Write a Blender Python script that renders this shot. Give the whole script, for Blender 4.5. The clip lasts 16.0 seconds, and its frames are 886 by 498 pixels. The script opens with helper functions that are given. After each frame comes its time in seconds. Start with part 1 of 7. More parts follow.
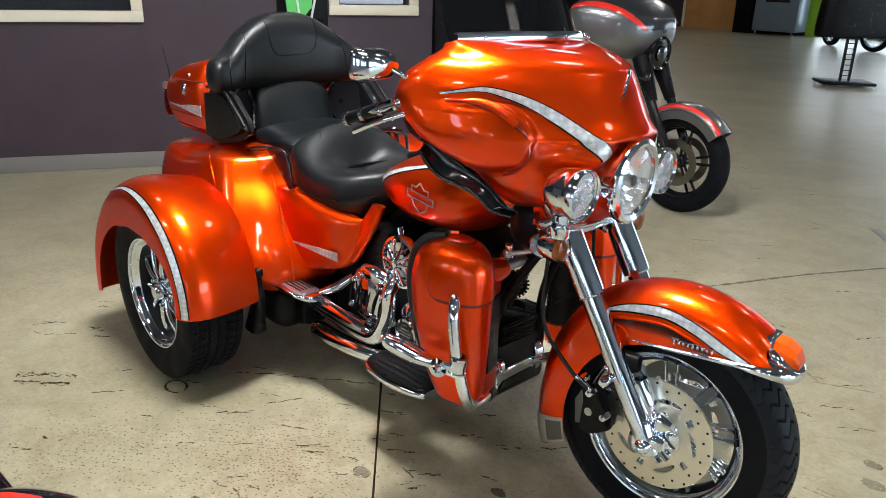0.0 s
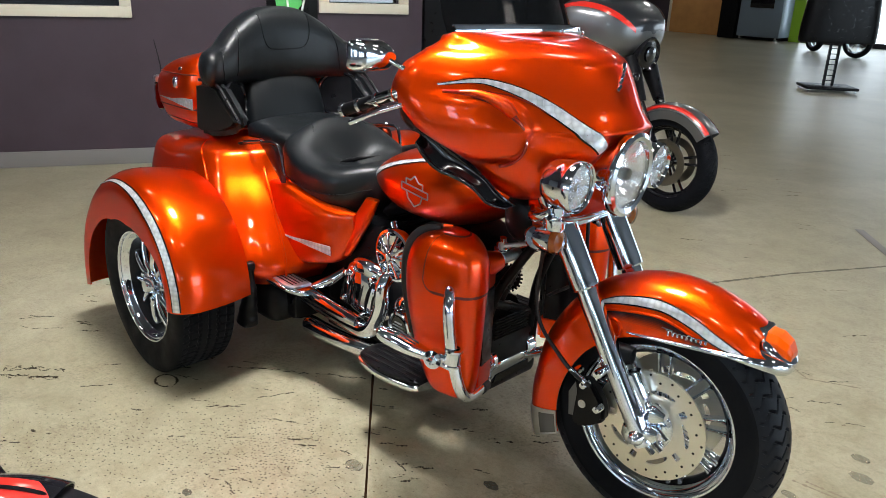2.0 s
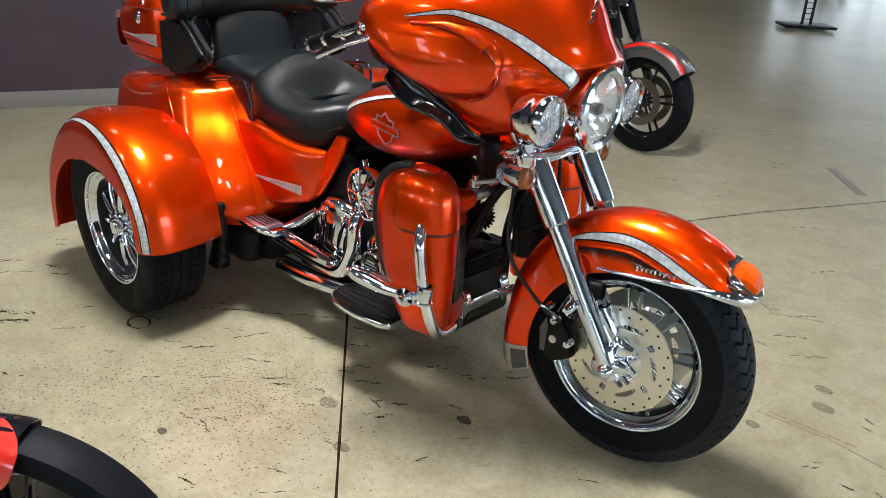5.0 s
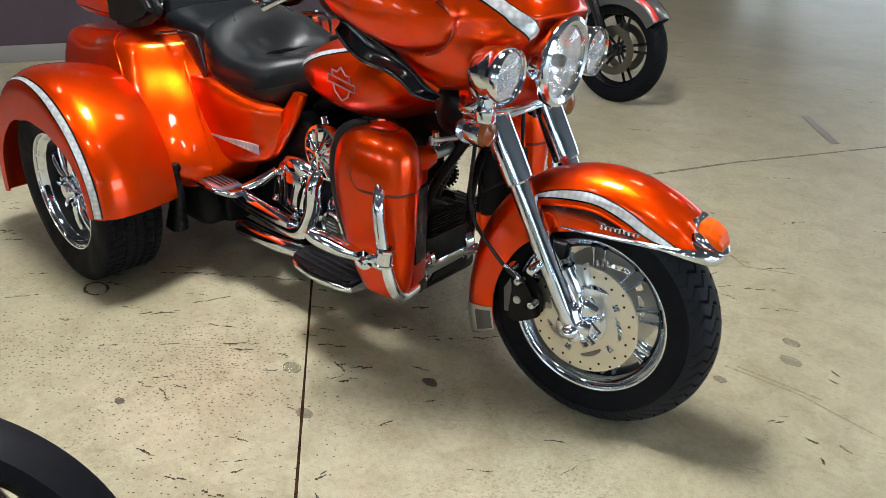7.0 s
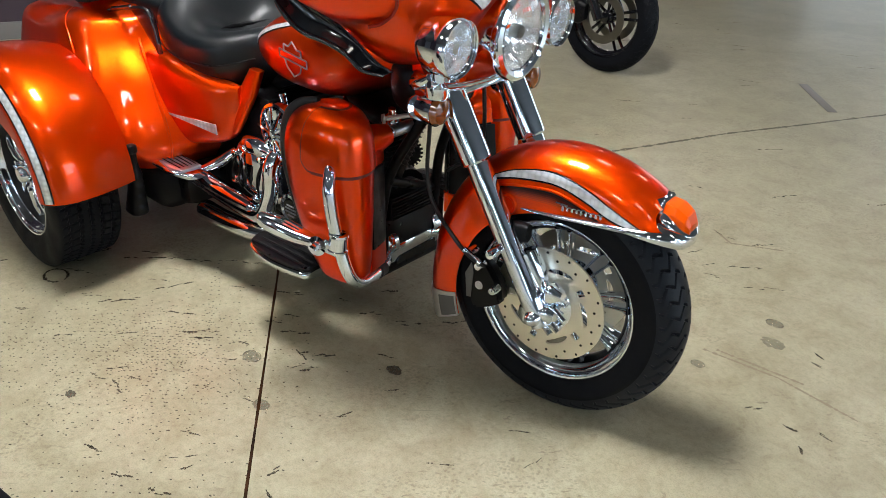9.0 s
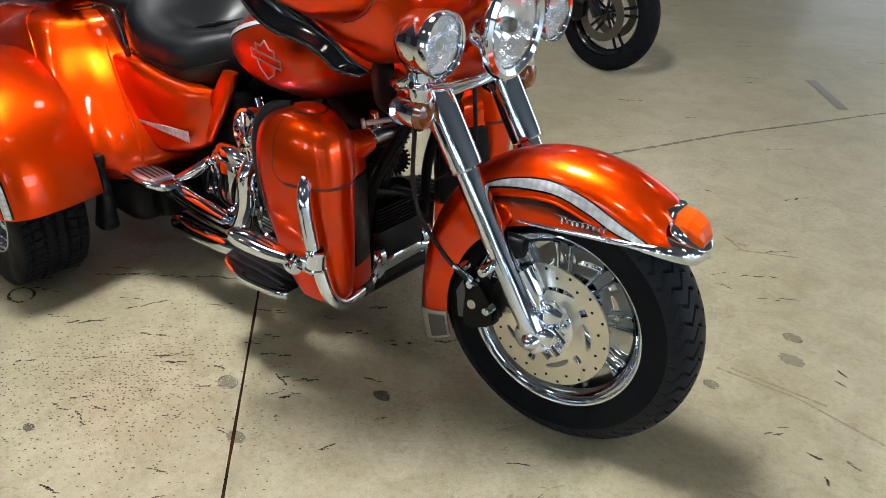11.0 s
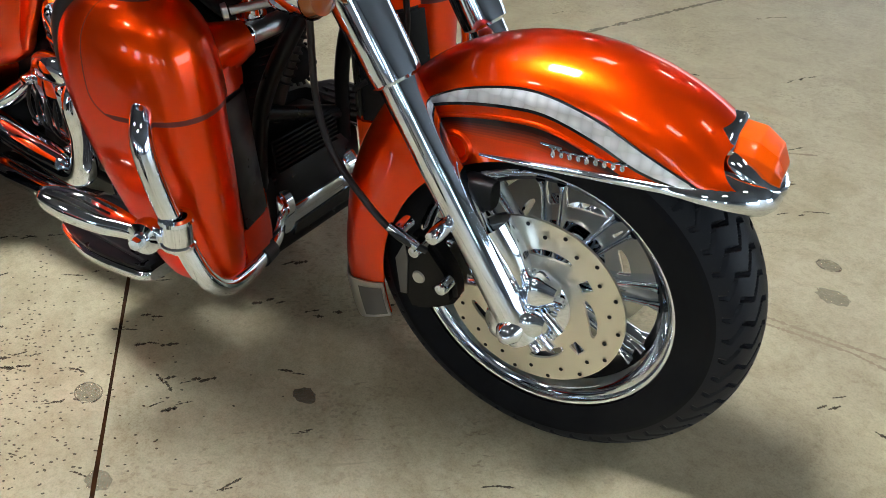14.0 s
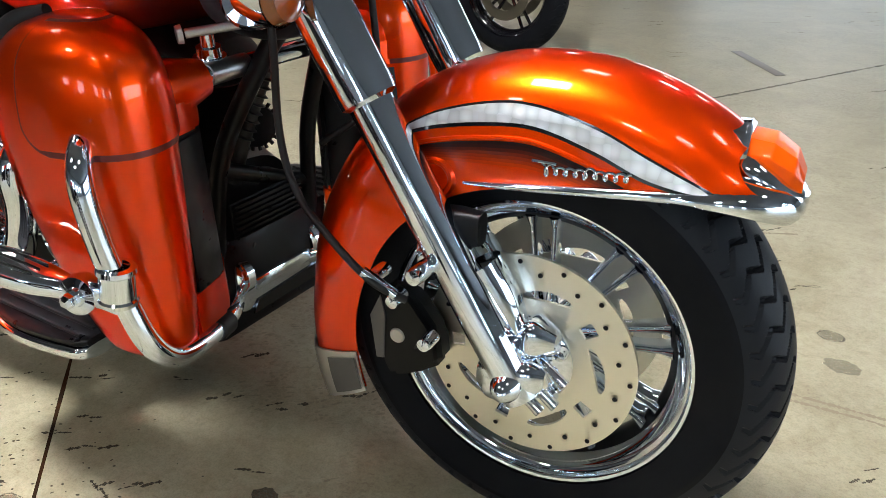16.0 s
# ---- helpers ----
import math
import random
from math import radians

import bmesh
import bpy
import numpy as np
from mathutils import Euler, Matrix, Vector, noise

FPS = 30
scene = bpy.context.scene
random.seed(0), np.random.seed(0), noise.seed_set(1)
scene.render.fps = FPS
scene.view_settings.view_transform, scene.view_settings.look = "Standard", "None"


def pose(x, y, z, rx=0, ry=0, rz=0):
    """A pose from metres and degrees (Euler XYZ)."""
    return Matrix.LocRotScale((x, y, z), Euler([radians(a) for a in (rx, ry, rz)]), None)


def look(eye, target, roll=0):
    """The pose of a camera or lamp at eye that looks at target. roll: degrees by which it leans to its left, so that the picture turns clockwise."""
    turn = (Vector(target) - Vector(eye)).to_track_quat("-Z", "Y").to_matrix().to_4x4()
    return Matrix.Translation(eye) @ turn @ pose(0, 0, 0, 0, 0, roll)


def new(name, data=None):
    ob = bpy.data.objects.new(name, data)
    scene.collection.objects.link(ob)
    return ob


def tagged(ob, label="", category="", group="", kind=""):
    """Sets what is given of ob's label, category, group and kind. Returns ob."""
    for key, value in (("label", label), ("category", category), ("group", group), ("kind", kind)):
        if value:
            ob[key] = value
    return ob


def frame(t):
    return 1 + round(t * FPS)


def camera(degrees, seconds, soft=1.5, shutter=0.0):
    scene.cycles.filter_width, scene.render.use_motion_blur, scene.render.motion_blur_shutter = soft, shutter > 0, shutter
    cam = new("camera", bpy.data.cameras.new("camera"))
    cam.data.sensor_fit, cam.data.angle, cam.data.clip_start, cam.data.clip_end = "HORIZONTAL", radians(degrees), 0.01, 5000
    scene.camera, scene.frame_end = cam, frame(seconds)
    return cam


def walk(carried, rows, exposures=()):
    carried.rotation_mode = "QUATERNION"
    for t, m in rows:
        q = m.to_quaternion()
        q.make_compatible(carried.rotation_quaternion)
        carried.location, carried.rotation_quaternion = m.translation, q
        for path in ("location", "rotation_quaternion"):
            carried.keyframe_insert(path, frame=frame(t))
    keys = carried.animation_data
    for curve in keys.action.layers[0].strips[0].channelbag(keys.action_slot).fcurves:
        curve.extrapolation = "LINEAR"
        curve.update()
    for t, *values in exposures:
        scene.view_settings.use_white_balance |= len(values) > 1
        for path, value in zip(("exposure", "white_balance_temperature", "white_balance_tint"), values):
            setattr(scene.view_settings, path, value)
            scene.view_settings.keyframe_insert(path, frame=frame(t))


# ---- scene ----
cam = camera(61.04, 16.0, soft=0.6)
PATH = [
    (0, (0.8366, -1.6260, 1.4345), (-0.5296, -0.3404, 0.7412), 1.30),
    (0.5, (0.8295, -1.6501, 1.4213), (-0.5245, -0.3461, 0.7384), 1.67),
    (1, (0.8233, -1.6593, 1.4173), (-0.5241, -0.3476, 0.7361), 1.94),
    (1.5, (0.8231, -1.6568, 1.4143), (-0.5212, -0.3430, 0.7313), 2.01),
    (2, (0.8278, -1.6542, 1.4088), (-0.5129, -0.3381, 0.7229), 2.04),
    (2.5, (0.8315, -1.6512, 1.4077), (-0.5022, -0.3340, 0.7105), 2.12),
    (3, (0.8358, -1.6469, 1.4027), (-0.4892, -0.3290, 0.6905), 2.19),
    (3.5, (0.8285, -1.6407, 1.3986), (-0.4809, -0.3192, 0.6641), 2.36),
    (4, (0.8395, -1.6417, 1.3962), (-0.4555, -0.3205, 0.6363), 2.39),
    (6.5, (0.8417, -1.5869, 1.3839), (-0.3529, -0.2681, 0.4707), 2.22),
    (7, (0.8341, -1.5524, 1.3853), (-0.3460, -0.2353, 0.4510), 2.08),
    (7.5, (0.8402, -1.5098, 1.3855), (-0.3341, -0.2007, 0.4331), 1.74),
    (8, (0.8512, -1.4640, 1.3862), (-0.3225, -0.1681, 0.4151), 1.38),
    (8.5, (0.8607, -1.4206, 1.3812), (-0.3141, -0.1382, 0.3936), 1.03),
    (9, (0.8601, -1.3913, 1.3671), (-0.3105, -0.1139, 0.3682), 1.04),
    (11.5, (0.6953, -1.2143, 1.2978), (-0.4746, 0.0677, 0.3040), -0.12),
    (12, (0.5987, -1.1732, 1.2802), (-0.5246, 0.1150, 0.2415), -0.23),
    (12.5, (0.5365, -1.1085, 1.2579), (-0.5470, 0.1708, 0.1674), -0.18),
    (13, (0.4900, -1.0149, 1.2356), (-0.5432, 0.2459, 0.0767), 0.11),
    (13.5, (0.4655, -0.9078, 1.1898), (-0.5298, 0.3259, -0.0298), -0.39),
    (14, (0.4272, -0.8390, 1.1075), (-0.5309, 0.4051, -0.1312), -0.87),
    (14.5, (0.3771, -0.8058, 1.0233), (-0.5433, 0.5002, -0.1797), -0.72),
    (15, (0.3652, -0.8024, 0.9535), (-0.5713, 0.5923, -0.1318), -0.63),
    (15.5, (0.3873, -0.8215, 0.9221), (-0.5790, 0.6324, -0.0539), -0.75),
    (16, (0.3861, -0.8291, 0.9239), (-0.6097, 0.6397, 0.0013), -0.97),
]
EXPOSURES = [(0, 0.02), (7, 0.0), (9, -0.1), (11.5, -0.14), (12.5, -0.26), (14, -0.12), (15, -0.12), (15.5, 0.03), (16, 0.2)]
walk(cam, [(t, look(eye, target, roll)) for t, eye, target, roll in PATH], EXPOSURES)

from mathutils.bvhtree import BVHTree

# ---- light ----
world = bpy.data.worlds.new("world")
scene.world = world
world.use_nodes = True
wn = world.node_tree
sky = wn.nodes.new("ShaderNodeTexSky")
sky.sky_type, sky.sun_disc = "NISHITA", False
sky.sun_elevation, sky.sun_rotation = radians(42), radians(60)
wn.nodes["Background"].inputs["Strength"].default_value = 0.12
wn.links.new(sky.outputs["Color"], wn.nodes["Background"].inputs["Color"])


def area_lamp(x, y, z, sx, sy, watts, color=(1, 0.93, 0.82), target=None):
    data = bpy.data.lights.new("ceiling_lamp_light", "AREA")
    data.shape, data.size, data.size_y, data.energy, data.color = "RECTANGLE", sx, sy, watts, color
    ob = new("ceiling_lamp_light", data)
    ob.matrix_world = look((x, y, z), target or (x, y + 0.001, 0))
    return ob


CEIL = 3.9
# Front pair raised as fill; last lamp added to brighten the far door.
BAYS = [(-3.3, -1.2), (1.9, -1.2), (-3.4, 1.6), (-0.6, 1.8), (2.3, 1.6), (-1.8, -3.4), (0.9, -3.3), (-3.4, 4.6), (0.2, 4.8), (-3.6, 8.2), (0.6, 8.4), (-7.2, 8.0), (-7.5, 13.0), (-1.5, 12.5), (-10.8, 17.2)]
for lx, ly in BAYS:
    area_lamp(lx, ly, CEIL - 0.06, 0.44, 0.44, 27 if ly < -3 else 2.0 if ly < 4 else 10 if ly < 7 else 20, (1, 0.985, 0.96))
# the bright lamp over the trike
KEY = (-0.92, -0.42)
area_lamp(*KEY, CEIL - 0.06, 0.7, 0.7, 236, (0.985, 0.99, 1.0))
# added area lamp inside the room, for daylight through the shop windows
area_lamp(3.0, 17.5, 2.0, 8.0, 3.0, 15, (0.8, 0.91, 1.0), (1.0, 6.0, 0.3))

# ---- materials ----
MATS = {}


def mat(name, color, rough=0.5, metal=0.0, **kw):
    m = bpy.data.materials.new(name)
    m.use_nodes = True
    b = m.node_tree.nodes["Principled BSDF"]
    b.inputs["Base Color"].default_value = (*color, 1)
    b.inputs["Roughness"].default_value = rough
    b.inputs["Metallic"].default_value = metal
    for key, socket in (("coat", "Coat Weight"), ("coat_rough", "Coat Roughness"), ("trans", "Transmission Weight"), ("ior", "IOR"), ("spec", "Specular IOR Level"), ("alpha", "Alpha"), ("emit", "Emission Strength")):
        if key in kw:
            b.inputs[socket].default_value = kw[key]
    if "emit" in kw:
        b.inputs["Emission Color"].default_value = (*kw.get("emit_color", color), 1)
    MATS[name] = m
    return m


def node(m, kind, **inputs):
    n = m.node_tree.nodes.new(kind)
    for key, value in inputs.items():
        n.inputs[key.replace("_", " ")].default_value = value
    return n


def bsdf(m):
    return m.node_tree.nodes["Principled BSDF"]


def link(m, a, b):
    m.node_tree.links.new(a, b)


def vary(m, scale, low, high, socket="Roughness", detail=5.0, coords="Object"):
    """Noise between two values or colours into a socket."""
    tc = m.node_tree.nodes.new("ShaderNodeTexCoord")
    nz = node(m, "ShaderNodeTexNoise", Scale=scale, Detail=detail)
    link(m, tc.outputs[coords], nz.inputs["Vector"])
    if isinstance(low, tuple):
        ramp = m.node_tree.nodes.new("ShaderNodeValToRGB")
        ramp.color_ramp.elements[0].position, ramp.color_ramp.elements[1].position = 0.32, 0.68
        ramp.color_ramp.elements[0].color, ramp.color_ramp.elements[1].color = (*low, 1), (*high, 1)
        link(m, nz.outputs["Fac"], ramp.inputs["Fac"])
        link(m, ramp.outputs["Color"], bsdf(m).inputs[socket])
    else:
        mr = node(m, "ShaderNodeMapRange", From_Min=0.3, From_Max=0.7, To_Min=low, To_Max=high)
        link(m, nz.outputs["Fac"], mr.inputs["Value"])
        link(m, mr.outputs["Result"], bsdf(m).inputs[socket])
    return nz


def bump(m, scale, strength, distance=0.001, kind="ShaderNodeTexNoise", detail=4.0):
    tc = m.node_tree.nodes.new("ShaderNodeTexCoord")
    nz = node(m, kind, Scale=scale)
    if kind == "ShaderNodeTexNoise":
        nz.inputs["Detail"].default_value = detail
    link(m, tc.outputs["Object"], nz.inputs["Vector"])
    bp = node(m, "ShaderNodeBump", Strength=strength, Distance=distance)
    link(m, nz.outputs[0], bp.inputs["Height"])
    link(m, bp.outputs["Normal"], bsdf(m).inputs["Normal"])


orange = mat("orange_metallic_paint", (0.88, 0.053, 0.001), 0.33, 0.88, coat=0.85, coat_rough=0.004)
bsdf(orange).inputs["Coat IOR"].default_value = 1.4
vary(orange, 1500, (0.8, 0.045, 0.0005), (0.92, 0.064, 0.001), "Base Color", 2.0)
bsdf(orange).inputs["Specular Tint"].default_value = (1.0, 0.2, 0.03, 1)
gap_paint = mat("dark_panel_gap", (0.14, 0.008, 0.001), 0.5)
# Dark orange that carries the shadow lines of the fairing's creases.
crease_shade = mat("orange_crease_shade", (0.34, 0.015, 0.001), 0.33, 0.6, coat=0.7, coat_rough=0.012)
airbrush = [mat("airbrushed_paint", (0.93 * f_**1.8 + 0.012, 0.068 * f_**1.8 + 0.001, 0.001), 0.32, 0.5 + 0.4 * f_, coat=0.55, coat_rough=0.01) for f_ in (0.0, 0.12, 0.26, 0.4, 0.55, 0.7, 0.85)]
chrome = mat("chrome", (0.8, 0.86, 0.95), 0.045, 1.0)
vary(chrome, 30, 0.02, 0.09)
steel = mat("brushed_steel", (0.74, 0.7, 0.6), 0.34, 1.0)
vary(steel, 8, 0.3, 0.38)
alu = mat("cast_aluminium", (0.55, 0.55, 0.56), 0.32, 1.0)
bump(alu, 300, 0.2)
rubber = mat("tyre_rubber", (0.0035, 0.0042, 0.0065), 0.5, spec=0.13)
vary(rubber, 14, 0.5, 0.72)
bump(rubber, 500, 0.15)
# Lighter copy of the tyre rubber: window light on the tread, put into colour.
lit_tread_rubber = mat("lit_tread_rubber", (0.0075, 0.009, 0.0135), 0.5, spec=0.22)
bump(lit_tread_rubber, 300, 0.2)
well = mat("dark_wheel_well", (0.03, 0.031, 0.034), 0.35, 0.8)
dark_steel = mat("dark_steel", (0.2, 0.19, 0.17), 0.35, 1.0)
vinyl = mat("black_vinyl", (0.005, 0.0065, 0.008), 0.34, spec=0.42)
vary(vinyl, 9, 0.31, 0.38)
bump(vinyl, 700, 0.25, 0.0006, "ShaderNodeTexVoronoi")
grain_bump = [n for n in vinyl.node_tree.nodes if n.type == "BUMP"][0]
crease_at = vinyl.node_tree.nodes.new("ShaderNodeTexCoord")
crease_map = vinyl.node_tree.nodes.new("ShaderNodeMapping")
crease_map.inputs["Scale"].default_value = (1.0, 2.2, 0.6)
link(vinyl, crease_at.outputs["Object"], crease_map.inputs["Vector"])
crease = node(vinyl, "ShaderNodeTexNoise", Scale=5.0, Detail=1.5, Distortion=0.5)
link(vinyl, crease_map.outputs["Vector"], crease.inputs["Vector"])
crease_bump = node(vinyl, "ShaderNodeBump", Strength=0.14, Distance=0.02)
link(vinyl, crease.outputs["Fac"], crease_bump.inputs["Height"])
link(vinyl, crease_bump.outputs["Normal"], grain_bump.inputs["Normal"])
plastic = mat("black_plastic", (0.003, 0.003, 0.004), 0.35, spec=0.2)
vary(plastic, 25, 0.25, 0.5)
gloss_black = mat("gloss_black_paint", (0.006, 0.006, 0.008), 0.14, coat=0.5, coat_rough=0.02)
engine_black = mat("black_wrinkle_metal", (0.005, 0.005, 0.006), 0.5, 0.1, spec=0.2)
bump(engine_black, 400, 0.3)
fin_metal = mat("polished_fin_edge", (0.16, 0.155, 0.15), 0.22, 1.0)
amber = mat("amber_lens", (0.8, 0.085, 0.001), 0.3, 0.0, spec=0.1, coat=0.25, coat_rough=0.01)
smoke_amber = mat("smoked_amber_lens", (0.22, 0.05, 0.006), 0.12, 0, coat=0.8, coat_rough=0.02)
red_lens = mat("dark_red_lens", (0.07, 0.004, 0.005), 0.12, 0, coat=0.6)
glass = mat("clear_glass", (1, 1, 1), 0.02, 0, trans=1.0, ior=1.3)
smoke = mat("smoked_plastic", (0.04, 0.043, 0.047), 0.03, 0, trans=0.9, ior=1.15)
reflector = mat("lamp_reflector", (0.95, 0.97, 0.99), 0.22, 0.75)
bump(reflector, 45, 0.35, 0.004, "ShaderNodeTexVoronoi")
white = mat("white_paint", (0.78, 0.78, 0.76), 0.5)
mesh_grey = mat("perforated_grey", (0.12, 0.12, 0.12), 0.45, 0.7)
grey_paint = mat("charcoal_grey_paint", (0.042, 0.046, 0.053), 0.3, 0.6, coat=1.0)
silver_paint = mat("silver_grey_paint", (0.15, 0.155, 0.16), 0.32, 0.7, coat=1.0)
red_paint = mat("red_paint", (0.62, 0.02, 0.012), 0.3, 0.1, coat=1.0)
cable = mat("cable_rubber", (0.008, 0.008, 0.009), 0.5, spec=0.4)


def diamond(name):
    """Engine-turned silver film: small overlapping swirls that catch the light by turns."""
    m = mat(name, (0.7, 0.72, 0.75), 0.34, 0.45, coat=0.4)
    tc = m.node_tree.nodes.new("ShaderNodeTexCoord")
    vo = node(m, "ShaderNodeTexVoronoi", Scale=62.0, Randomness=0.3)
    link(m, tc.outputs["Object"], vo.inputs["Vector"])
    ramp = m.node_tree.nodes.new("ShaderNodeValToRGB")
    ramp.color_ramp.elements[0].color, ramp.color_ramp.elements[1].color = (0.86, 0.88, 0.9, 1), (0.5, 0.53, 0.57, 1)
    ramp.color_ramp.elements[0].position, ramp.color_ramp.elements[1].position = 0.1, 0.75
    link(m, vo.outputs["Distance"], ramp.inputs["Fac"])
    tone = m.node_tree.nodes.new("ShaderNodeMixRGB")
    tone.blend_type = "MULTIPLY"
    tone.inputs["Fac"].default_value = 0.3
    link(m, ramp.outputs["Color"], tone.inputs["Color1"])
    link(m, vo.outputs["Color"], tone.inputs["Color2"])
    hs = node(m, "ShaderNodeHueSaturation", Saturation=0.12)
    link(m, tone.outputs["Color"], hs.inputs["Color"])
    link(m, hs.outputs["Color"], bsdf(m).inputs["Base Color"])
    bp = node(m, "ShaderNodeBump", Strength=0.35, Distance=0.002)
    link(m, vo.outputs["Distance"], bp.inputs["Height"])
    link(m, bp.outputs["Normal"], bsdf(m).inputs["Normal"])
    return m


silver = diamond("engine_turned_silver")


def concrete_floor():
    """Worn sealed concrete: clouds, fine grain, and chips that lie one way, in worn patches."""
    m = mat("sealed_concrete", (0.42, 0.39, 0.3), 0.3)
    nt = m.node_tree
    tc = nt.nodes.new("ShaderNodeTexCoord")
    turn = nt.nodes.new("ShaderNodeMapping")
    turn.inputs["Rotation"].default_value = (0, 0, radians(-42))
    link(m, tc.outputs["Object"], turn.inputs["Vector"])
    long_ = nt.nodes.new("ShaderNodeMapping")
    long_.inputs["Scale"].default_value = (0.36, 1, 1)
    link(m, turn.outputs["Vector"], long_.inputs["Vector"])

    def noise(scale, detail, rough, src=tc.outputs["Object"], skew=0.0):
        n = node(m, "ShaderNodeTexNoise", Scale=scale, Detail=detail, Roughness=rough, Distortion=skew)
        link(m, src, n.inputs["Vector"])
        return n.outputs["Fac"]

    def ramp(src, stops):
        r = nt.nodes.new("ShaderNodeValToRGB")
        while len(r.color_ramp.elements) < len(stops):
            r.color_ramp.elements.new(0.5)
        for e, (p, c) in zip(r.color_ramp.elements, stops):
            e.position, e.color = p, (*c, 1)
        link(m, src, r.inputs["Fac"])
        return r.outputs["Color"]

    def mix(kind, fac, a, b):
        n = nt.nodes.new("ShaderNodeMixRGB")
        n.blend_type = kind
        for sock, v in (("Fac", fac), ("Color1", a), ("Color2", b)):
            if isinstance(v, (int, float)):
                n.inputs[sock].default_value = v
            elif isinstance(v, tuple):
                n.inputs[sock].default_value = (*v, 1)
            else:
                link(m, v, n.inputs[sock])
        return n.outputs["Color"]

    def mth(op, a, b):
        n = nt.nodes.new("ShaderNodeMath")
        n.operation, n.use_clamp = op, True
        for k, v in enumerate((a, b)):
            if isinstance(v, (int, float)):
                n.inputs[k].default_value = v
            else:
                link(m, v, n.inputs[k])
        return n.outputs[0]

    big = noise(0.9, 7, 0.62, skew=0.4)
    mid = noise(7.0, 6, 0.7, skew=0.6)
    fine = noise(55.0, 5, 0.72)
    grit = noise(240.0, 3, 0.7)
    col = ramp(big, [(0.3, (0.262, 0.236, 0.158)), (0.5, (0.33, 0.303, 0.213)), (0.7, (0.385, 0.362, 0.268))])
    col = mix("MULTIPLY", 1.0, col, ramp(mid, [(0.33, (0.78, 0.76, 0.71)), (0.55, (1.0, 1.0, 1.0)), (0.72, (1.12, 1.12, 1.1))]))
    col = mix("MULTIPLY", 1.0, col, ramp(fine, [(0.34, (0.84, 0.83, 0.79)), (0.5, (0.99, 0.99, 0.99)), (0.66, (1.05, 1.05, 1.04))]))
    col = mix("MULTIPLY", 0.55, col, ramp(grit, [(0.35, (0.72, 0.7, 0.66)), (0.55, (1.05, 1.05, 1.05))]))
    # chips and pits
    worn = ramp(noise(1.7, 4, 0.65, skew=0.8), [(0.47, (0, 0, 0)), (0.58, (1, 1, 1))])
    chips = ramp(noise(120.0, 2, 0.5, long_.outputs["Vector"], 0.6), [(0.62, (0, 0, 0)), (0.66, (1, 1, 1))])
    dots = node(m, "ShaderNodeTexVoronoi", Scale=66.0, Randomness=0.9)
    dots.voronoi_dimensions = "2D"
    link(m, tc.outputs["Object"], dots.inputs["Vector"])
    pits = ramp(dots.outputs["Distance"], [(0.2, (1, 1, 1)), (0.3, (0, 0, 0))])
    wear = mth("MULTIPLY", mth("MAXIMUM", chips, mth("MULTIPLY", mth("MULTIPLY", pits, ramp(noise(8.0, 3, 0.6), [(0.42, (0, 0, 0)), (0.56, (1, 1, 1))])), 0.75)), worn)
    col = mix("MIX", mth("MULTIPLY", wear, 0.42), col, (0.085, 0.06, 0.033))
    # thin scattered strokes
    rare = ramp(noise(3.3, 3, 0.6), [(0.47, (0, 0, 0)), (0.56, (1, 1, 1))])
    strokes = ramp(noise(24.0, 3, 0.6, long_.outputs["Vector"], 1.2), [(0.665, (0, 0, 0)), (0.69, (1, 1, 1))])
    col = mix("MIX", mth("MULTIPLY", mth("MULTIPLY", strokes, rare), 0.28), col, (0.1, 0.075, 0.045))
    link(m, col, bsdf(m).inputs["Base Color"])
    mr = node(m, "ShaderNodeMapRange", From_Min=0.3, From_Max=0.7, To_Min=0.28, To_Max=0.38)
    link(m, mid, mr.inputs["Value"])
    link(m, mr.outputs["Result"], bsdf(m).inputs["Roughness"])
    bp = node(m, "ShaderNodeBump", Strength=0.25, Distance=0.002)
    link(m, fine, bp.inputs["Height"])
    link(m, bp.outputs["Normal"], bsdf(m).inputs["Normal"])
    return m


concrete = concrete_floor()
purple = mat("purple_wall_paint", (0.039, 0.024, 0.034), 0.6)
vary(purple, 3, (0.035, 0.021, 0.03), (0.043, 0.027, 0.038), "Base Color")
bump(purple, 220, 0.2)
vinyl_base = mat("grey_vinyl_base", (0.17, 0.16, 0.15), 0.5)
cream = mat("cream_trim_paint", (0.62, 0.57, 0.45), 0.5)
ceiling_paint = mat("dark_grey_ceiling_paint", (0.13, 0.13, 0.135), 0.8)
wall_paint = mat("warm_grey_wall_paint", (0.14, 0.13, 0.125), 0.7)
vary(wall_paint, 2, (0.12, 0.11, 0.105), (0.16, 0.15, 0.14), "Base Color")
pale_wall = mat("pale_wall_paint", (0.3, 0.31, 0.32), 0.7)
vary(pale_wall, 2, (0.28, 0.29, 0.3), (0.33, 0.34, 0.35), "Base Color")
oak = mat("oak_door", (0.55, 0.27, 0.09), 0.4)
vary(oak, 3, (0.5, 0.24, 0.08), (0.6, 0.3, 0.1), "Base Color")
lamp_white = mat("lamp_diffuser", (0.9, 0.88, 0.84), 0.4, emit=12.0, emit_color=(1, 0.94, 0.85))
daylight = mat("daylight_backdrop", (0.8, 0.9, 1.0), 0.6, emit=7.0, emit_color=(0.72, 0.87, 1.0))
far_daylight = mat("far_daylight_backdrop", (0.8, 0.9, 1.0), 0.6, emit=3.0, emit_color=(0.78, 0.9, 1.0))
dark_glass = mat("dark_window_glass", (0.02, 0.022, 0.026), 0.04, 0, coat=1.0)
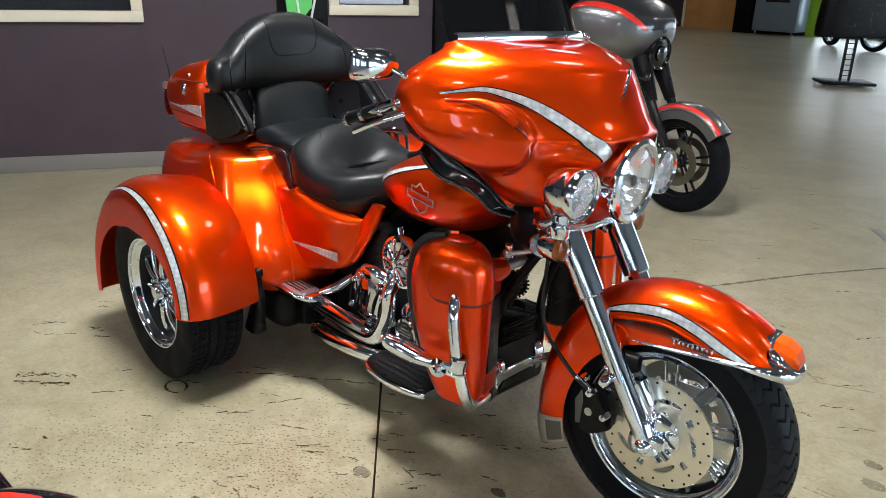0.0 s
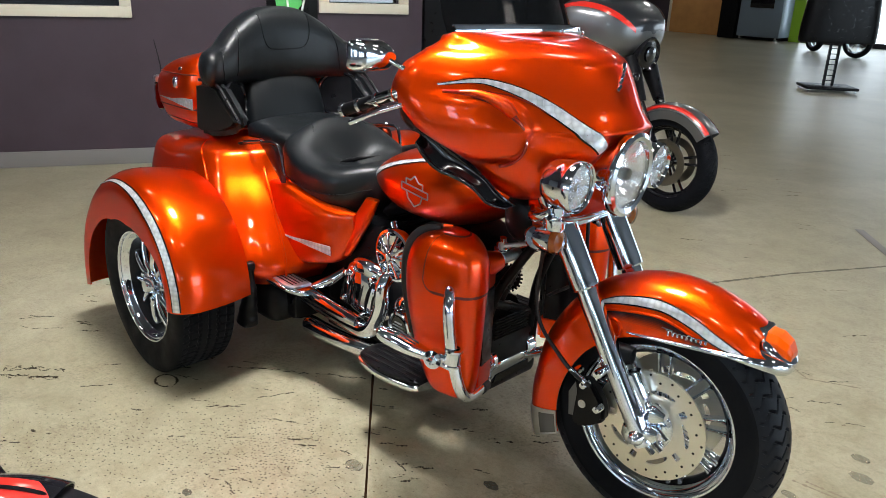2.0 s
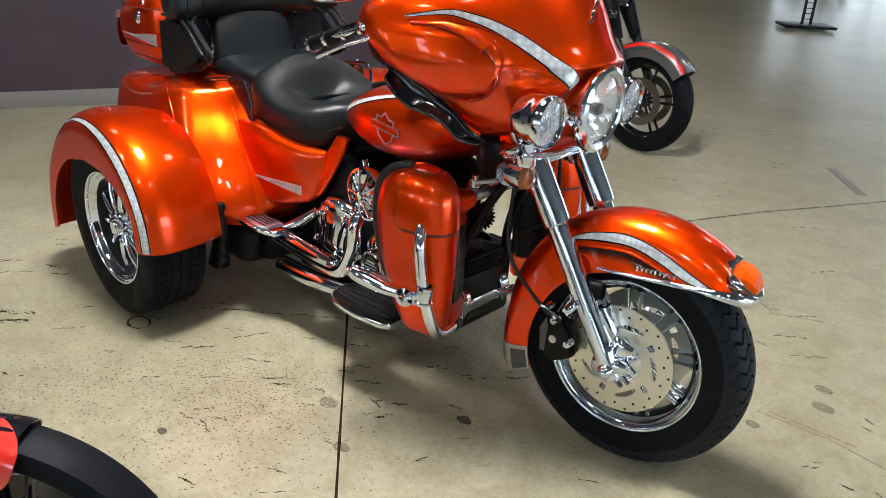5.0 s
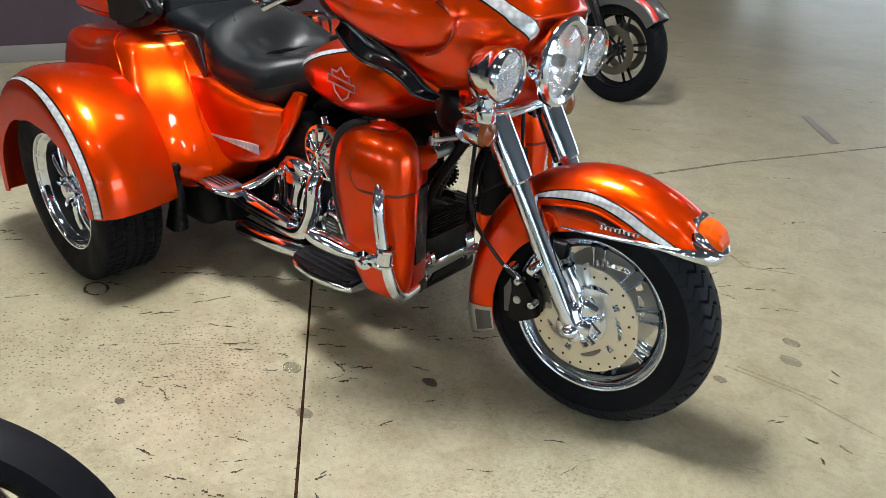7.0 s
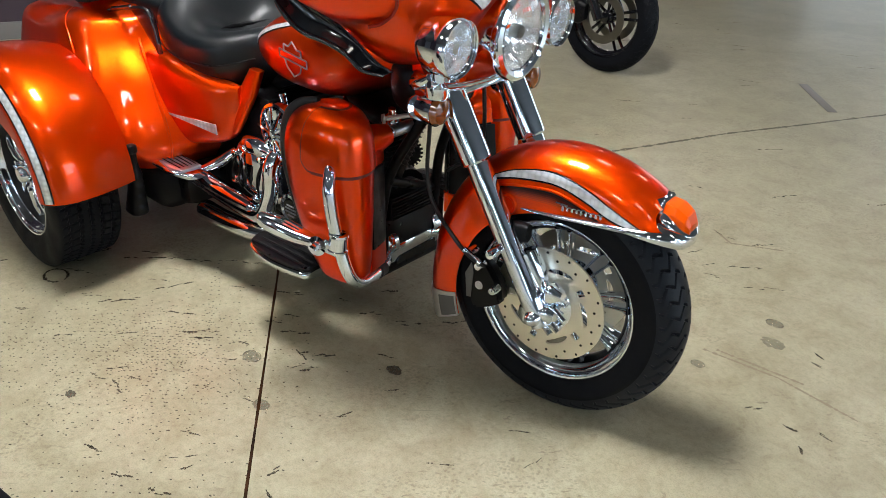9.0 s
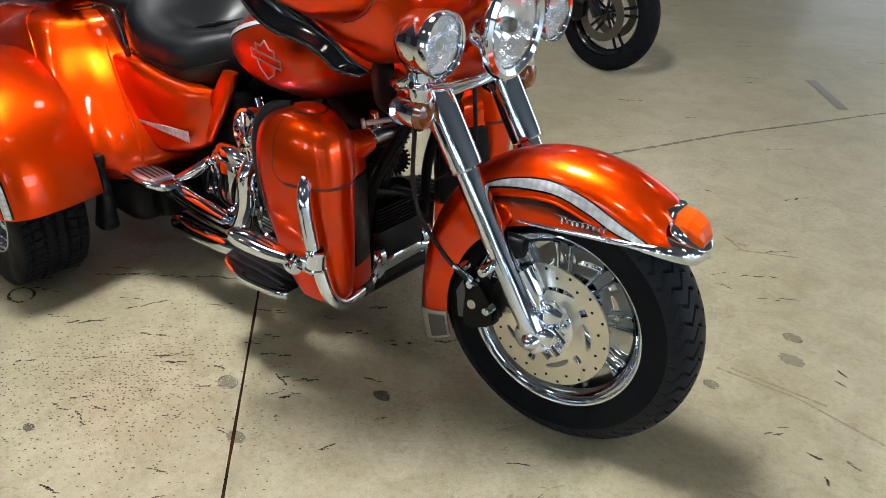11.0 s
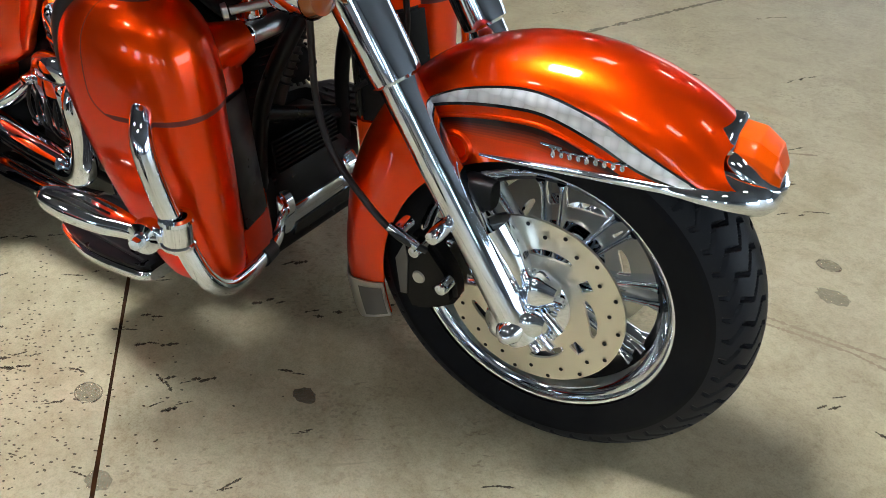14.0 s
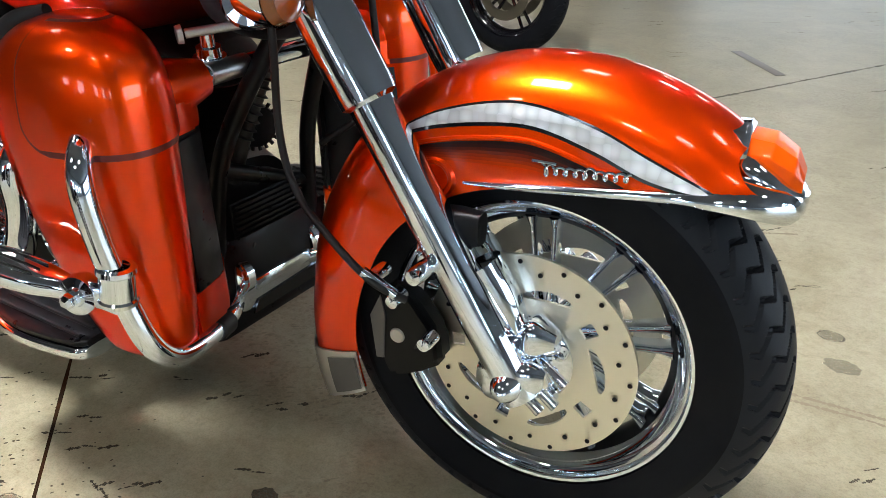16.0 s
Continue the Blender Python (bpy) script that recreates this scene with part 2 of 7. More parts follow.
mark = mat("rubber_scuff", (0.07, 0.053, 0.032), 0.7, spec=0.2, alpha=0.8)
pit = mat("chipped_pit", (0.11, 0.08, 0.046), 0.9, spec=0.1, alpha=0.7)
scratch = mat("faint_scratch", (0.2, 0.165, 0.11), 0.5)
smudge = mat("faint_smudge", (0.2, 0.18, 0.125), 0.5, alpha=0.45)
spot = mat("dull_oil_spot", (0.1, 0.085, 0.06), 0.5, alpha=0.7)
stain = mat("oil_stain", (0.13, 0.115, 0.085), 0.5, alpha=0.55)
joint = mat("dark_joint", (0.016, 0.009, 0.004), 0.95, spec=0.05)
vary(joint, 14, (0.008, 0.005, 0.003), (0.045, 0.018, 0.006), "Base Color")

# ---- mesh helpers ----


def cr(values, n):
    """n rows on a smooth curve through the given rows."""
    v = np.array(values, float)
    k = len(v)
    if k < 3:
        f = np.linspace(0, 1, n)[:, None]
        return v[0] * (1 - f) + v[-1] * f
    out = []
    for u in np.linspace(0, k - 1, n):
        i = min(int(u), k - 2)
        f = u - i
        p1, p2 = v[i], v[i + 1]
        p0 = v[i - 1] if i > 0 else 2 * p1 - p2
        p3 = v[i + 2] if i + 2 < k else 2 * p2 - p1
        out.append(0.5 * (2 * p1 + (p2 - p0) * f + (2 * p0 - 5 * p1 + 4 * p2 - p3) * f * f + (3 * p1 - p0 - 3 * p2 + p3) * f**3))
    return np.array(out)


def grid_mesh(rows, around=False, along=False, caps=False):
    """A mesh from rows of points; around: each row closes on itself; along: the last row joins the first."""
    bm = bmesh.new()
    vs = [[bm.verts.new(tuple(p)) for p in row] for row in rows]
    n, m = len(vs), len(vs[0])
    for i in range(n if along else n - 1):
        for j in range(m if around else m - 1):
            a, b = vs[i], vs[(i + 1) % n]
            try:
                bm.faces.new((a[j], a[(j + 1) % m], b[(j + 1) % m], b[j]))
            except ValueError:
                pass
    if caps:
        bm.faces.new(vs[0][::-1])
        bm.faces.new(vs[-1])
    return bm


def joined(*parts_):
    """Several bmeshes as one."""
    out = bmesh.new()
    for b in parts_:
        me = bpy.data.meshes.new("tmp")
        b.to_mesh(me)
        out.from_mesh(me)
        bpy.data.meshes.remove(me)
        b.free()
    return out


def moved(bm, m):
    bmesh.ops.transform(bm, matrix=m, verts=bm.verts)
    return bm


def blob(stations, axis="x", n=36, m=40):
    """A body through superellipse sections: place on the axis, two centres, half-width, half-height up and down, exponent."""
    rows = []
    for s, a, b, ha, hu, hd, e in cr(stations, m):
        row = []
        e = max(e, 1.2)
        for k in range(n):
            t = 2 * math.pi * k / n
            c, sn = math.cos(t), math.sin(t)
            p = a + max(ha, 1e-4) * math.copysign(abs(c) ** (2 / e), c)
            q = b + max(hu if sn > 0 else hd, 1e-4) * math.copysign(abs(sn) ** (2 / e), sn)
            row.append({"x": (s, p, q), "y": (p, s, q), "z": (p, q, s)}[axis])
        rows.append(row)
    return grid_mesh(rows, around=True, caps=True)


def tube(points, r, n=14, m=0, caps=True):
    """A round bar along a smooth curve; r: one radius or one for each point."""
    pts = np.array(points, float)
    m = m or max(2, 8 * (len(pts) - 1)) if len(pts) > 2 else 2
    rad = np.full(len(pts), r) if np.isscalar(r) else np.array(r, float)
    c = cr(np.c_[pts, rad], m)
    rows, up = [], None
    for i in range(len(c)):
        d = c[min(i + 1, len(c) - 1), :3] - c[max(i - 1, 0), :3]
        d = d / (np.linalg.norm(d) + 1e-12)
        if up is None:
            up = np.cross(d, (0, 0, 1) if abs(d[2]) < 0.9 else (1, 0, 0))
        up = up - d * (up @ d)
        up /= np.linalg.norm(up)
        side = np.cross(d, up)
        rows.append([c[i, :3] + c[i, 3] * (math.cos(t) * up + math.sin(t) * side) for t in (2 * math.pi * k / n for k in range(n))])
    return grid_mesh(rows, around=True, caps=caps)


def lathe(profile, centre=(0, 0, 0), direction=(0, 1, 0), n=48, smooth=0):
    """A turned body: rows of radius and place along the direction."""
    prof = cr(profile, smooth) if smooth else np.array(profile, float)
    q = Vector((0, 0, 1)).rotation_difference(Vector(direction)).to_matrix()
    rows = []
    for r, h in prof:
        rows.append([Vector(centre) + q @ Vector((max(r, 1e-5) * math.cos(t), max(r, 1e-5) * math.sin(t), h)) for t in (2 * math.pi * k / n for k in range(n))])
    bm = grid_mesh(rows, around=True)
    bmesh.ops.remove_doubles(bm, verts=bm.verts, dist=1e-5)
    return bm


def box(x0, x1, y0, y1, z0, z1, bevel=0.0, seg=2):
    bm = bmesh.new()
    bmesh.ops.create_cube(bm, size=1)
    bmesh.ops.transform(bm, matrix=Matrix.Translation(((x0 + x1) / 2, (y0 + y1) / 2, (z0 + z1) / 2)) @ Matrix.Diagonal((abs(x1 - x0), abs(y1 - y0), abs(z1 - z0), 1)), verts=bm.verts)
    if bevel:
        bmesh.ops.bevel(bm, geom=list(bm.edges), offset=bevel, segments=seg, affect="EDGES", profile=0.5)
    return bm


def plate(outline, axis, at_, thick, bevel=0.0, seg=2):
    """A flat plate: an outline of two coordinates, set at a place on the axis, with thickness."""
    bm = bmesh.new()
    put_ = {"x": lambda p, s: (s, *p), "y": lambda p, s: (p[0], s, p[1]), "z": lambda p, s: (*p, s)}[axis]
    f = bm.faces.new([bm.verts.new(put_(p, at_)) for p in outline])
    ex = bmesh.ops.extrude_face_region(bm, geom=[f])
    d = Vector(put_((0, 0), thick))
    bmesh.ops.translate(bm, vec=d, verts=[v for v in ex["geom"] if isinstance(v, bmesh.types.BMVert)])
    if bevel:
        bmesh.ops.bevel(bm, geom=list(bm.edges), offset=bevel, segments=seg, affect="EDGES")
    return bm


def thicken(bm, t):
    """Gives an open sheet its thickness, inwards."""
    bmesh.ops.recalc_face_normals(bm, faces=bm.faces)
    bmesh.ops.solidify(bm, geom=list(bm.faces), thickness=t)
    return bm


def bar(a, b, r, n=10):
    return tube([a, b], r, n)


def link_mesh(name, bm, material, sharp=38):
    bmesh.ops.recalc_face_normals(bm, faces=bm.faces)
    me = bpy.data.meshes.new(name)
    bm.to_mesh(me)
    bm.free()
    me.polygons.foreach_set("use_smooth", [True] * len(me.polygons))
    me.set_sharp_from_angle(angle=radians(sharp))
    me.materials.append(material)
    return new(name, me)


def part(name, bm, material, parent, label="", xf=None, sharp=38):
    """One mesh under a thing or a part, in the place's coordinates."""
    if xf is not None:
        moved(bm, xf)
    ob = link_mesh(name, bm, material, sharp)
    ob.parent = parent
    ob.matrix_parent_inverse = parent.matrix_world.inverted()
    if label:
        ob["label"] = label
    return ob


def thing(name, label, category, at_=(0, 0, 0), group=""):
    ob = new(name)
    ob.empty_display_size = 0.1
    ob.matrix_world = Matrix.Translation(at_)
    return tagged(ob, label, category, group)


def structure(name, bm, material, label="", category=""):
    return tagged(link_mesh(name, bm, material), label, category or name.split("_")[0], kind="structure")


def single(name, bm, material, label, category, group=""):
    return tagged(link_mesh(name, bm, material), label, category, group)

# ---- the showroom ----
structure("floor", box(-22, 12, -9, 30, -0.1, 0), concrete, "worn sealed beige concrete floor with dark scuffs and a saw joint", "floor")
structure("ceiling", box(-22, 12, -9, 30, CEIL, CEIL + 0.1), ceiling_paint, "dark grey painted showroom ceiling", "ceiling")


def wall_with_openings(name, x0, x1, y0, y1, h, openings, material, label, xf):
    """A wall along y with rectangular openings (y0, y1, z0, z1), in one mesh."""
    ys = sorted({y0, y1, *(v for o in openings for v in o[:2])})
    pieces = []
    for a, b in zip(ys, ys[1:]):
        o = next((o for o in openings if o[0] <= a and b <= o[1]), None)
        if o:
            pieces += [box(x0, x1, a, b, 0, o[2]), box(x0, x1, a, b, o[3], h)]
        else:
            pieces.append(box(x0, x1, a, b, 0, h))
    return structure(name, moved(joined(*pieces), xf), material, label, "wall")


# the purple wall stands at an angle to the trike
WEST = Matrix.Translation((-4.943, 0.101, 0)) @ Matrix.Rotation(radians(-26), 4, "Z")
wall_with_openings("wall_west", -0.15, 0, -10.5, 2.7, CEIL, [(-1.9, 0.49, 1.125, 2.2), (1.96, 2.505, 1.18, 2.3)], purple, "dark purple painted wall with framed windows", WEST)
structure("baseboard", moved(box(0, 0.012, -10.5, 2.7, 0, 0.115, 0.003), WEST), vinyl_base, "grey vinyl cove base along the wall", "baseboard")
# Unseen wall; openings and glowing sheet are added for bright reflections in chrome.
SOUTH = [(-3.4, -2.4), (-1.2, -0.2), (2.0, 3.0), (4.4, 5.4), (8.0, 9.4)]
edges = [-10.5, *(v for o in SOUTH for v in o), 12]
structure("wall_south", joined(*[box(a, b, -9.15, -9, 0, CEIL) for a, b in zip(edges[::2], edges[1::2])], *[box(a, b, -9.15, -9, 0, 1.0) for a, b in SOUTH], *[box(a, b, -9.15, -9, 2.5, CEIL) for a, b in SOUTH]), pale_wall, "assumed pale grey wall with tall narrow windows", "wall")
structure("backdrop_south", box(-8, 12, -10.6, -10.5, -0.1, 5), daylight, "glowing sheet for daylight outside the assumed front windows", "backdrop")
structure("wall_far_west", box(-22.15, -22, -9, 30, 0, CEIL), wall_paint, "plain grey wall", "wall")
structure("wall_return", moved(box(-12, -0.15, 2.55, 2.7, 0, CEIL), WEST), purple, "dark purple painted return wall", "wall")


def window_unit(name, y0, y1, z0, z1):
    w = new(name)
    w.matrix_world = WEST @ Matrix.Translation((0, (y0 + y1) / 2, z0))
    tagged(w, "interior window with wide cream painted frame and dark glass", "window", kind="structure")
    t = 0.075
    part("window_sill", box(-0.1, 0.03, y0 - t, y1 + t, z0 - t, z0, 0.004), cream, w, "", WEST)
    part("window_frame", joined(box(-0.1, 0.025, y0 - t, y0, z0, z1, 0.004), box(-0.1, 0.025, y1, y1 + t, z0, z1, 0.004), box(-0.1, 0.025, y0 - t, y1 + t, z1, z1 + t, 0.004)), cream, w, "", WEST)
    part("pane", box(-0.09, -0.08, y0, y1, z0, z1), dark_glass, w, "", WEST)


window_unit("window_1", -1.9, 0.49, 1.125, 2.2)
window_unit("window_2", 1.96, 2.505, 1.18, 2.3)

# far side of the room
fy = 20.0
structure("wall_north", joined(box(-22, -11.75, fy, fy + 0.15, 0, CEIL), box(-10.0, -7.8, fy, fy + 0.15, 0, CEIL), box(-11.75, -10.0, fy, fy + 0.15, 2.1, CEIL), box(-7.8, 12, fy, fy + 0.15, 2.6, CEIL), box(-7.8, 12, fy, fy + 0.15, 0, 0.12)), purple, "far purple wall with a door and shop windows", "wall")
door = new("door_1")
door.matrix_world = Matrix.Translation((-10.9, fy, 0))
tagged(door, "closed oak veneer door in a pale frame", "door", kind="structure")
part("door_leaf", box(-11.68, -10.07, fy + 0.02, fy + 0.07, 0.001, 2.04, 0.0005), oak, door)
part("door_frame", joined(box(-11.75, -11.68, fy - 0.02, fy + 0.1, 0, 2.1), box(-10.07, -10.0, fy - 0.02, fy + 0.1, 0, 2.1), box(-11.68, -10.07, fy - 0.02, fy + 0.1, 2.04, 2.1)), cream, door)
sw = new("window_3")
sw.matrix_world = Matrix.Translation((2, fy, 0.12))
tagged(sw, "long bright shop window with slim dark mullions", "window", kind="structure")
for i in range(9):
    part("mullion", box(-7.8 + i * 2.4, -7.74 + i * 2.4, fy, fy + 0.08, 0.12, 2.6), gloss_black, sw)
structure("backdrop", box(-12, 14, fy + 1.5, fy + 1.6, -0.1, 5), far_daylight, "bright daylight outside the shop windows", "backdrop")
# Unseen too: opening and glowing sheet added for bluish light on the trike.
structure("wall_east", joined(box(12, 12.15, -9, -3, 0, CEIL), box(12, 12.15, 9, 30, 0, CEIL), box(12, 12.15, -3, 9, 0, 0.5), box(12, 12.15, -3, 9, 3.0, CEIL)), pale_wall, "assumed pale grey wall with a wide shop window", "wall")
structure("backdrop_east", box(13.4, 13.5, -6, 12, -0.1, 5), daylight, "glowing sheet for daylight outside the assumed side window", "backdrop")

for lx, ly in BAYS + [KEY]:
    w_ = 0.42 if (lx, ly) == KEY else 0.25
    f = thing("ceiling_light", "square white ceiling lamp, brightly lit" if (lx, ly) == KEY else "square white ceiling lamp, assumed out of view, switched on", "ceiling light", (lx, ly, CEIL), "ceiling lights")
    part("housing", joined(*[box(lx + a, lx + b, ly + c, ly + d, CEIL - 0.07, CEIL) for a, b, c, d in ((-w_, 0.02 - w_, -w_, w_), (w_ - 0.02, w_, -w_, w_), (0.02 - w_, w_ - 0.02, -w_, 0.02 - w_), (0.02 - w_, w_ - 0.02, w_ - 0.02, w_))]), white, f)
    part("diffuser", box(lx - w_ + 0.02, lx + w_ - 0.02, ly - w_ + 0.02, ly + w_ - 0.02, CEIL - 0.04, CEIL - 0.03), lamp_white, f)

# ---- the trike ----
# Its own axes: x ahead, y to its left, z up; the front axle is over the origin.
trike = thing("trike_motorcycle", "orange metallic three-wheeled touring motorcycle with chrome trim and black seat", "motorcycle")
AXLE = Vector((0, 0, 0.32))
RAKE = radians(31)
STEER = Matrix.Translation(AXLE) @ Matrix.Rotation(radians(6.5), 4, "Z") @ Matrix.Rotation(radians(-2.5), 4, "X") @ Matrix.Translation(-AXLE)
MIRROR = Matrix.Diagonal((1, -1, 1, 1))


def tread_tyre(c, r, half, rim_r, pitch, style, xf=None, n=720, m=56):
    """A tyre with cut grooves."""
    ang = 2 * math.pi / pitch
    rows = []
    for i in range(n):
        th = 2 * math.pi * i / n
        row = []
        for j in range(m + 1):
            v = -1 + 2 * j / m
            flat = 0.9 if style == "car" else 0.55
            # cross-section: bead, wall, shoulder, crown
            a = abs(v)
            if style == "car":
                rr = r - 0.004 * a * a if a < 0.62 else r - 0.004 - (r - rim_r - 0.004) * ((a - 0.62) / 0.38) ** 1.5
                yy = half * 0.93 * a / 0.62 if a < 0.62 else half * (0.93 + 0.12 * math.sin(math.pi * min(1, (a - 0.62) / 0.3) * 0.62) - 0.14 * ((a - 0.62) / 0.38) ** 3)
            else:
                t = a * 1.62
                rr = rim_r + (r - rim_r) * (math.cos(min(t, 1.571)) ** 0.62 if t < 1.571 else 0.0)
                yy = half * math.sin(min(t, 1.571)) ** 0.95 * (1 - 0.12 * max(0, (a - 0.8) / 0.2))
            depth = 0.0
            if a < (0.6 if style == "car" else 0.72):
                if style == "car":
                    for g in (0.0, 0.22, 0.44):
                        w = abs(a - g - 0.012 * math.sin(th * 90))
                        depth = max(depth, 0.006 * (w < 0.022))
                    ph = (th / ang + 0.9 * a) % 1.0
                    depth = max(depth, 0.005 * (ph < 0.16 and a > 0.24))
                else:
                    # zigzag cuts from the shoulder inwards
                    s = 1 if v > 0 else -1
                    ph = (th / ang + (0.25 if s > 0 else -0.25) + 0.5 * abs((a * 6.5) % 2 - 1) + 1.9 * a) % 1.0
                    cut = min(1.0, max(0.0, (0.105 - abs(ph - 0.5)) / 0.03))
                    depth = 0.012 * cut * min(1.0, max(0.0, (a - 0.05) / 0.05)) * min(1.0, max(0.0, (0.7 - a) / 0.05))
            rr -= depth
            y = math.copysign(yy, v)
            row.append((c[0] + rr * math.cos(th), c[1] + y, c[2] + rr * math.sin(th)))
        rows.append(row)
    return grid_mesh(rows, along=True)


def rim_lathe(c, half, r_lip, r_in, side=(0, 1, 0), n=72):
    """A drop-centre rim."""
    prof = [(r_lip - 0.002, half - 0.002), (r_lip - 0.004, half + 0.001), (r_lip - 0.008, half), (r_lip - 0.0105, half - 0.004), (r_lip - 0.011, half - 0.009), (r_lip - 0.016, half - 0.011), (r_lip - 0.02, half - 0.016), (r_lip - 0.024, half - 0.026), (r_lip - 0.03, half - 0.03), (r_in, half * 0.25), (r_in - 0.002, 0)]
    back = [(r_in + 0.004, half * 0.2), (r_lip - 0.018, half * 0.55), (r_lip + 0.001, half - 0.014), (r_lip + 0.003, half - 0.006), (r_lip - 0.002, half - 0.002)]
    outer = prof + [(r, -y) for r, y in prof[-2::-1]]
    inner = [(r, -y) for r, y in back[::-1]] + back
    p = outer + inner[1:]
    return lathe(p, c, side, n)


def barrel_lathe(c, half, r_lip, r_in, n=72):
    """A dark lining just inside the rim's well."""
    return lathe([(r_lip - 0.031, half - 0.0315), (r_in - 0.0025, half * 0.25), (r_in - 0.0045, 0), (r_in - 0.0025, -half * 0.25), (r_lip - 0.031, 0.0315 - half)], c, (0, 1, 0), n)


def grounded(bm):
    """Flattens what would sink into the floor."""
    for v in bm.verts:
        v.co.z = max(v.co.z, 0.0015)
    return bm


# -- front wheel
front_wheel = part("front_wheel", rim_lathe(AXLE, 0.056, 0.221, 0.182), chrome, trike, "chrome cast front wheel", STEER)
part("tyre", grounded(tread_tyre(AXLE, 0.327, 0.069, 0.218, 50, "bike", n=1600, m=120)), rubber, front_wheel, "black grooved tyre", STEER).data.materials.append(lit_tread_rubber)
# Faces of the tread band take the lighter, lit rubber colour.
for p_ in front_wheel.children[0].data.polygons:
    p_.material_index = int(abs(p_.index % 120 - 59.5) < 45)
part("hub", lathe([(0.0, -0.07), (0.03, -0.07), (0.034, -0.05), (0.05, -0.045), (0.042, 0), (0.05, 0.045), (0.034, 0.05), (0.03, 0.07), (0, 0.07)], AXLE), chrome, front_wheel, "", STEER)
part("wheel_well", barrel_lathe(AXLE, 0.056, 0.221, 0.182), well, front_wheel, "dark lining of the wheel well", STEER)
for k in range(9):
    t = radians(13) + 2 * math.pi * k / 9
    u, w = Vector((math.cos(t), 0, math.sin(t))), Vector((-math.sin(t), 0, math.cos(t)))
    pair = []
    for q in (-1, 1):
        rows = []
        for rr, half, dp in ((0.03, 0.008, 0.03), (0.08, 0.005, 0.02), (0.135, 0.0045, 0.017), (0.166, 0.0055, 0.02), (0.183, 0.011, 0.028)):
            c = AXLE + u * rr + w * (0.006 + 0.06 * rr) * q
            rows.append([c + w * half * math.cos(p) + Vector((0, dp * math.sin(p), 0)) for p in (2 * math.pi * j / 12 for j in range(12))])
        pair.append(grid_mesh(rows, around=True, caps=True))
    part("spoke", joined(*pair), chrome, front_wheel, "", STEER)


def brake_disc(side):
    """A ring with kidney slots and small windows cut through."""
    n, radii = 720, np.linspace(0.05, 0.151, 85)
    bm = bmesh.new()
    vs = [[bm.verts.new((AXLE.x + r * math.cos(2 * math.pi * i / n), side * 0.0765, AXLE.z + r * math.sin(2 * math.pi * i / n))) for r in radii] for i in range(n)]
    for i in range(n):
        for j in range(84):
            r, a = (radii[j] + radii[j + 1]) / 2, (360 * (i + 0.5) / n + 20) % 72
            mid = 0.098 - 0.012 * (a - 30) / 30
            kidney = 6 < a < 44 and abs(r - mid) < 0.0075 * math.sqrt(max(0.0, 1 - ((a - 25) / 20) ** 2))
            window = 52 < a < 62 and 0.092 < r < 0.112
            if not (kidney or window):
                bm.faces.new((vs[i][j], vs[i][j + 1], vs[(i + 1) % n][j + 1], vs[(i + 1) % n][j]))
    loose = [v for v in bm.verts if not v.link_faces]
    bmesh.ops.delete(bm, geom=loose, context="VERTS")
    return thicken(bm, 0.005)


for side in (-1, 1):
    d = part("brake_disc", brake_disc(side), steel, front_wheel, "drilled steel brake disc with kidney slots", STEER)
    y = side * 0.079
    part("hub_ring", lathe([(0.0185, y + side * 0.004), (0.019, y + side * 0.022), (0.024, y + side * 0.026), (0.031, y + side * 0.022), (0.034, y + side * 0.01), (0.034, y - side * 0.01)], AXLE, n=36), chrome, d, "", STEER)
    # A black disc closes the hub; its colour gives the bore's shade.
    part("hub_bore", lathe([(0, y + side * 0.008), (0.0188, y + side * 0.008), (0.0188, y)], AXLE, n=28), plastic, d, "black disc for the shade in the hub bore", STEER)
    part("carrier", lathe([(0.026, y), (0.04, y + side * 0.012), (0.055, y + side * 0.008), (0.066, y), (0.066, y - side * 0.012), (0.026, y - side * 0.012)], AXLE, n=40), chrome, d, "", STEER)
    for k in range(5):
        t = 2 * math.pi * (k + 0.4) / 5
        c = AXLE + Vector((0.06 * math.cos(t), y + side * 0.008, 0.06 * math.sin(t)))
        part("disc_bolt", lathe([(0, 0.014), (0.007, 0.013), (0.009, 0.008), (0.009, 0)], c, (0, side, 0), 12), chrome, d, "", STEER)
    for ring, count, off in ((0.1425, 15, 0.0), (0.128, 15, 0.21)):
        for k in range(count):
            t = 2 * math.pi * k / count + off
            part("vent_hole", lathe([(0, y + side * 0.0006), (0.0034, y + side * 0.0006), (0.0034, y)], AXLE + Vector((ring * math.cos(t), 0, ring * math.sin(t))), n=12), plastic, d, "", STEER)

# -- front fender, a shell round the wheel
TH0, TH1 = radians(54.5), radians(206)


def fender_r(th):
    return float(np.interp(math.degrees(th), [43, 60, 95, 120, 150, 175, 206], [0.394, 0.396, 0.396, 0.392, 0.38, 0.376, 0.4]))


def fender_in(th):
    """How far the side wall comes down towards the axle."""
    d = math.degrees(th)
    flat = (0.553 + 0.036 * min(1, max(0, (115 - d) / 70)) - 0.32) / max(math.sin(th), 0.2)
    low = float(np.interp(d, [96, 112, 130, 160, 206], [0.243, 0.243, 0.243, 0.25, 0.28]))
    return min(fender_r(th) - 0.002, flat if d < 96 else low)


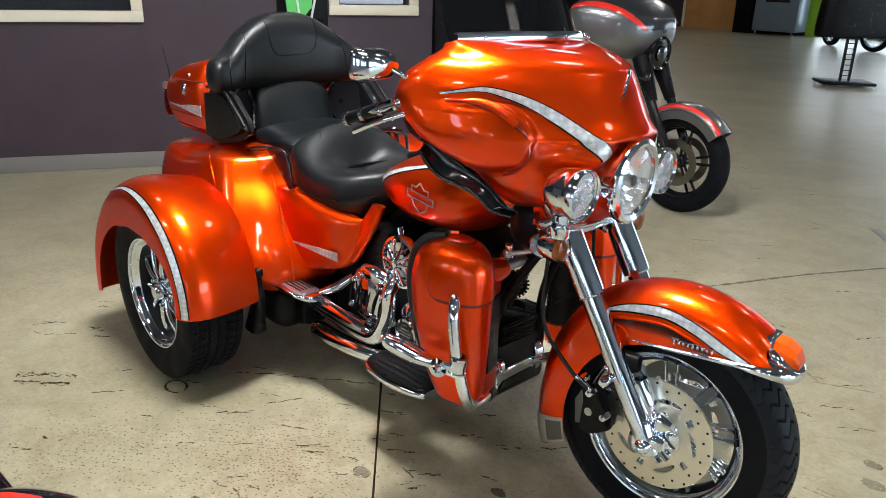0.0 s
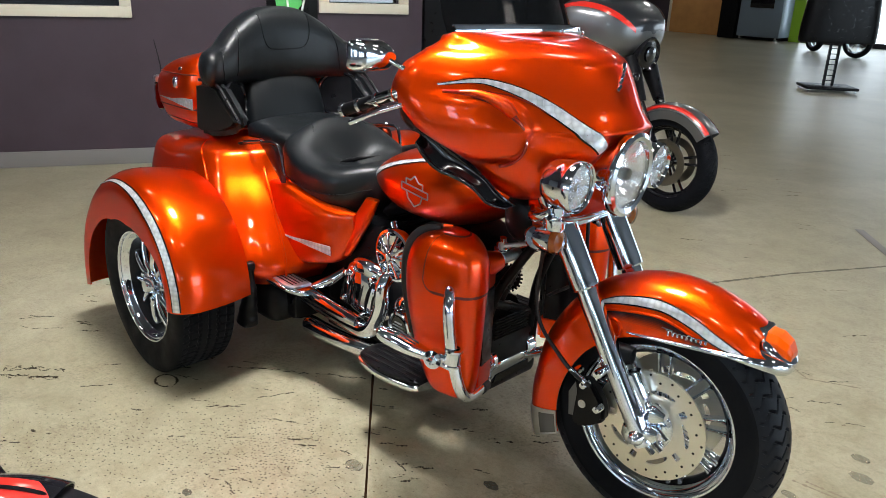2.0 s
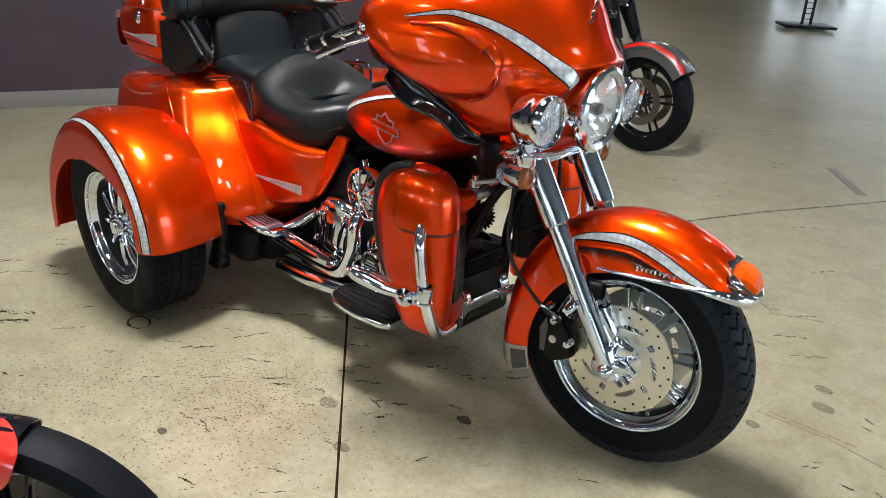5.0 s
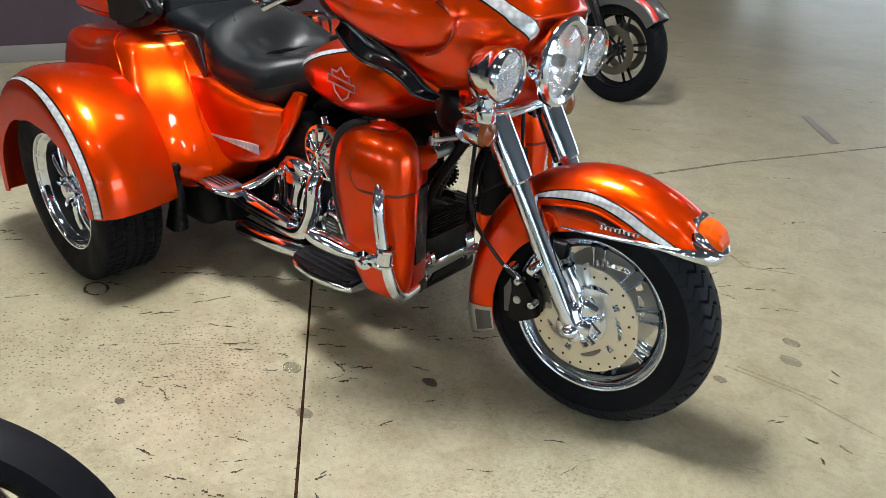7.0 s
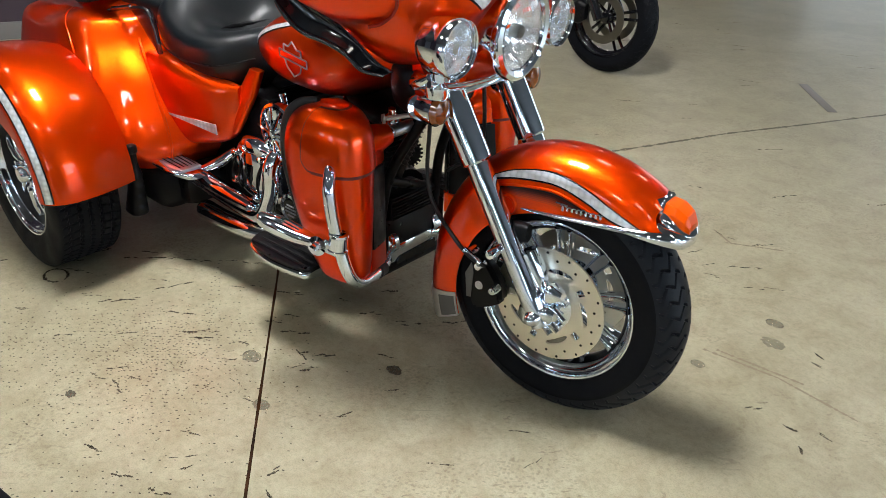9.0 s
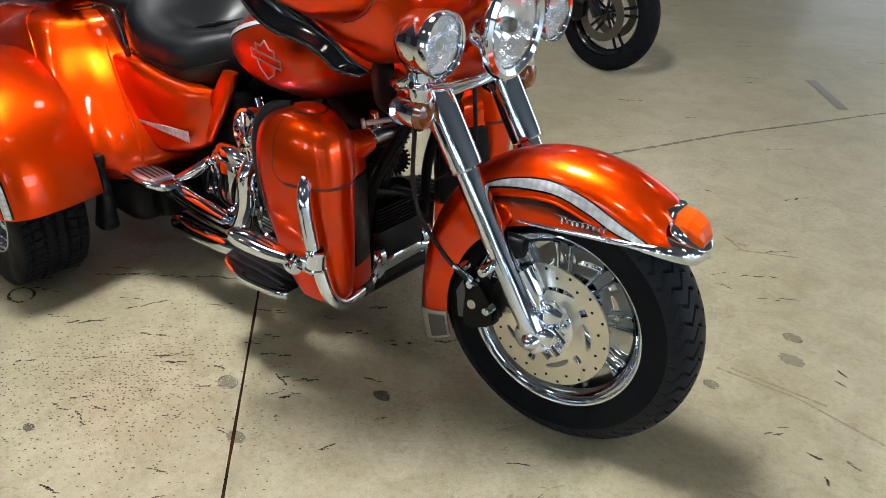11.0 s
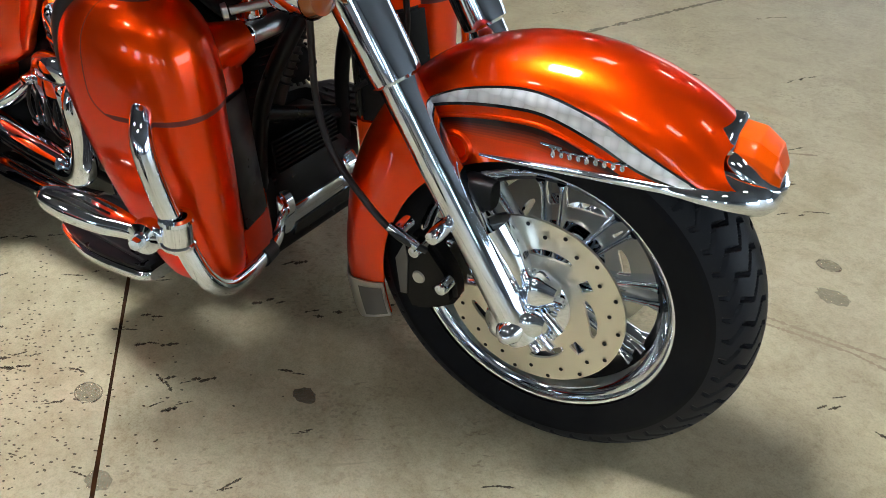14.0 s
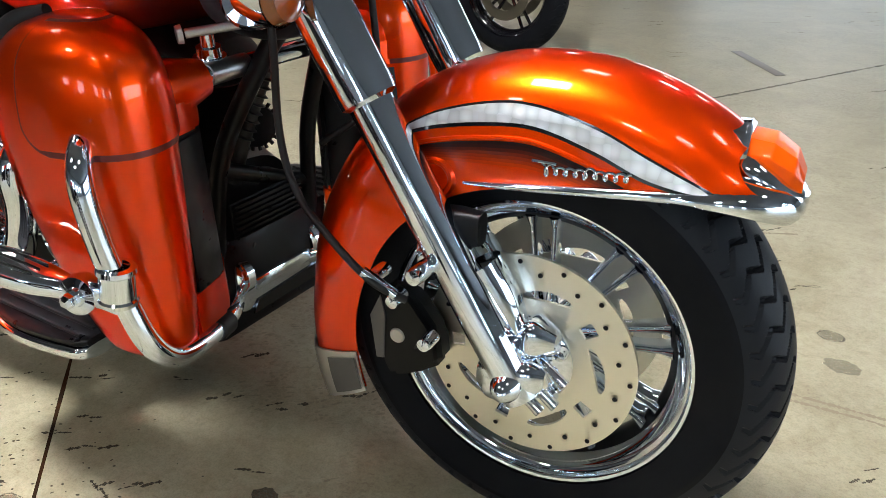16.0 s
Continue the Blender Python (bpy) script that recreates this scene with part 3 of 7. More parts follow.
def fender_point(th, s, lift=0.0):
    """s from -1 (right lower edge) over the crown to 1."""
    ro, ri, hw = fender_r(th) + lift, fender_in(th), 0.092 + lift
    d = math.degrees(th)
    hw *= 1 - 0.3 * max(0, (53 - d) / 8) ** 2
    drop = min(0.066, (ro - ri) * 0.92)
    a = abs(s)
    if a < 0.62:
        t = a / 0.62 * math.pi / 2
        y, r = hw * math.sin(t) ** 0.92, ro - drop * (1 - math.cos(t)) ** 0.9
    else:
        f = (a - 0.62) / 0.38
        y, r = hw + 0.003 * math.sin(f * math.pi), ro - drop + (ri - ro + drop) * f
    return (AXLE.x + r * math.cos(th), math.copysign(y, s), AXLE.z + r * math.sin(th))


def front_edge(s):
    """The fender's front end: cut back on the crown for the lamp, further ahead on the sides."""
    f = min(1.0, max(0.0, (abs(s) - 0.22) / 0.4))
    return TH0 - radians(9) * f * f * (3 - 2 * f)


front_fender = part("front_fender", thicken(grid_mesh([[fender_point(front_edge(-1 + 2 * j / 56) + (TH1 - front_edge(-1 + 2 * j / 56)) * i / 80, -1 + 2 * j / 56) for j in range(57)] for i in range(81)]), 0.003), orange, trike, "orange metallic front fender", STEER)
STRIPE_X = [-0.188, -0.127, -0.052, 0.004, 0.072, 0.133, 0.205]
STRIPE_TOP = [0.612, 0.643, 0.663, 0.664, 0.648, 0.622, 0.593]
STRIPE_LOW = [0.608, 0.628, 0.641, 0.642, 0.624, 0.601, 0.589]


def fender_side(x, z, sign, lift):
    """The place on the fender's side, or on its shoulder, over a point of its profile."""
    th = math.atan2(z - AXLE.z, x)
    r = math.hypot(x, z - AXLE.z)
    ro, drop = fender_r(th), min(0.066, (fender_r(th) - fender_in(th)) * 0.92)
    lo, hi = 0.0, 1.0
    for _ in range(24):
        mid = (lo + hi) / 2
        p = fender_point(th, mid)
        lo, hi = (mid, hi) if math.hypot(p[0], p[2] - AXLE.z) > r else (lo, mid)
    return fender_point(th, sign * lo, lift)


def fender_band(sign, tops, lows, n=60, lift=0.0018):
    rows = []
    soft = cr(list(zip(STRIPE_X, tops, lows)), 90)
    for x in np.linspace(STRIPE_X[0], STRIPE_X[-1], n):
        a, b = float(np.interp(x, soft[:, 0], soft[:, 1])), float(np.interp(x, soft[:, 0], soft[:, 2]))
        rows.append([fender_side(x, a + (b - a) * q, sign, lift) for q in (0, 0.25, 0.5, 0.75, 1)])
    return grid_mesh(rows)


for sg in (-1, 1):
    part("fender_stripe", fender_band(sg, STRIPE_TOP, STRIPE_LOW), silver, front_fender, "engine-turned silver stripe with black edge", STEER)
    part("stripe_edge", fender_band(sg, [v + 0.0035 for v in STRIPE_TOP], [v - 0.004 for v in STRIPE_LOW], lift=0.0009), gloss_black, front_fender, "", STEER)
    part("fender_rib", tube([fender_side(x, z - 0.017, sg, 0.0004) for x, z in cr(list(zip(STRIPE_X, STRIPE_LOW)), 25)[2:19]], 0.0028, 8), orange, front_fender, "", STEER)
    part("fender_trim", tube([(-0.09, sg * 0.0955, 0.561), (-0.03, sg * 0.096, 0.567), (0.05, sg * 0.0955, 0.575), (0.13, sg * 0.0945, 0.583), (0.2, sg * 0.09, 0.588)], [0.0025, 0.005, 0.006, 0.007, 0.008], 10), chrome, front_fender, "chrome fender trim", STEER)
    wave = []
    for k in range(109):
        f, w_ = k / 108, 2 * math.pi * 9 * k / 108
        tall = 1.35 if f < 0.12 or 0.5 < f < 0.6 else 0.85
        wave.append(fender_side(0.012 + 0.105 * f + 0.0042 * math.sin(w_), 0.5945 + 0.006 * f + 0.0052 * tall * math.cos(w_), sg, 0.003))
    part("badge_script", tube(wave, 0.0018, 6), chrome, front_fender, "chrome script badge", STEER)
    part("badge_stroke", tube([fender_side(0.0, 0.604, sg, 0.003), fender_side(0.03, 0.6035, sg, 0.003)], 0.002, 6), chrome, front_fender, "", STEER)
TIP = cr([(0.15, -0.097, 0.5845), (0.215, -0.095, 0.586), (0.255, -0.078, 0.582), (0.283, -0.045, 0.574), (0.29, 0, 0.571), (0.283, 0.045, 0.574), (0.255, 0.078, 0.582), (0.215, 0.095, 0.586), (0.15, 0.097, 0.5845)], 65)
rows = []
for i, (x, y, z) in enumerate(TIP):
    w = min(1.0, min(i, 64 - i) / 24)
    w = 0.35 + 0.65 * w * w * (3 - 2 * w)
    rows.append([(0.1 + (x - 0.1) * k, y * k, z + h * w) for k, h in ((0.6, 0.034), (0.8, 0.031), (0.95, 0.022), (1.02, 0.012), (1.035, 0.002), (1.03, -0.008), (1.0, -0.015), (0.95, -0.015))])
part("fender_tip_trim", thicken(grid_mesh(rows), 0.003), chrome, front_fender, "chrome fender tip", STEER)
part("tip_cup", blob([(0.21, 0, 0.6, 0.05, 0.034, 0.03, 3), (0.232, 0, 0.6, 0.0525, 0.031, 0.03, 3), (0.255, 0, 0.597, 0.051, 0.021, 0.027, 3), (0.276, 0, 0.59, 0.044, 0.011, 0.02, 2.8), (0.29, 0, 0.584, 0.031, 0.007, 0.014, 2.5), (0.297, 0, 0.581, 0.014, 0.004, 0.008, 2.2)], n=56), chrome, front_fender, "chrome cup round the fender lamp", STEER)


def lamp_loft(sections):
    """A box-like body along x with a sloped roof on each side: place, top height and half width, shoulder height and half width, bottom height."""
    return grid_mesh([[(x, -hs, zb), (x, -hs, zs), (x, -ht, zt), (x, ht, zt), (x, hs, zs), (x, hs, zb)] for x, zt, ht, zs, hs, zb in sections], around=True, caps=True)


def eased(bm, width):
    bmesh.ops.recalc_face_normals(bm, faces=bm.faces)
    bmesh.ops.bevel(bm, geom=bm.edges[:], offset=width, segments=2, affect="EDGES", profile=0.7)
    return bm


tip = part("fender_lamp", eased(lamp_loft([(0.222, 0.646, 0.027, 0.629, 0.037, 0.6), (0.252, 0.643, 0.027, 0.627, 0.037, 0.596), (0.277, 0.628, 0.023, 0.614, 0.033, 0.59), (0.2885, 0.607, 0.017, 0.601, 0.026, 0.586)]), 0.0022), amber, front_fender, "faceted amber fender tip lamp", STEER, 25)
part("lamp_bezel", eased(lamp_loft([(0.196, 0.643, 0.03, 0.624, 0.041, 0.59), (0.203, 0.652, 0.031, 0.632, 0.0435, 0.59), (0.221, 0.653, 0.031, 0.632, 0.0435, 0.59), (0.227, 0.649, 0.029, 0.63, 0.041, 0.592)]), 0.0018), chrome, front_fender, "chrome lamp bezel", STEER, 30)
for sg in (-1, 1):
    taper = (0, 0.7, 1, 1, 0.9, 0.35, 0)
    for k, shade_ in enumerate(airbrush):
        part("airbrushed_fade", fender_band(sg, [v - 0.0215 - 0.0042 * k * w for v, w in zip(STRIPE_LOW, taper)], [v - 0.0215 - 0.0042 * (k + 1) * w for v, w in zip(STRIPE_LOW, taper)], lift=0.0008), shade_, front_fender, "", STEER)
part("fender_skirt", thicken(grid_mesh([[fender_point(radians(193 + 14 * i / 10), -1 + 2 * j / 40, 0.004) for j in range(41)] for i in range(11)]), 0.003), alu, front_fender, "brushed metal skirt tip", STEER)
for sg in (-1, 1):
    part("skirt_insert", grid_mesh([[fender_point(radians(195 + 10.8 * i / 8), sg * (0.645 + 0.335 * j / 10), 0.0062) for j in range(11)] for i in range(9)]), mesh_grey, front_fender, "dark perforated insert", STEER)

# -- fork
FD = Vector((-math.sin(RAKE), 0, math.cos(RAKE)))
FB = Vector((0.005, 0, 0.312))
for sg in (-1, 1):
    base = FB + Vector((0, sg * 0.127, 0))
    leg = part("fork_leg", tube([base - FD * 0.02, base + FD * 0.02, base + FD * 0.44], [0.024, 0.029, 0.029], 24, 6), chrome, trike, "polished fork leg", STEER)
    part("fork_sleeve", lathe([(0.029, 0.40), (0.037, 0.405), (0.038, 0.42), (0.038, 0.72), (0.03, 0.725)], base, FD, 32), chrome, leg, "", STEER)
    part("axle_cap", lathe([(0, 0.058), (0.008, 0.056), (0.019, 0.042), (0.024, 0.028), (0.024, 0.0), (0.01, -0.02)], AXLE + Vector((0, sg * 0.115, -0.005)), (0, sg, 0), 24), chrome, leg, "", STEER)
part("fork_brace", box(-0.36, -0.28, -0.17, 0.17, 0.79, 0.81, 0.006), chrome, trike, "chrome lower fork clamp", STEER)
for sg in (-1, 1):
    cal = part("brake_caliper", plate([(-0.215, 0.36), (-0.205, 0.285), (-0.19, 0.255), (-0.15, 0.27), (-0.105, 0.3), (-0.11, 0.35), (-0.15, 0.4), (-0.185, 0.41)], "y", sg * 0.085, sg * 0.042, 0.01), plastic, trike, "black brake caliper with chrome bolts", STEER)
    part("caliper_mesh", plate([(-0.214, 0.355), (-0.206, 0.288), (-0.194, 0.29), (-0.19, 0.36), (-0.197, 0.39)], "y", sg * 0.1272, sg * 0.002), mesh_grey, cal, "", STEER)
    part("caliper_badge", lathe([(0, 0.003), (0.01, 0.003), (0.0115, 0)], (-0.172, sg * 0.127, 0.332), (0, sg, 0), 24), alu, cal, "", STEER)
    for bx, bz in ((-0.165, 0.398), (-0.118, 0.345), (-0.19, 0.43)):
        part("bolt", lathe([(0, 0.03), (0.009, 0.028), (0.011, 0.02), (0.011, 0)], (bx, sg * 0.125, bz), (0, sg, 0), 14), chrome, cal, "", STEER)
    ax = part("axle_block", blob([(-0.045, sg * 0.12, 0.315, 0.02, 0.02, 0.02, 2.6), (-0.025, sg * 0.12, 0.315, 0.03, 0.032, 0.034, 3), (0.02, sg * 0.12, 0.32, 0.028, 0.03, 0.03, 3), (0.045, sg * 0.118, 0.325, 0.015, 0.015, 0.015, 2.4)]), chrome, trike, "chrome axle clamp", STEER)
    for k, (bx, bz) in enumerate(((0.05, 0.3), (0.06, 0.335), (0.03, 0.285))):
        part("clamp_bolt", tube([(bx - 0.02, sg * 0.12, bz + 0.01), (bx + 0.012, sg * 0.128, bz - 0.008)], [0.007, 0.008], 10), chrome, ax, "", STEER)
    part("sensor_housing", blob([(0.0, sg * 0.1, 0.365, 0.02, 0.02, 0.02, 2.5), (0.02, sg * 0.105, 0.372, 0.026, 0.03, 0.028, 2.8), (0.05, sg * 0.1, 0.37, 0.015, 0.015, 0.015, 2.4)]), chrome, ax, "", STEER)
    part("leg_casting", tube([(-0.06, sg * 0.105, 0.46), (-0.03, sg * 0.1, 0.41), (-0.005, sg * 0.1, 0.36)], [0.03, 0.028, 0.02], 18), chrome, ax, "", STEER)

# -- fairing: a shell over a front outline, its depth a function of width and height
NOSE_Z = [0.84, 0.88, 0.93, 1.0, 1.04, 1.06, 1.11, 1.177, 1.219, 1.25, 1.266, 1.28]
NOSE_X = [-0.30, -0.27, -0.245, -0.225, -0.195, -0.172, -0.202, -0.238, -0.264, -0.333, -0.436, -0.50]
WING_X = [-0.30, -0.27, -0.245, -0.22, -0.203, -0.196, -0.206, -0.243, -0.29, -0.37, -0.425, -0.46]
MID, WING = cr(list(zip(NOSE_Z, NOSE_X)), 120), cr(list(zip(NOSE_Z, WING_X)), 120)
OUT = [(0.0, 1.272), (0.1, 1.272), (0.2, 1.272), (0.28, 1.271), (0.312, 1.265), (0.328, 1.25), (0.347, 1.235), (0.378, 1.217), (0.406, 1.192), (0.424, 1.155), (0.43, 1.1), (0.415, 1.05), (0.385, 1.015), (0.34, 0.98), (0.285, 0.945), (0.24, 0.895), (0.19, 0.862), (0.1, 0.85), (0.0, 0.846)]


def fair_x(y, z, s=0.0):
    a = abs(y)
    brow = math.exp(-((a / 0.2) ** 2))
    x = brow * float(np.interp(z, MID[:, 0], MID[:, 1])) + (1 - brow) * float(np.interp(z, WING[:, 0], WING[:, 1])) - float(np.interp(z, [0.84, 0.95, 1.1, 1.2, 1.27], [1.0, 1.3, 1.47, 1.25, 0.9])) * a**1.75
    d = (((a - 0.365) / 0.11) ** 4 + ((z - 1.045) / 0.09) ** 4) ** 0.25
    f = min(1.0, max(0.0, (1.02 - d) / 0.3))
    x += 0.026 * f * f * (3 - 2 * f)
    x += 0.05 * math.exp(-(((a - 0.14) / 0.055) ** 2) - ((z - 1.01) / 0.045) ** 2)
    return x - 0.07 * min(1, max(0, (1.264 - z) / 0.03)) * max(0, (s - 0.8) / 0.2) ** 2.2


def fairing_shell():
    half = cr(OUT, 81)
    loop = [(y, z) for y, z in half] + [(-y, z) for y, z in half[-2:0:-1]]
    rows = []
    for i in range(1, 41):
        s = i / 40
        rows.append([(fair_x(y * s, 1.07 + (z - 1.07) * s, s), y * s, 1.07 + (z - 1.07) * s) for y, z in loop])
    bm = grid_mesh(rows, around=True)
    bm.verts.ensure_lookup_table()
    bm.faces.new([bm.verts[k] for k in range(len(loop))])
    ex = bmesh.ops.extrude_edge_only(bm, edges=[e for e in bm.edges if e.is_boundary])
    for v in ex["geom"]:
        if isinstance(v, bmesh.types.BMVert):
            v.co.x -= 0.05
            v.co.y *= 0.95
            v.co.z = 1.07 + (v.co.z - 1.07) * 0.95
    return bm


fairing = part("fairing", fairing_shell(), orange, trike, "orange metallic batwing fairing", STEER, 60)


def on_fairing(sg, mids, wids, n, lift, across=(-1, -0.5, 0, 0.5, 1)):
    """A band on the shell along a line of width and height."""
    mid, wid = cr(mids, n), cr([(v,) for v in wids], n)[:, 0]
    rows = []
    for i, (y, z) in enumerate(mid):
        d = mid[min(i + 1, n - 1)] - mid[max(i - 1, 0)]
        nrm = np.array([-d[1], d[0]]) / np.linalg.norm(d)
        rows.append([(fair_x(y + nrm[0] * wid[i] * q, z + nrm[1] * wid[i] * q) + lift, sg * (y + nrm[0] * wid[i] * q), z + nrm[1] * wid[i] * q) for q in across])
    return grid_mesh(rows)


STRIPE = [(0.408, 1.151), (0.346, 1.164), (0.303, 1.155), (0.255, 1.132), (0.206, 1.095), (0.163, 1.052), (0.138, 1.029), (0.124, 1.014)]
LOBE = [(0.4, 1.136), (0.365, 1.133), (0.328, 1.113), (0.295, 1.07), (0.266, 1.02), (0.264, 0.99), (0.28, 0.97), (0.3, 0.964)]
for sg in (-1, 1):
    part("fairing_stripe", on_fairing(sg, STRIPE, [0.001, 0.0045, 0.0075, 0.0105, 0.0135, 0.015, 0.016, 0.015], 50, 0.0035), silver, fairing, "engine-turned silver stripe with black edge", STEER)
    part("stripe_edge", on_fairing(sg, STRIPE, [0.0025, 0.0065, 0.01, 0.013, 0.0165, 0.018, 0.019, 0.0175], 50, 0.002), gloss_black, fairing, "", STEER)
    # Crease shadows painted as a dark band and a dark bar.
    part("stripe_crease", on_fairing(sg, [(y - 0.012, z - 0.022) for y, z in STRIPE[1:]], [0.001, 0.002, 0.003, 0.003, 0.003, 0.003, 0.002], 50, 0.0022), crease_shade, fairing, "", STEER)
    part("panel_crease", tube([(fair_x(y, z) + 0.001, sg * y, z) for y, z in LOBE], 0.004, 8), crease_shade, fairing, "", STEER)
    part("vent_trim", tube([(fair_x(y, z) + 0.004, sg * y, z) for y, z in ((0.375, 1.138), (0.345, 1.134), (0.32, 1.115), (0.306, 1.09))], [0.003, 0.01, 0.015, 0.012], 14), orange, fairing, "polished orange vent scoop", STEER)
    # Flat dark patch on the skin, painted for the shade inside the vent.
    part("vent_opening", on_fairing(sg, [(0.362, 1.128), (0.336, 1.119), (0.314, 1.1), (0.298, 1.072)], [0.001, 0.006, 0.008, 0.003], 20, 0.003), gap_paint, fairing, "dark patch painted for the shade in the vent", STEER)
part("nose_badge", joined(*[tube([(fair_x(y, z) + 0.004, y, z), (fair_x(y + 0.02, z + 0.012) + 0.004, y + 0.02, z + 0.012)], 0.005, 8) for y, z in ((-0.05, 1.15), (-0.035, 1.165), (-0.02, 1.178), (-0.005, 1.19), (0.01, 1.2))]), chrome, fairing, "chrome nose badge", STEER)
part("inner_fairing", blob([(-0.72, 0, 1.09, 0.3, 0.1, 0.08, 3), (-0.66, 0, 1.09, 0.36, 0.12, 0.11, 3), (-0.58, 0, 1.08, 0.33, 0.14, 0.14, 3)]), plastic, fairing, "black inner fairing", STEER)
for sg in (-1, 1):
    rows = []
    for (xa, ya, za, xb, yb, zb) in cr([(-0.615, 0.36, 1.025, -0.606, 0.36, 0.995), (-0.585, 0.345, 1.03, -0.585, 0.343, 0.957), (-0.53, 0.32, 1.0, -0.556, 0.323, 0.928), (-0.48, 0.3, 0.962, -0.507, 0.308, 0.915), (-0.44, 0.28, 0.925, -0.46, 0.292, 0.892), (-0.4, 0.262, 0.885, -0.431, 0.274, 0.86), (-0.37, 0.245, 0.862, -0.385, 0.254, 0.85)], 34):
        rows.append([(xa + (xb - xa) * q, sg * (ya + (yb - ya) * q - 0.026 * math.sin(q * math.pi) * (1 - 0.5 * q)), za + (zb - za) * q) for q in np.linspace(0, 1, 11)])
    wd = part("wind_deflector", thicken(grid_mesh(rows), 0.004), gloss_black, fairing, "glossy black curved wind deflector", STEER)
    part("deflector_lip", tube([r[-1] for r in rows[::3]], [0.003] + [0.0065] * 9 + [0.005, 0.003], 12), gloss_black, wd, "rolled black lip", STEER)


def shield():
    rows = []
    for i in range(16):
        z = 1.27 + 0.22 * i / 15
        hw = 0.3 - 0.06 * (i / 15) ** 2.5
        rows.append([(-0.455 - 0.95 * abs(hw * q) ** 1.75 - 0.5 * (z - 1.27), hw * q, z - 0.012 * q * q) for q in np.linspace(-1, 1, 33)])
    return thicken(grid_mesh(rows), 0.004)


part("windshield", shield(), smoke, fairing, "smoked windshield", STEER)
rows = []
for q in np.linspace(-1, 1, 33):
    x, y, z = -0.438 - 0.95 * abs(0.3 * q) ** 1.75, 0.304 * q, 1.27 - 0.012 * q * q
    rows.append([(x + dx, y, z + dz) for dx, dz in ((-0.004, 0.024), (0.0, 0.026), (0.006, 0.023), (0.009, 0.014), (0.009, 0.008), (0.006, 0.001), (0.0, -0.002))])
ws_trim = part("windshield_trim", thicken(grid_mesh(rows), 0.003), chrome, fairing, "chrome windshield trim band", STEER)
for q in (-0.8, 0.0, 0.8):
    part("trim_screw", lathe([(0, 0.004), (0.005, 0.003), (0.006, 0)], (-0.428 - 0.95 * abs(0.3 * q) ** 1.75, 0.304 * q, 1.281 - 0.012 * q * q), (1, q * 0.5, 0.1), 14), chrome, ws_trim, "", STEER)


def facets(c, r, seed):
    """A dished reflector of many flat mirrors."""
    rs = random.Random(seed)
    bm = lathe([(r * 0.98, -0.002), (r * 0.88, -0.022), (r * 0.72, -0.036), (r * 0.54, -0.046), (r * 0.34, -0.053), (r * 0.14, -0.056), (0, -0.057)], c, (1, 0, -0.05), 34)
    for v in bm.verts:
        v.co += Vector((rs.uniform(-1, 1), rs.uniform(-1, 1), rs.uniform(-1, 1))) * 0.0022
    return bm


def lamp(x, y, z, r, depth, name, label, ring=1.14):
    shell = part(name, lathe([(0.01, -depth), (r * 0.5, -depth * 0.985), (r * 0.8, -depth * 0.9), (r * 0.98, -depth * 0.68), (r * 1.05, -depth * 0.36), (r * 1.05, -0.02), (r * ring * 0.97, -0.014), (r * ring, -0.002), (r * ring * 0.975, 0.008), (r * (0.5 + ring / 2), 0.013), (r * 1.02, 0.009), (r * 0.97, -0.006)], (x, y, z), (1, 0, -0.05), 48), chrome, trike, label, STEER)
    part("reflector", facets((x, y, z), r, int(1000 * (y + 1))), reflector, shell, "faceted mirror reflector", STEER, 1)
    part("bulb", lathe([(0, 0.0), (0.012, -0.002), (0.013, -0.03), (0.0, -0.05)], (x, y, z), (1, 0, -0.05), 16), chrome, shell, "", STEER)
    part("lens", lathe([(r * 0.99, 0.002), (r * 0.8, 0.012), (r * 0.4, 0.018), (0, 0.02), (0, 0.017), (r * 0.4, 0.015), (r * 0.8, 0.009), (r * 0.99, -0.001), (r * 0.99, 0.002)], (x, y, z), (1, 0, -0.05), 40), glass, shell, "clear lamp lens", STEER).visible_shadow = False


lamp(-0.186, 0, 0.942, 0.088, 0.12, "headlight", "round chrome headlight with wide trim ring", 1.29)
part("bulb_shield", lathe([(0, 0.006), (0.014, 0.004), (0.016, 0.0), (0.016, -0.02), (0, -0.022)], (-0.192, 0, 0.942), (1, 0, -0.05), 24), dark_steel, trike, "dark bulb shield", STEER)
for sg in (-1, 1):
    lamp(-0.212, sg * 0.22, 0.935, 0.0585, 0.085, "passing_lamp", "round chrome passing lamp", 1.13)
    ts = part("turn_signal", lathe([(0.004, -0.06), (0.025, -0.05), (0.035, -0.02), (0.036, 0.0)], (-0.265, sg * 0.205, 0.785), (1, 0, 0), 28), chrome, trike, "chrome bullet turn signal", STEER)
    part("lens", lathe([(0.034, 0), (0.028, 0.014), (0.012, 0.02), (0, 0.021)], (-0.265, sg * 0.205, 0.785), (1, 0, 0), 24), smoke_amber, ts, "smoked amber lens", STEER)
part("nacelle", blob([(-0.4, 0, 0.85, 0.13, 0.03, 0.04, 3), (-0.33, 0, 0.845, 0.15, 0.04, 0.04, 3), (-0.26, 0, 0.85, 0.11, 0.04, 0.035, 3)]), orange, trike, "orange headlamp nacelle", STEER)
part("lamp_bar", tube([(-0.27, -0.235, 0.85), (-0.255, -0.16, 0.835), (-0.245, 0, 0.83), (-0.255, 0.16, 0.835), (-0.27, 0.235, 0.85)], 0.008, 10), chrome, trike, "chrome lamp bar", STEER)
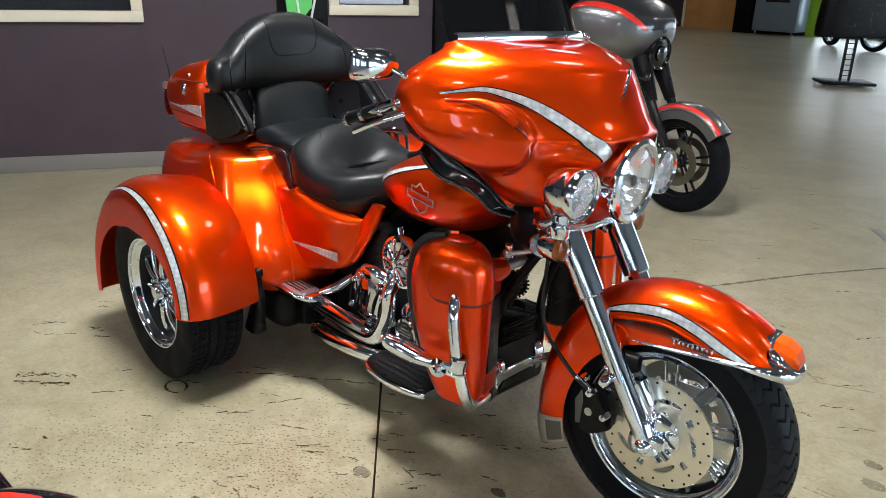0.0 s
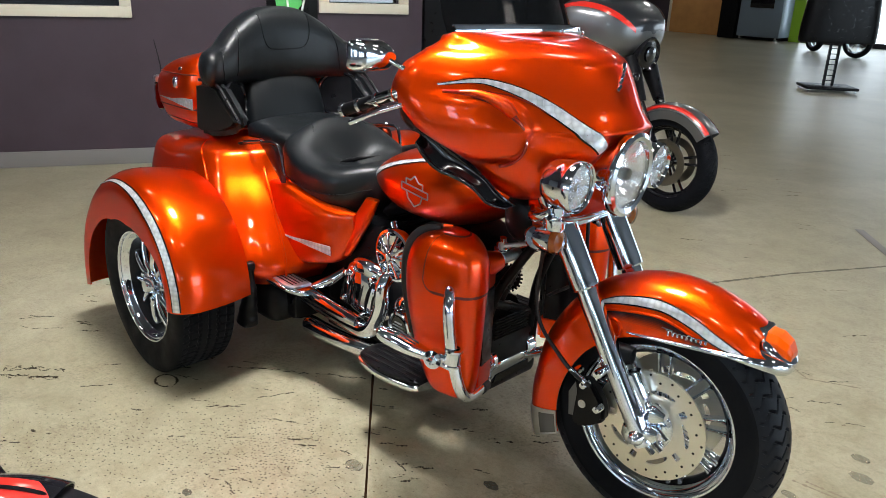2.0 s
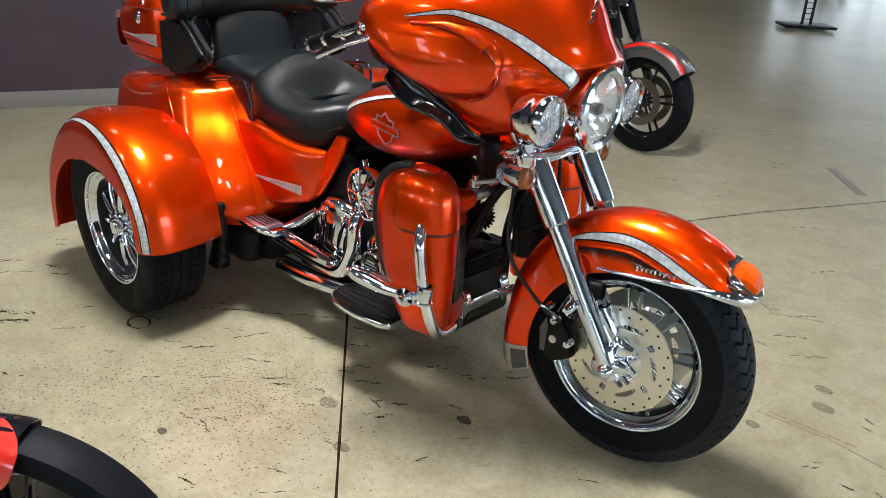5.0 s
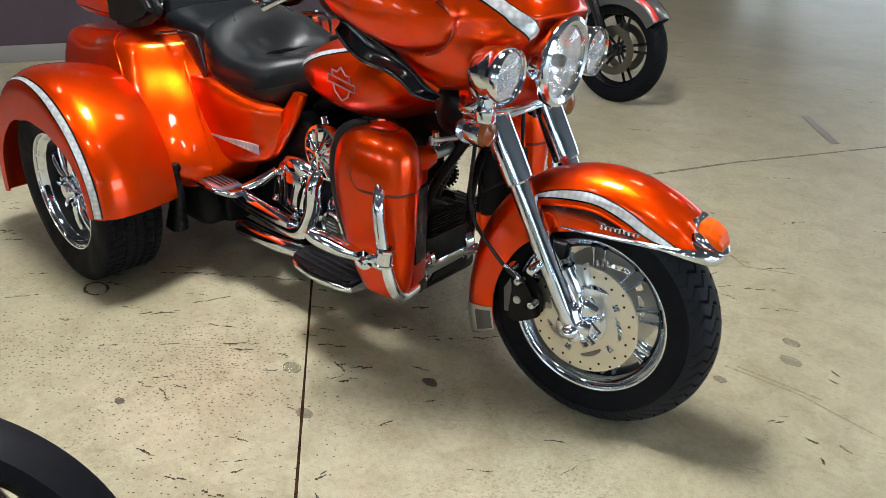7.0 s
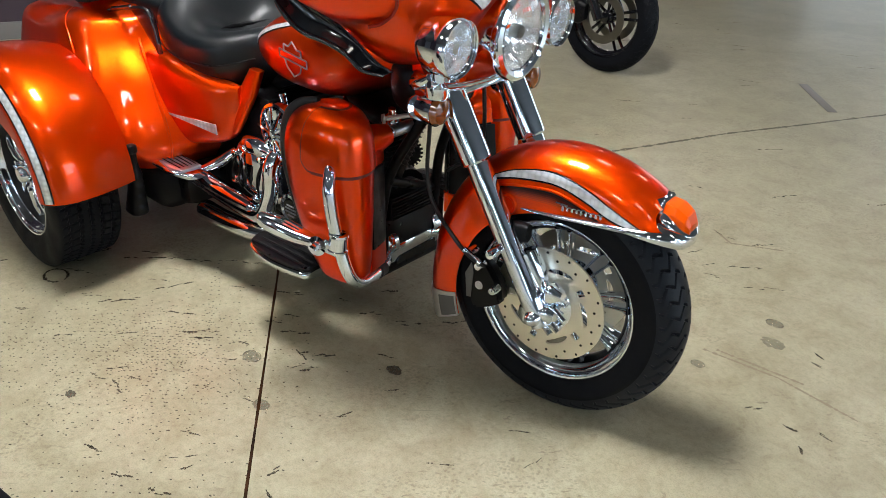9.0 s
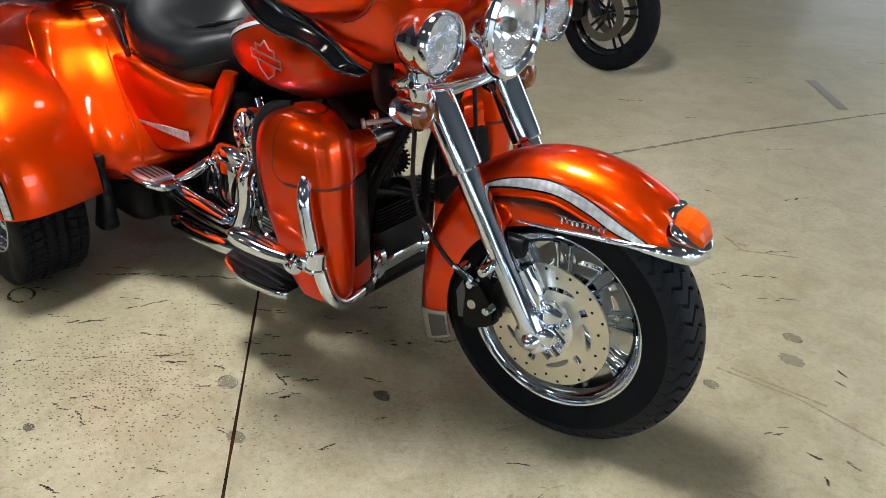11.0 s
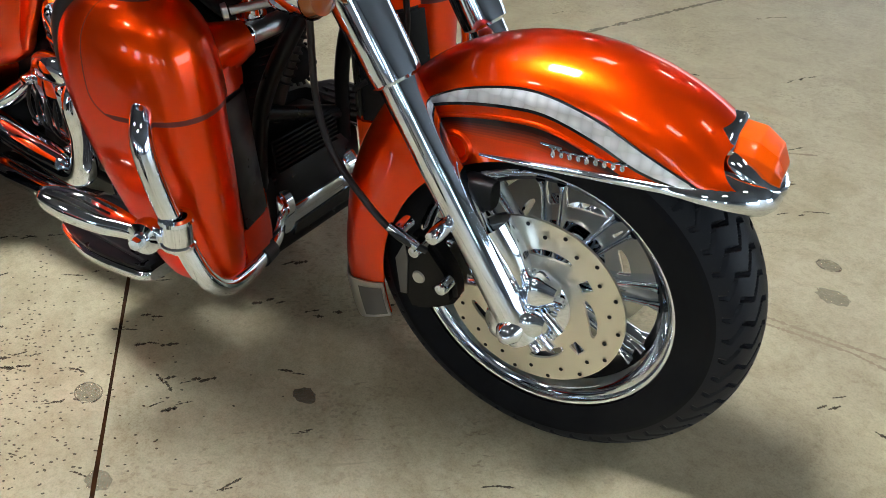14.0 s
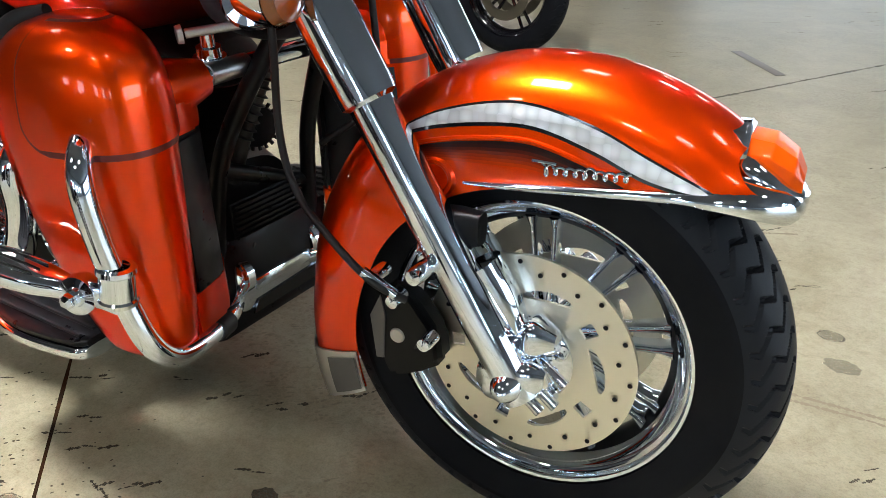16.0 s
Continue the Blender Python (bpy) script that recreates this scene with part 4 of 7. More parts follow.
for sg in (-1, 1):
    part("lamp_bracket", blob([(-0.35, sg * 0.17, 0.82, 0.012, 0.03, 0.05, 2.5), (-0.31, sg * 0.18, 0.815, 0.02, 0.025, 0.035, 2.5), (-0.28, sg * 0.2, 0.79, 0.014, 0.015, 0.02, 2.5)]), chrome, trike, "chrome lamp bracket", STEER)
    part("lamp_mount", lathe([(0.02, 0), (0.026, 0.01), (0.026, 0.03), (0.016, 0.04), (0.016, 0.06)], (-0.27, sg * 0.205, 0.81), (0, 0, 1), 20), chrome, trike, "", STEER)

part("wiring_shroud", blob([(-0.52, 0, 0.8, 0.06, 0.06, 0.06, 3), (-0.47, 0, 0.8, 0.12, 0.08, 0.09, 3), (-0.4, 0, 0.8, 0.13, 0.07, 0.1, 3), (-0.36, 0, 0.8, 0.09, 0.05, 0.08, 3)]), plastic, trike, "black wiring shroud behind the lamps", STEER)
for sg in (-1, 1):
    hb = part("horn_bracket", lathe([(0, 0.022), (0.012, 0.021), (0.016, 0.012), (0.03, 0.01), (0.034, 0.002), (0.034, -0.02), (0.022, -0.03)], (-0.335, sg * 0.175, 0.772), (0.5, sg * 0.8, 0.2), 28), chrome, trike, "round chrome steering cover", STEER)
    part("bracket_nut", lathe([(0, 0.034), (0.008, 0.033), (0.009, 0.02)], (-0.335, sg * 0.175, 0.772), (0.5, sg * 0.8, 0.2), 6), chrome, hb, "", STEER)
    part("lever_arm", tube([(-0.37, sg * 0.15, 0.84), (-0.345, sg * 0.19, 0.83), (-0.31, sg * 0.215, 0.842), (-0.28, sg * 0.22, 0.86)], [0.01, 0.014, 0.013, 0.01], 12), chrome, hb, "", STEER)

# -- handlebar and mirrors
for sg in (-1, 1):
    g = part("handlebar", tube([(-0.6, sg * 0.12, 1.15), (-0.58, sg * 0.3, 1.15), (-0.62, sg * 0.4, 1.12), (-0.81, sg * 0.42, 1.05)], 0.0125, 14), chrome, trike, "chrome handlebar", STEER)
    ga, gb = Vector((-0.64, sg * 0.405, 1.112)), Vector((-0.812, sg * 0.42, 1.05))
    part("grip", tube([ga, gb], 0.016, 18), plastic, g, "black rubber grip with chrome rings", STEER)
    part("lever", tube([(-0.59, sg * 0.432, 1.094), (-0.67, sg * 0.45, 1.064), (-0.748, sg * 0.452, 1.03)], [0.006, 0.0065, 0.0075], 10), chrome, g, "", STEER)
    for f in (0.03, 0.33, 0.66, 0.97):
        part("grip_ring", lathe([(0.015, -0.006), (0.0185, -0.005), (0.0185, 0.005), (0.015, 0.006)], ga.lerp(gb, f), gb - ga, 20), chrome, g, "", STEER)
    m_ = part("mirror", blob([(-0.745, sg * 0.468, 1.2, 0.057, 0.036, 0.038, 4.6), (-0.735, sg * 0.468, 1.2, 0.068, 0.045, 0.045, 4.6), (-0.71, sg * 0.468, 1.2, 0.067, 0.043, 0.044, 4.2), (-0.68, sg * 0.463, 1.2, 0.056, 0.034, 0.036, 3.4), (-0.66, sg * 0.445, 1.2, 0.03, 0.015, 0.016, 2)]), chrome, trike, "chrome mirror", STEER @ Matrix.Translation((-0.618, sg * 0.418, 1.187)) @ Matrix.Scale(0.86, 4) @ Matrix.Translation((0.63, -sg * 0.43, -1.185)))
    part("mirror_glass", blob([(-0.7465, sg * 0.468, 1.2, 0.053, 0.032, 0.033, 3), (-0.748, sg * 0.468, 1.2, 0.05, 0.03, 0.031, 3)]), chrome, m_, "", STEER @ Matrix.Translation((-0.618, sg * 0.418, 1.187)) @ Matrix.Scale(0.86, 4) @ Matrix.Translation((0.63, -sg * 0.43, -1.185)))
    part("mirror_stem", tube([(-0.67, sg * 0.44, 1.195), (-0.63, sg * 0.41, 1.17), (-0.6, sg * 0.36, 1.145)], 0.007, 10), chrome, m_, "", STEER @ Matrix.Translation((-0.618, sg * 0.418, 1.187)) @ Matrix.Scale(0.86, 4) @ Matrix.Translation((0.63, -sg * 0.43, -1.185)))

# -- tank
tank = part("fuel_tank", blob([(-1.08, 0, 0.775, 0.06, 0.03, 0.02, 2), (-1.05, 0, 0.775, 0.13, 0.06, 0.045, 2.4), (-0.91, 0, 0.795, 0.195, 0.1, 0.115, 2.5), (-0.72, 0, 0.81, 0.212, 0.12, 0.13, 2.5), (-0.58, 0, 0.83, 0.2, 0.115, 0.1, 2.5), (-0.46, 0, 0.86, 0.15, 0.08, 0.06, 2.3), (-0.4, 0, 0.87, 0.07, 0.04, 0.03, 2)]), orange, trike, "orange metallic fuel tank")
part("tank_console", blob([(-1.06, 0, 0.85, 0.02, 0.012, 0.02, 2.2), (-1.0, 0, 0.86, 0.045, 0.018, 0.03, 2.6), (-0.8, 0, 0.915, 0.055, 0.016, 0.04, 2.8), (-0.55, 0, 0.945, 0.05, 0.014, 0.04, 2.8), (-0.48, 0, 0.94, 0.02, 0.008, 0.03, 2.4)]), plastic, tank, "black tank console")
tank_skin = BVHTree.FromPolygons([v.co for v in tank.data.vertices], [p.vertices for p in tank.data.polygons])


def on_tank(sg, mids, half, lift):
    """A band that lies on the tank along a line."""
    rows = []
    for x, y, z in cr(mids, 30):
        row = []
        for q in (-1, -0.5, 0, 0.5, 1):
            at, nrm, _, _ = tank_skin.find_nearest(Vector((x + 0.2 * half * q, sg * (y - 0.4 * half * q), z + 0.9 * half * q)))
            row.append(at + nrm * lift)
        rows.append(row)
    return grid_mesh(rows)


TANK_LINE = [(-1.05, 0.13, 0.785), (-0.98, 0.165, 0.828), (-0.88, 0.178, 0.868), (-0.8, 0.175, 0.895), (-0.7, 0.165, 0.915), (-0.6, 0.14, 0.925)]
for sg in (-1, 1):
    part("stripe_edge", on_tank(sg, TANK_LINE, 0.014, 0.0012), gloss_black, tank)
    part("tank_stripe", on_tank(sg, TANK_LINE, 0.0105, 0.0022), silver, tank, "engine-turned silver stripe")
    ey = sg * 0.2145
    shield_top = [(-0.806, 0.82), (-0.806, 0.837), (-0.786, 0.834), (-0.768, 0.849), (-0.75, 0.83), (-0.733, 0.829), (-0.733, 0.81)]
    shield_low = [(-0.804, 0.799), (-0.797, 0.778), (-0.768, 0.756), (-0.742, 0.77), (-0.735, 0.788)]
    ribbon = [(-0.826, 0.822), (-0.711, 0.808), (-0.711, 0.788), (-0.826, 0.802), (-0.826, 0.822)]
    part("tank_badge", joined(*[bar((a[0], ey, a[1]), (b[0], ey, b[1]), 0.0022, 6) for path in (shield_top, shield_low, ribbon) for a, b in zip(path, path[1:])]), alu, tank, "silver outline badge")

# -- seat


def dented(bm, spots):
    """Presses soft hollows into the upper side."""
    for v in bm.verts:
        for cx, cy, sx, sy, depth, z0 in spots:
            if v.co.z > z0:
                v.co.z -= depth * math.exp(-(((v.co.x - cx) / sx) ** 2) - ((v.co.y - cy) / sy) ** 2)
    return bm


seat = part("seat", dented(blob([(-1.54, 0, 0.78, 0.12, 0.03, 0.06, 2.5), (-1.5, 0, 0.775, 0.2, 0.085, 0.1, 2.6), (-1.41, 0, 0.755, 0.235, 0.1, 0.15, 2.7), (-1.29, 0, 0.735, 0.235, 0.09, 0.155, 2.7), (-1.17, 0, 0.735, 0.205, 0.075, 0.145, 2.6), (-1.1, 0, 0.755, 0.125, 0.055, 0.11, 2.4), (-1.05, 0, 0.775, 0.065, 0.045, 0.05, 2.2), (-1.02, 0, 0.785, 0.025, 0.03, 0.02, 2)], n=64, m=64), [(-1.28, 0, 0.1, 0.145, 0.085, 0.7), (-1.45, 0, 0.06, 0.17, -0.04, 0.75), (-1.35, 0, 0.035, 0.1, 0.03, 0.7)]), vinyl, trike, "black vinyl two-up seat")
seat_skin = BVHTree.FromPolygons([v.co for v in seat.data.vertices], [p.vertices for p in seat.data.polygons])
slot = [seat_skin.ray_cast(Vector((-1.345 + 0.045 * q * q, 0.095 * q, 1.2)), Vector((0, 0, -1)))[0] for q in np.linspace(-1, 1, 9)]
part("seat_slot", tube(slot, [0.001, 0.004, 0.007, 0.0085, 0.009, 0.0085, 0.007, 0.004, 0.001], 12), plastic, seat, "black slot under the lumbar pad")
for sg in (-1, 1):
    part("seam", tube([seat_skin.ray_cast(Vector((-1.48 + 0.02 * q, sg * (0.085 + 0.012 * q), 1.2)), Vector((0, 0, -1)))[0] for q in (0, 1, 2, 3)], 0.0022, 6), plastic, seat)
part("passenger_seat", blob([(-1.8, 0, 0.815, 0.15, 0.03, 0.06, 3), (-1.76, 0, 0.815, 0.19, 0.05, 0.08, 3), (-1.62, 0, 0.815, 0.205, 0.055, 0.1, 3), (-1.5, 0, 0.81, 0.19, 0.05, 0.1, 3), (-1.45, 0, 0.8, 0.15, 0.02, 0.06, 2.5)]), vinyl, seat)
part("passenger_back", blob([(0.8, -1.77, 0, 0.05, 0.17, 0.17, 3), (0.86, -1.79, 0, 0.06, 0.175, 0.175, 3.2), (0.96, -1.815, 0, 0.055, 0.165, 0.165, 3.2), (1.03, -1.83, 0, 0.035, 0.14, 0.14, 3)], "z"), vinyl, seat)
BACK = [(-0.372, -1.74, 1.06, 0.006, 0.006, 0.006, 2), (-0.366, -1.742, 1.06, 0.034, 0.034, 0.034, 2.2), (-0.345, -1.75, 1.06, 0.06, 0.06, 0.06, 2.4), (-0.28, -1.79, 1.065, 0.075, 0.075, 0.082, 2.6), (-0.2, -1.825, 1.088, 0.08, 0.118, 0.1, 2.7), (-0.1, -1.84, 1.112, 0.08, 0.148, 0.127, 2.8), (0, -1.845, 1.12, 0.08, 0.152, 0.135, 2.8)]
backrest = part("backrest", blob(BACK + [(-s_[0], *s_[1:]) for s_ in BACK[-2::-1]], "y", 44, 60), vinyl, seat, "black vinyl wraparound backrest")
tree_ = BVHTree.FromPolygons([v.co for v in backrest.data.vertices], [p.vertices for p in backrest.data.polygons])


def stitched(line):
    """A seam laid on the front of the backrest, from width and height."""
    hits = [tree_.ray_cast(Vector((-1.4, y, z)), Vector((-1, 0, 0)))[0] for y, z in line]
    return tube([h + Vector((0.0008, 0, 0)) for h in hits if h is not None], 0.0022, 6)


part("seam", stitched(cr([(-0.108, 1.245), (-0.103, 1.17), (-0.085, 1.13), (-0.05, 1.118), (0.05, 1.118), (0.085, 1.13), (0.103, 1.17), (0.108, 1.245)], 40)), plastic, seat)
for sg in (-1, 1):
    part("seam", stitched(cr([(sg * 0.2, 1.2), (sg * 0.222, 1.12), (sg * 0.232, 1.03)], 16)), plastic, seat)
    part("seam", stitched(cr([(sg * 0.285, 1.14), (sg * 0.305, 1.08), (sg * 0.3, 1.02)], 12)), plastic, seat)
    rail = part("grab_rail", tube([(-1.68, sg * 0.29, 0.79), (-1.62, sg * 0.292, 0.806), (-1.5, sg * 0.285, 0.83), (-1.43, sg * 0.275, 0.836), (-1.405, sg * 0.272, 0.81), (-1.39, sg * 0.27, 0.735)], 0.006, 12), gloss_black, seat, "black and chrome passenger grab rail")
    part("seat_side_panel", thicken(grid_mesh([[(xa + (xb - xa) * q, sg * (0.252 + 0.006 * math.sin(q * math.pi)), za + (zb - za) * q) for q in (0, 0.25, 0.5, 0.75, 1)] for xa, za, xb, zb in cr([(-1.58, 0.812, -1.45, 0.832), (-1.545, 0.79, -1.43, 0.82), (-1.51, 0.76, -1.42, 0.78), (-1.475, 0.725, -1.415, 0.74), (-1.44, 0.69, -1.41, 0.695)], 12)]), 0.004), gloss_black, seat, "gloss black side panel below the rail")
    part("rail_cap", tube([(-1.61, sg * 0.294, 0.8125), (-1.5, sg * 0.287, 0.8345)], 0.0065, 10), chrome, rail)
for sg in (-1, 1):
    part("seam", tube([(-1.5, sg * 0.212, 0.72), (-1.4, sg * 0.239, 0.71), (-1.28, sg * 0.239, 0.695), (-1.16, sg * 0.209, 0.7), (-1.06, sg * 0.14, 0.73)], 0.0025, 6), plastic, seat)

# -- luggage case with speaker pods
def sloped(bm):
    """Lets the lid fall towards the rear."""
    for v in bm.verts:
        v.co.z -= 0.2 * max(0.0, -1.9 - v.co.x) * max(0.0, v.co.z - 0.8) / 0.32
    return bm


case = part("luggage_case", sloped(blob([(0.79, -2.08, 0, 0.16, 0.26, 0.26, 4), (0.815, -2.085, 0, 0.2, 0.3, 0.3, 4.5), (0.9, -2.1, 0, 0.215, 0.325, 0.325, 4.5), (1.0, -2.1, 0, 0.215, 0.33, 0.33, 4.5), (1.07, -2.09, 0, 0.2, 0.31, 0.31, 4), (1.11, -2.07, 0, 0.15, 0.25, 0.25, 3.5), (1.12, -2.06, 0, 0.08, 0.14, 0.14, 3)], "z", 64, 48)), orange, trike, "orange metallic rear luggage case")
case_skin = BVHTree.FromPolygons([v.co for v in case.data.vertices], [p.vertices for p in case.data.polygons])
for sg in (-1, 1):
    part("case_stripe", thicken(grid_mesh([[(x, sg * (0.327 + 0.001), 0.905 + h * (x + 2.22) / 0.3) for h in (-0.022, 0.0, 0.022)] for x in np.linspace(-2.21, -1.93, 14)]), 0.003), silver, case, "engine-turned silver stripe")
    part("case_lamp", blob([(-2.305, sg * 0.26, 0.965, 0.03, 0.01, 0.012, 3), (-2.28, sg * 0.3, 0.965, 0.02, 0.014, 0.016, 3), (-2.25, sg * 0.316, 0.965, 0.008, 0.01, 0.012, 3)]), alu, case, "clear side marker lamp")
    part("tail_lamp", blob([(-2.325, sg * 0.25, 0.9, 0.02, 0.05, 0.06, 3), (-2.3, sg * 0.27, 0.9, 0.04, 0.06, 0.07, 3), (-2.27, sg * 0.3, 0.9, 0.02, 0.05, 0.06, 3)]), red_lens, case, "dark red tail lamp")
    latch = part("case_latch", blob([(0.955, -2.045, sg * 0.328, 0.008, 0.008, 0.008, 3), (0.962, -2.045, sg * 0.33, 0.014, 0.011, 0.011, 3.4), (0.985, -2.045, sg * 0.33, 0.016, 0.012, 0.012, 3.4), (1.0, -2.045, sg * 0.326, 0.013, 0.01, 0.01, 3)], "z"), chrome, case, "chrome latch")
    part("case_lock", lathe([(0, 0.008), (0.007, 0.008), (0.01, 0.004), (0.01, -0.012)], (-2.02, sg * 0.318, 1.03), (0, sg, 0.2), 18), chrome, case, "small chrome lock")
    for z0, z1, r_ in ((1.004, 1.014, 0.0028), (0.877, 0.879, 0.0026), (0.826, 0.826, 0.0026)):
        hits = [case_skin.ray_cast(Vector((x, sg * 0.8, z0 + (z1 - z0) * (x + 2.24) / 0.3)), Vector((0, -sg, 0)))[0] for x in np.linspace(-2.24, -1.93, 16)]
        part("case_seam", tube([h for h in hits if h is not None], r_, 8), gap_paint, case, "dark seam")
    pod = part("speaker_pod", plate([(-1.9, 0.81), (-1.84, 0.8), (-1.7, 0.82), (-1.61, 0.85), (-1.565, 0.885), (-1.57, 0.905), (-1.63, 0.955), (-1.7, 1.012), (-1.76, 1.02), (-1.88, 1.01)], "y", sg * 0.34, -sg * 0.06, 0.024, 5), vinyl, case, "black speaker pod with armrest")
    part("pod_edge", tube([(-1.84, sg * 0.335, 1.012), (-1.76, sg * 0.336, 1.014), (-1.7, sg * 0.336, 1.004), (-1.63, sg * 0.336, 0.952), (-1.573, sg * 0.336, 0.903)], 0.006, 10), plastic, pod, "rounded black edge")
    spk = part("speaker", lathe([(0.0, 0.006), (0.05, 0.01), (0.078, 0.012), (0.09, 0.0), (0.09, -0.03)], (-1.76, sg * 0.245, 0.925), (0.78, -sg * 0.6, 0.1), 44), plastic, pod, "round speaker")
    part("speaker_ring", lathe([(0.079, 0.012), (0.083, 0.019), (0.09, 0.021), (0.097, 0.017), (0.099, 0.006), (0.096, -0.02)], (-1.76, sg * 0.245, 0.925), (0.78, -sg * 0.6, 0.1), 44), gloss_black, spk, "gloss black ring")
part("aerial", tube([(-2.24, -0.3, 0.98), (-2.25, -0.3, 1.03), (-2.275, -0.305, 1.12)], [0.004, 0.0025, 0.0015], 8), plastic, case, "black whip aerial")

# -- rear body


def loop_loft(levels, n_around=96, n_up=40, mirror=True):
    """A body through closed plan outlines; each level: height and half an outline from the rear to the front."""
    k = len(levels[0][1])
    flat = cr([[z, *(v for p in pts for v in p)] for z, pts in levels], n_up)
    rows = []
    for row in flat:
        half = [(row[1 + 2 * i], row[2 + 2 * i]) for i in range(k)]
        loop = half + ([(x, -y) for x, y in half[-2:0:-1]] if mirror else [])
        m = len(loop)
        pts = []
        for j in range(n_around):
            u = m * j / n_around
            i, f = int(u) % m, u - int(u)
            p0, p1, p2, p3 = (np.array(loop[(i + q) % m]) for q in (-1, 0, 1, 2))
            c = 0.5 * (2 * p1 + (p2 - p0) * f + (2 * p0 - 5 * p1 + 4 * p2 - p3) * f * f + (3 * p1 - p0 - 3 * p2 + p3) * f**3)
            pts.append((c[0], c[1], row[0]))
        rows.append(pts)
    return rows


BODY = [
    (0.34, [(-2.2, 0), (-2.18, -0.26), (-2.05, -0.4), (-1.7, -0.49), (-1.48, -0.47), (-1.43, -0.4), (-1.37, -0.31), (-1.34, 0)]),
    (0.42, [(-2.27, 0), (-2.25, -0.28), (-2.12, -0.42), (-1.72, -0.5), (-1.46, -0.49), (-1.39, -0.42), (-1.33, -0.32), (-1.3, 0)]),
    (0.58, [(-2.3, 0), (-2.28, -0.29), (-2.15, -0.42), (-1.76, -0.475), (-1.54, -0.46), (-1.475, -0.385), (-1.43, -0.29), (-1.39, 0)]),
    (0.675, [(-2.3, 0), (-2.28, -0.29), (-2.15, -0.4), (-1.8, -0.44), (-1.62, -0.42), (-1.56, -0.345), (-1.52, -0.23), (-1.48, 0)]),
    (0.735, [(-2.28, 0), (-2.26, -0.27), (-2.14, -0.37), (-1.82, -0.405), (-1.66, -0.38), (-1.6, -0.3), (-1.555, -0.2), (-1.52, 0)]),
    (0.76, [(-2.2, 0), (-2.18, -0.22), (-2.08, -0.3), (-1.84, -0.31), (-1.7, -0.28), (-1.63, -0.2), (-1.6, -0.12), (-1.6, 0)]),
]
def raised(bm):
    """Lifts the front of the body towards the seat."""
    for v in bm.verts:
        f = min(1.0, max(0.0, (v.co.x + 1.98) / 0.32))
        v.co.z += 0.05 * f * f * (3 - 2 * f) * min(1.0, max(0.0, (v.co.z - 0.55) / 0.18))
    return bm


body = part("rear_body", raised(grid_mesh(loop_loft(BODY, 120, 44), around=True, caps=True)), orange, trike, "orange metallic rear body with trunk")
for sg in (-1, 1):
    part("body_ridge", tube([(-1.545, sg * 0.25, 0.73), (-1.531, sg * 0.262, 0.716), (-1.486, sg * 0.276, 0.671), (-1.442, sg * 0.286, 0.607), (-1.411, sg * 0.294, 0.559), (-1.373, sg * 0.302, 0.504), (-1.335, sg * 0.312, 0.44), (-1.318, sg * 0.322, 0.385)], [0.002, 0.004, 0.005, 0.005, 0.005, 0.005, 0.004, 0.003], 12), orange, body)
    part("panel_edge", tube([(-1.79, sg * 0.345, 0.797), (-1.752, sg * 0.383, 0.79), (-1.724, sg * 0.4045, 0.777), (-1.676, sg * 0.423, 0.737), (-1.63, sg * 0.438, 0.69)], [0.001, 0.003, 0.003, 0.003, 0.001], 10), orange, body)
part("tail_panel", blob([(-2.34, 0, 0.5, 0.2, 0.06, 0.06, 3), (-2.32, 0, 0.5, 0.25, 0.1, 0.1, 4), (-2.27, 0, 0.5, 0.26, 0.11, 0.11, 4)]), orange, body)

RAX = Vector((-1.69, 0, 0.32))


def rear_fender_point(th, s, lift=0.0):
    """s 0 at the inner edge, to 1 at the wheel arch."""
    d = math.degrees(th)
    ro = float(np.interp(d, [0, 30, 60, 90, 120, 150, 180, 196], [0.355, 0.372, 0.392, 0.408, 0.43, 0.47, 0.535, 0.57])) + lift
    ri = float(np.interp(d, [0, 30, 60, 90, 120, 150, 180, 196], [0.335, 0.285, 0.25, 0.24, 0.262, 0.33, 0.42, 0.46]))
    if s < 0.5:
        f = s / 0.5
        y, r = 0.44 + 0.18 * f, ro - 0.03 * (1 - f) ** 2
    elif s < 0.8:
        t = (s - 0.5) / 0.3 * math.pi / 2
        y, r = 0.62 + (0.1 + lift) * math.sin(t), ro - 0.075 * (1 - math.cos(t))
    else:
        f = (s - 0.8) / 0.2
        y, r = 0.72 + lift, (ro - 0.075) + (min(ri, ro - 0.085) - ro + 0.075) * f
    return (RAX.x + r * math.cos(th), -y, RAX.z + r * math.sin(th))


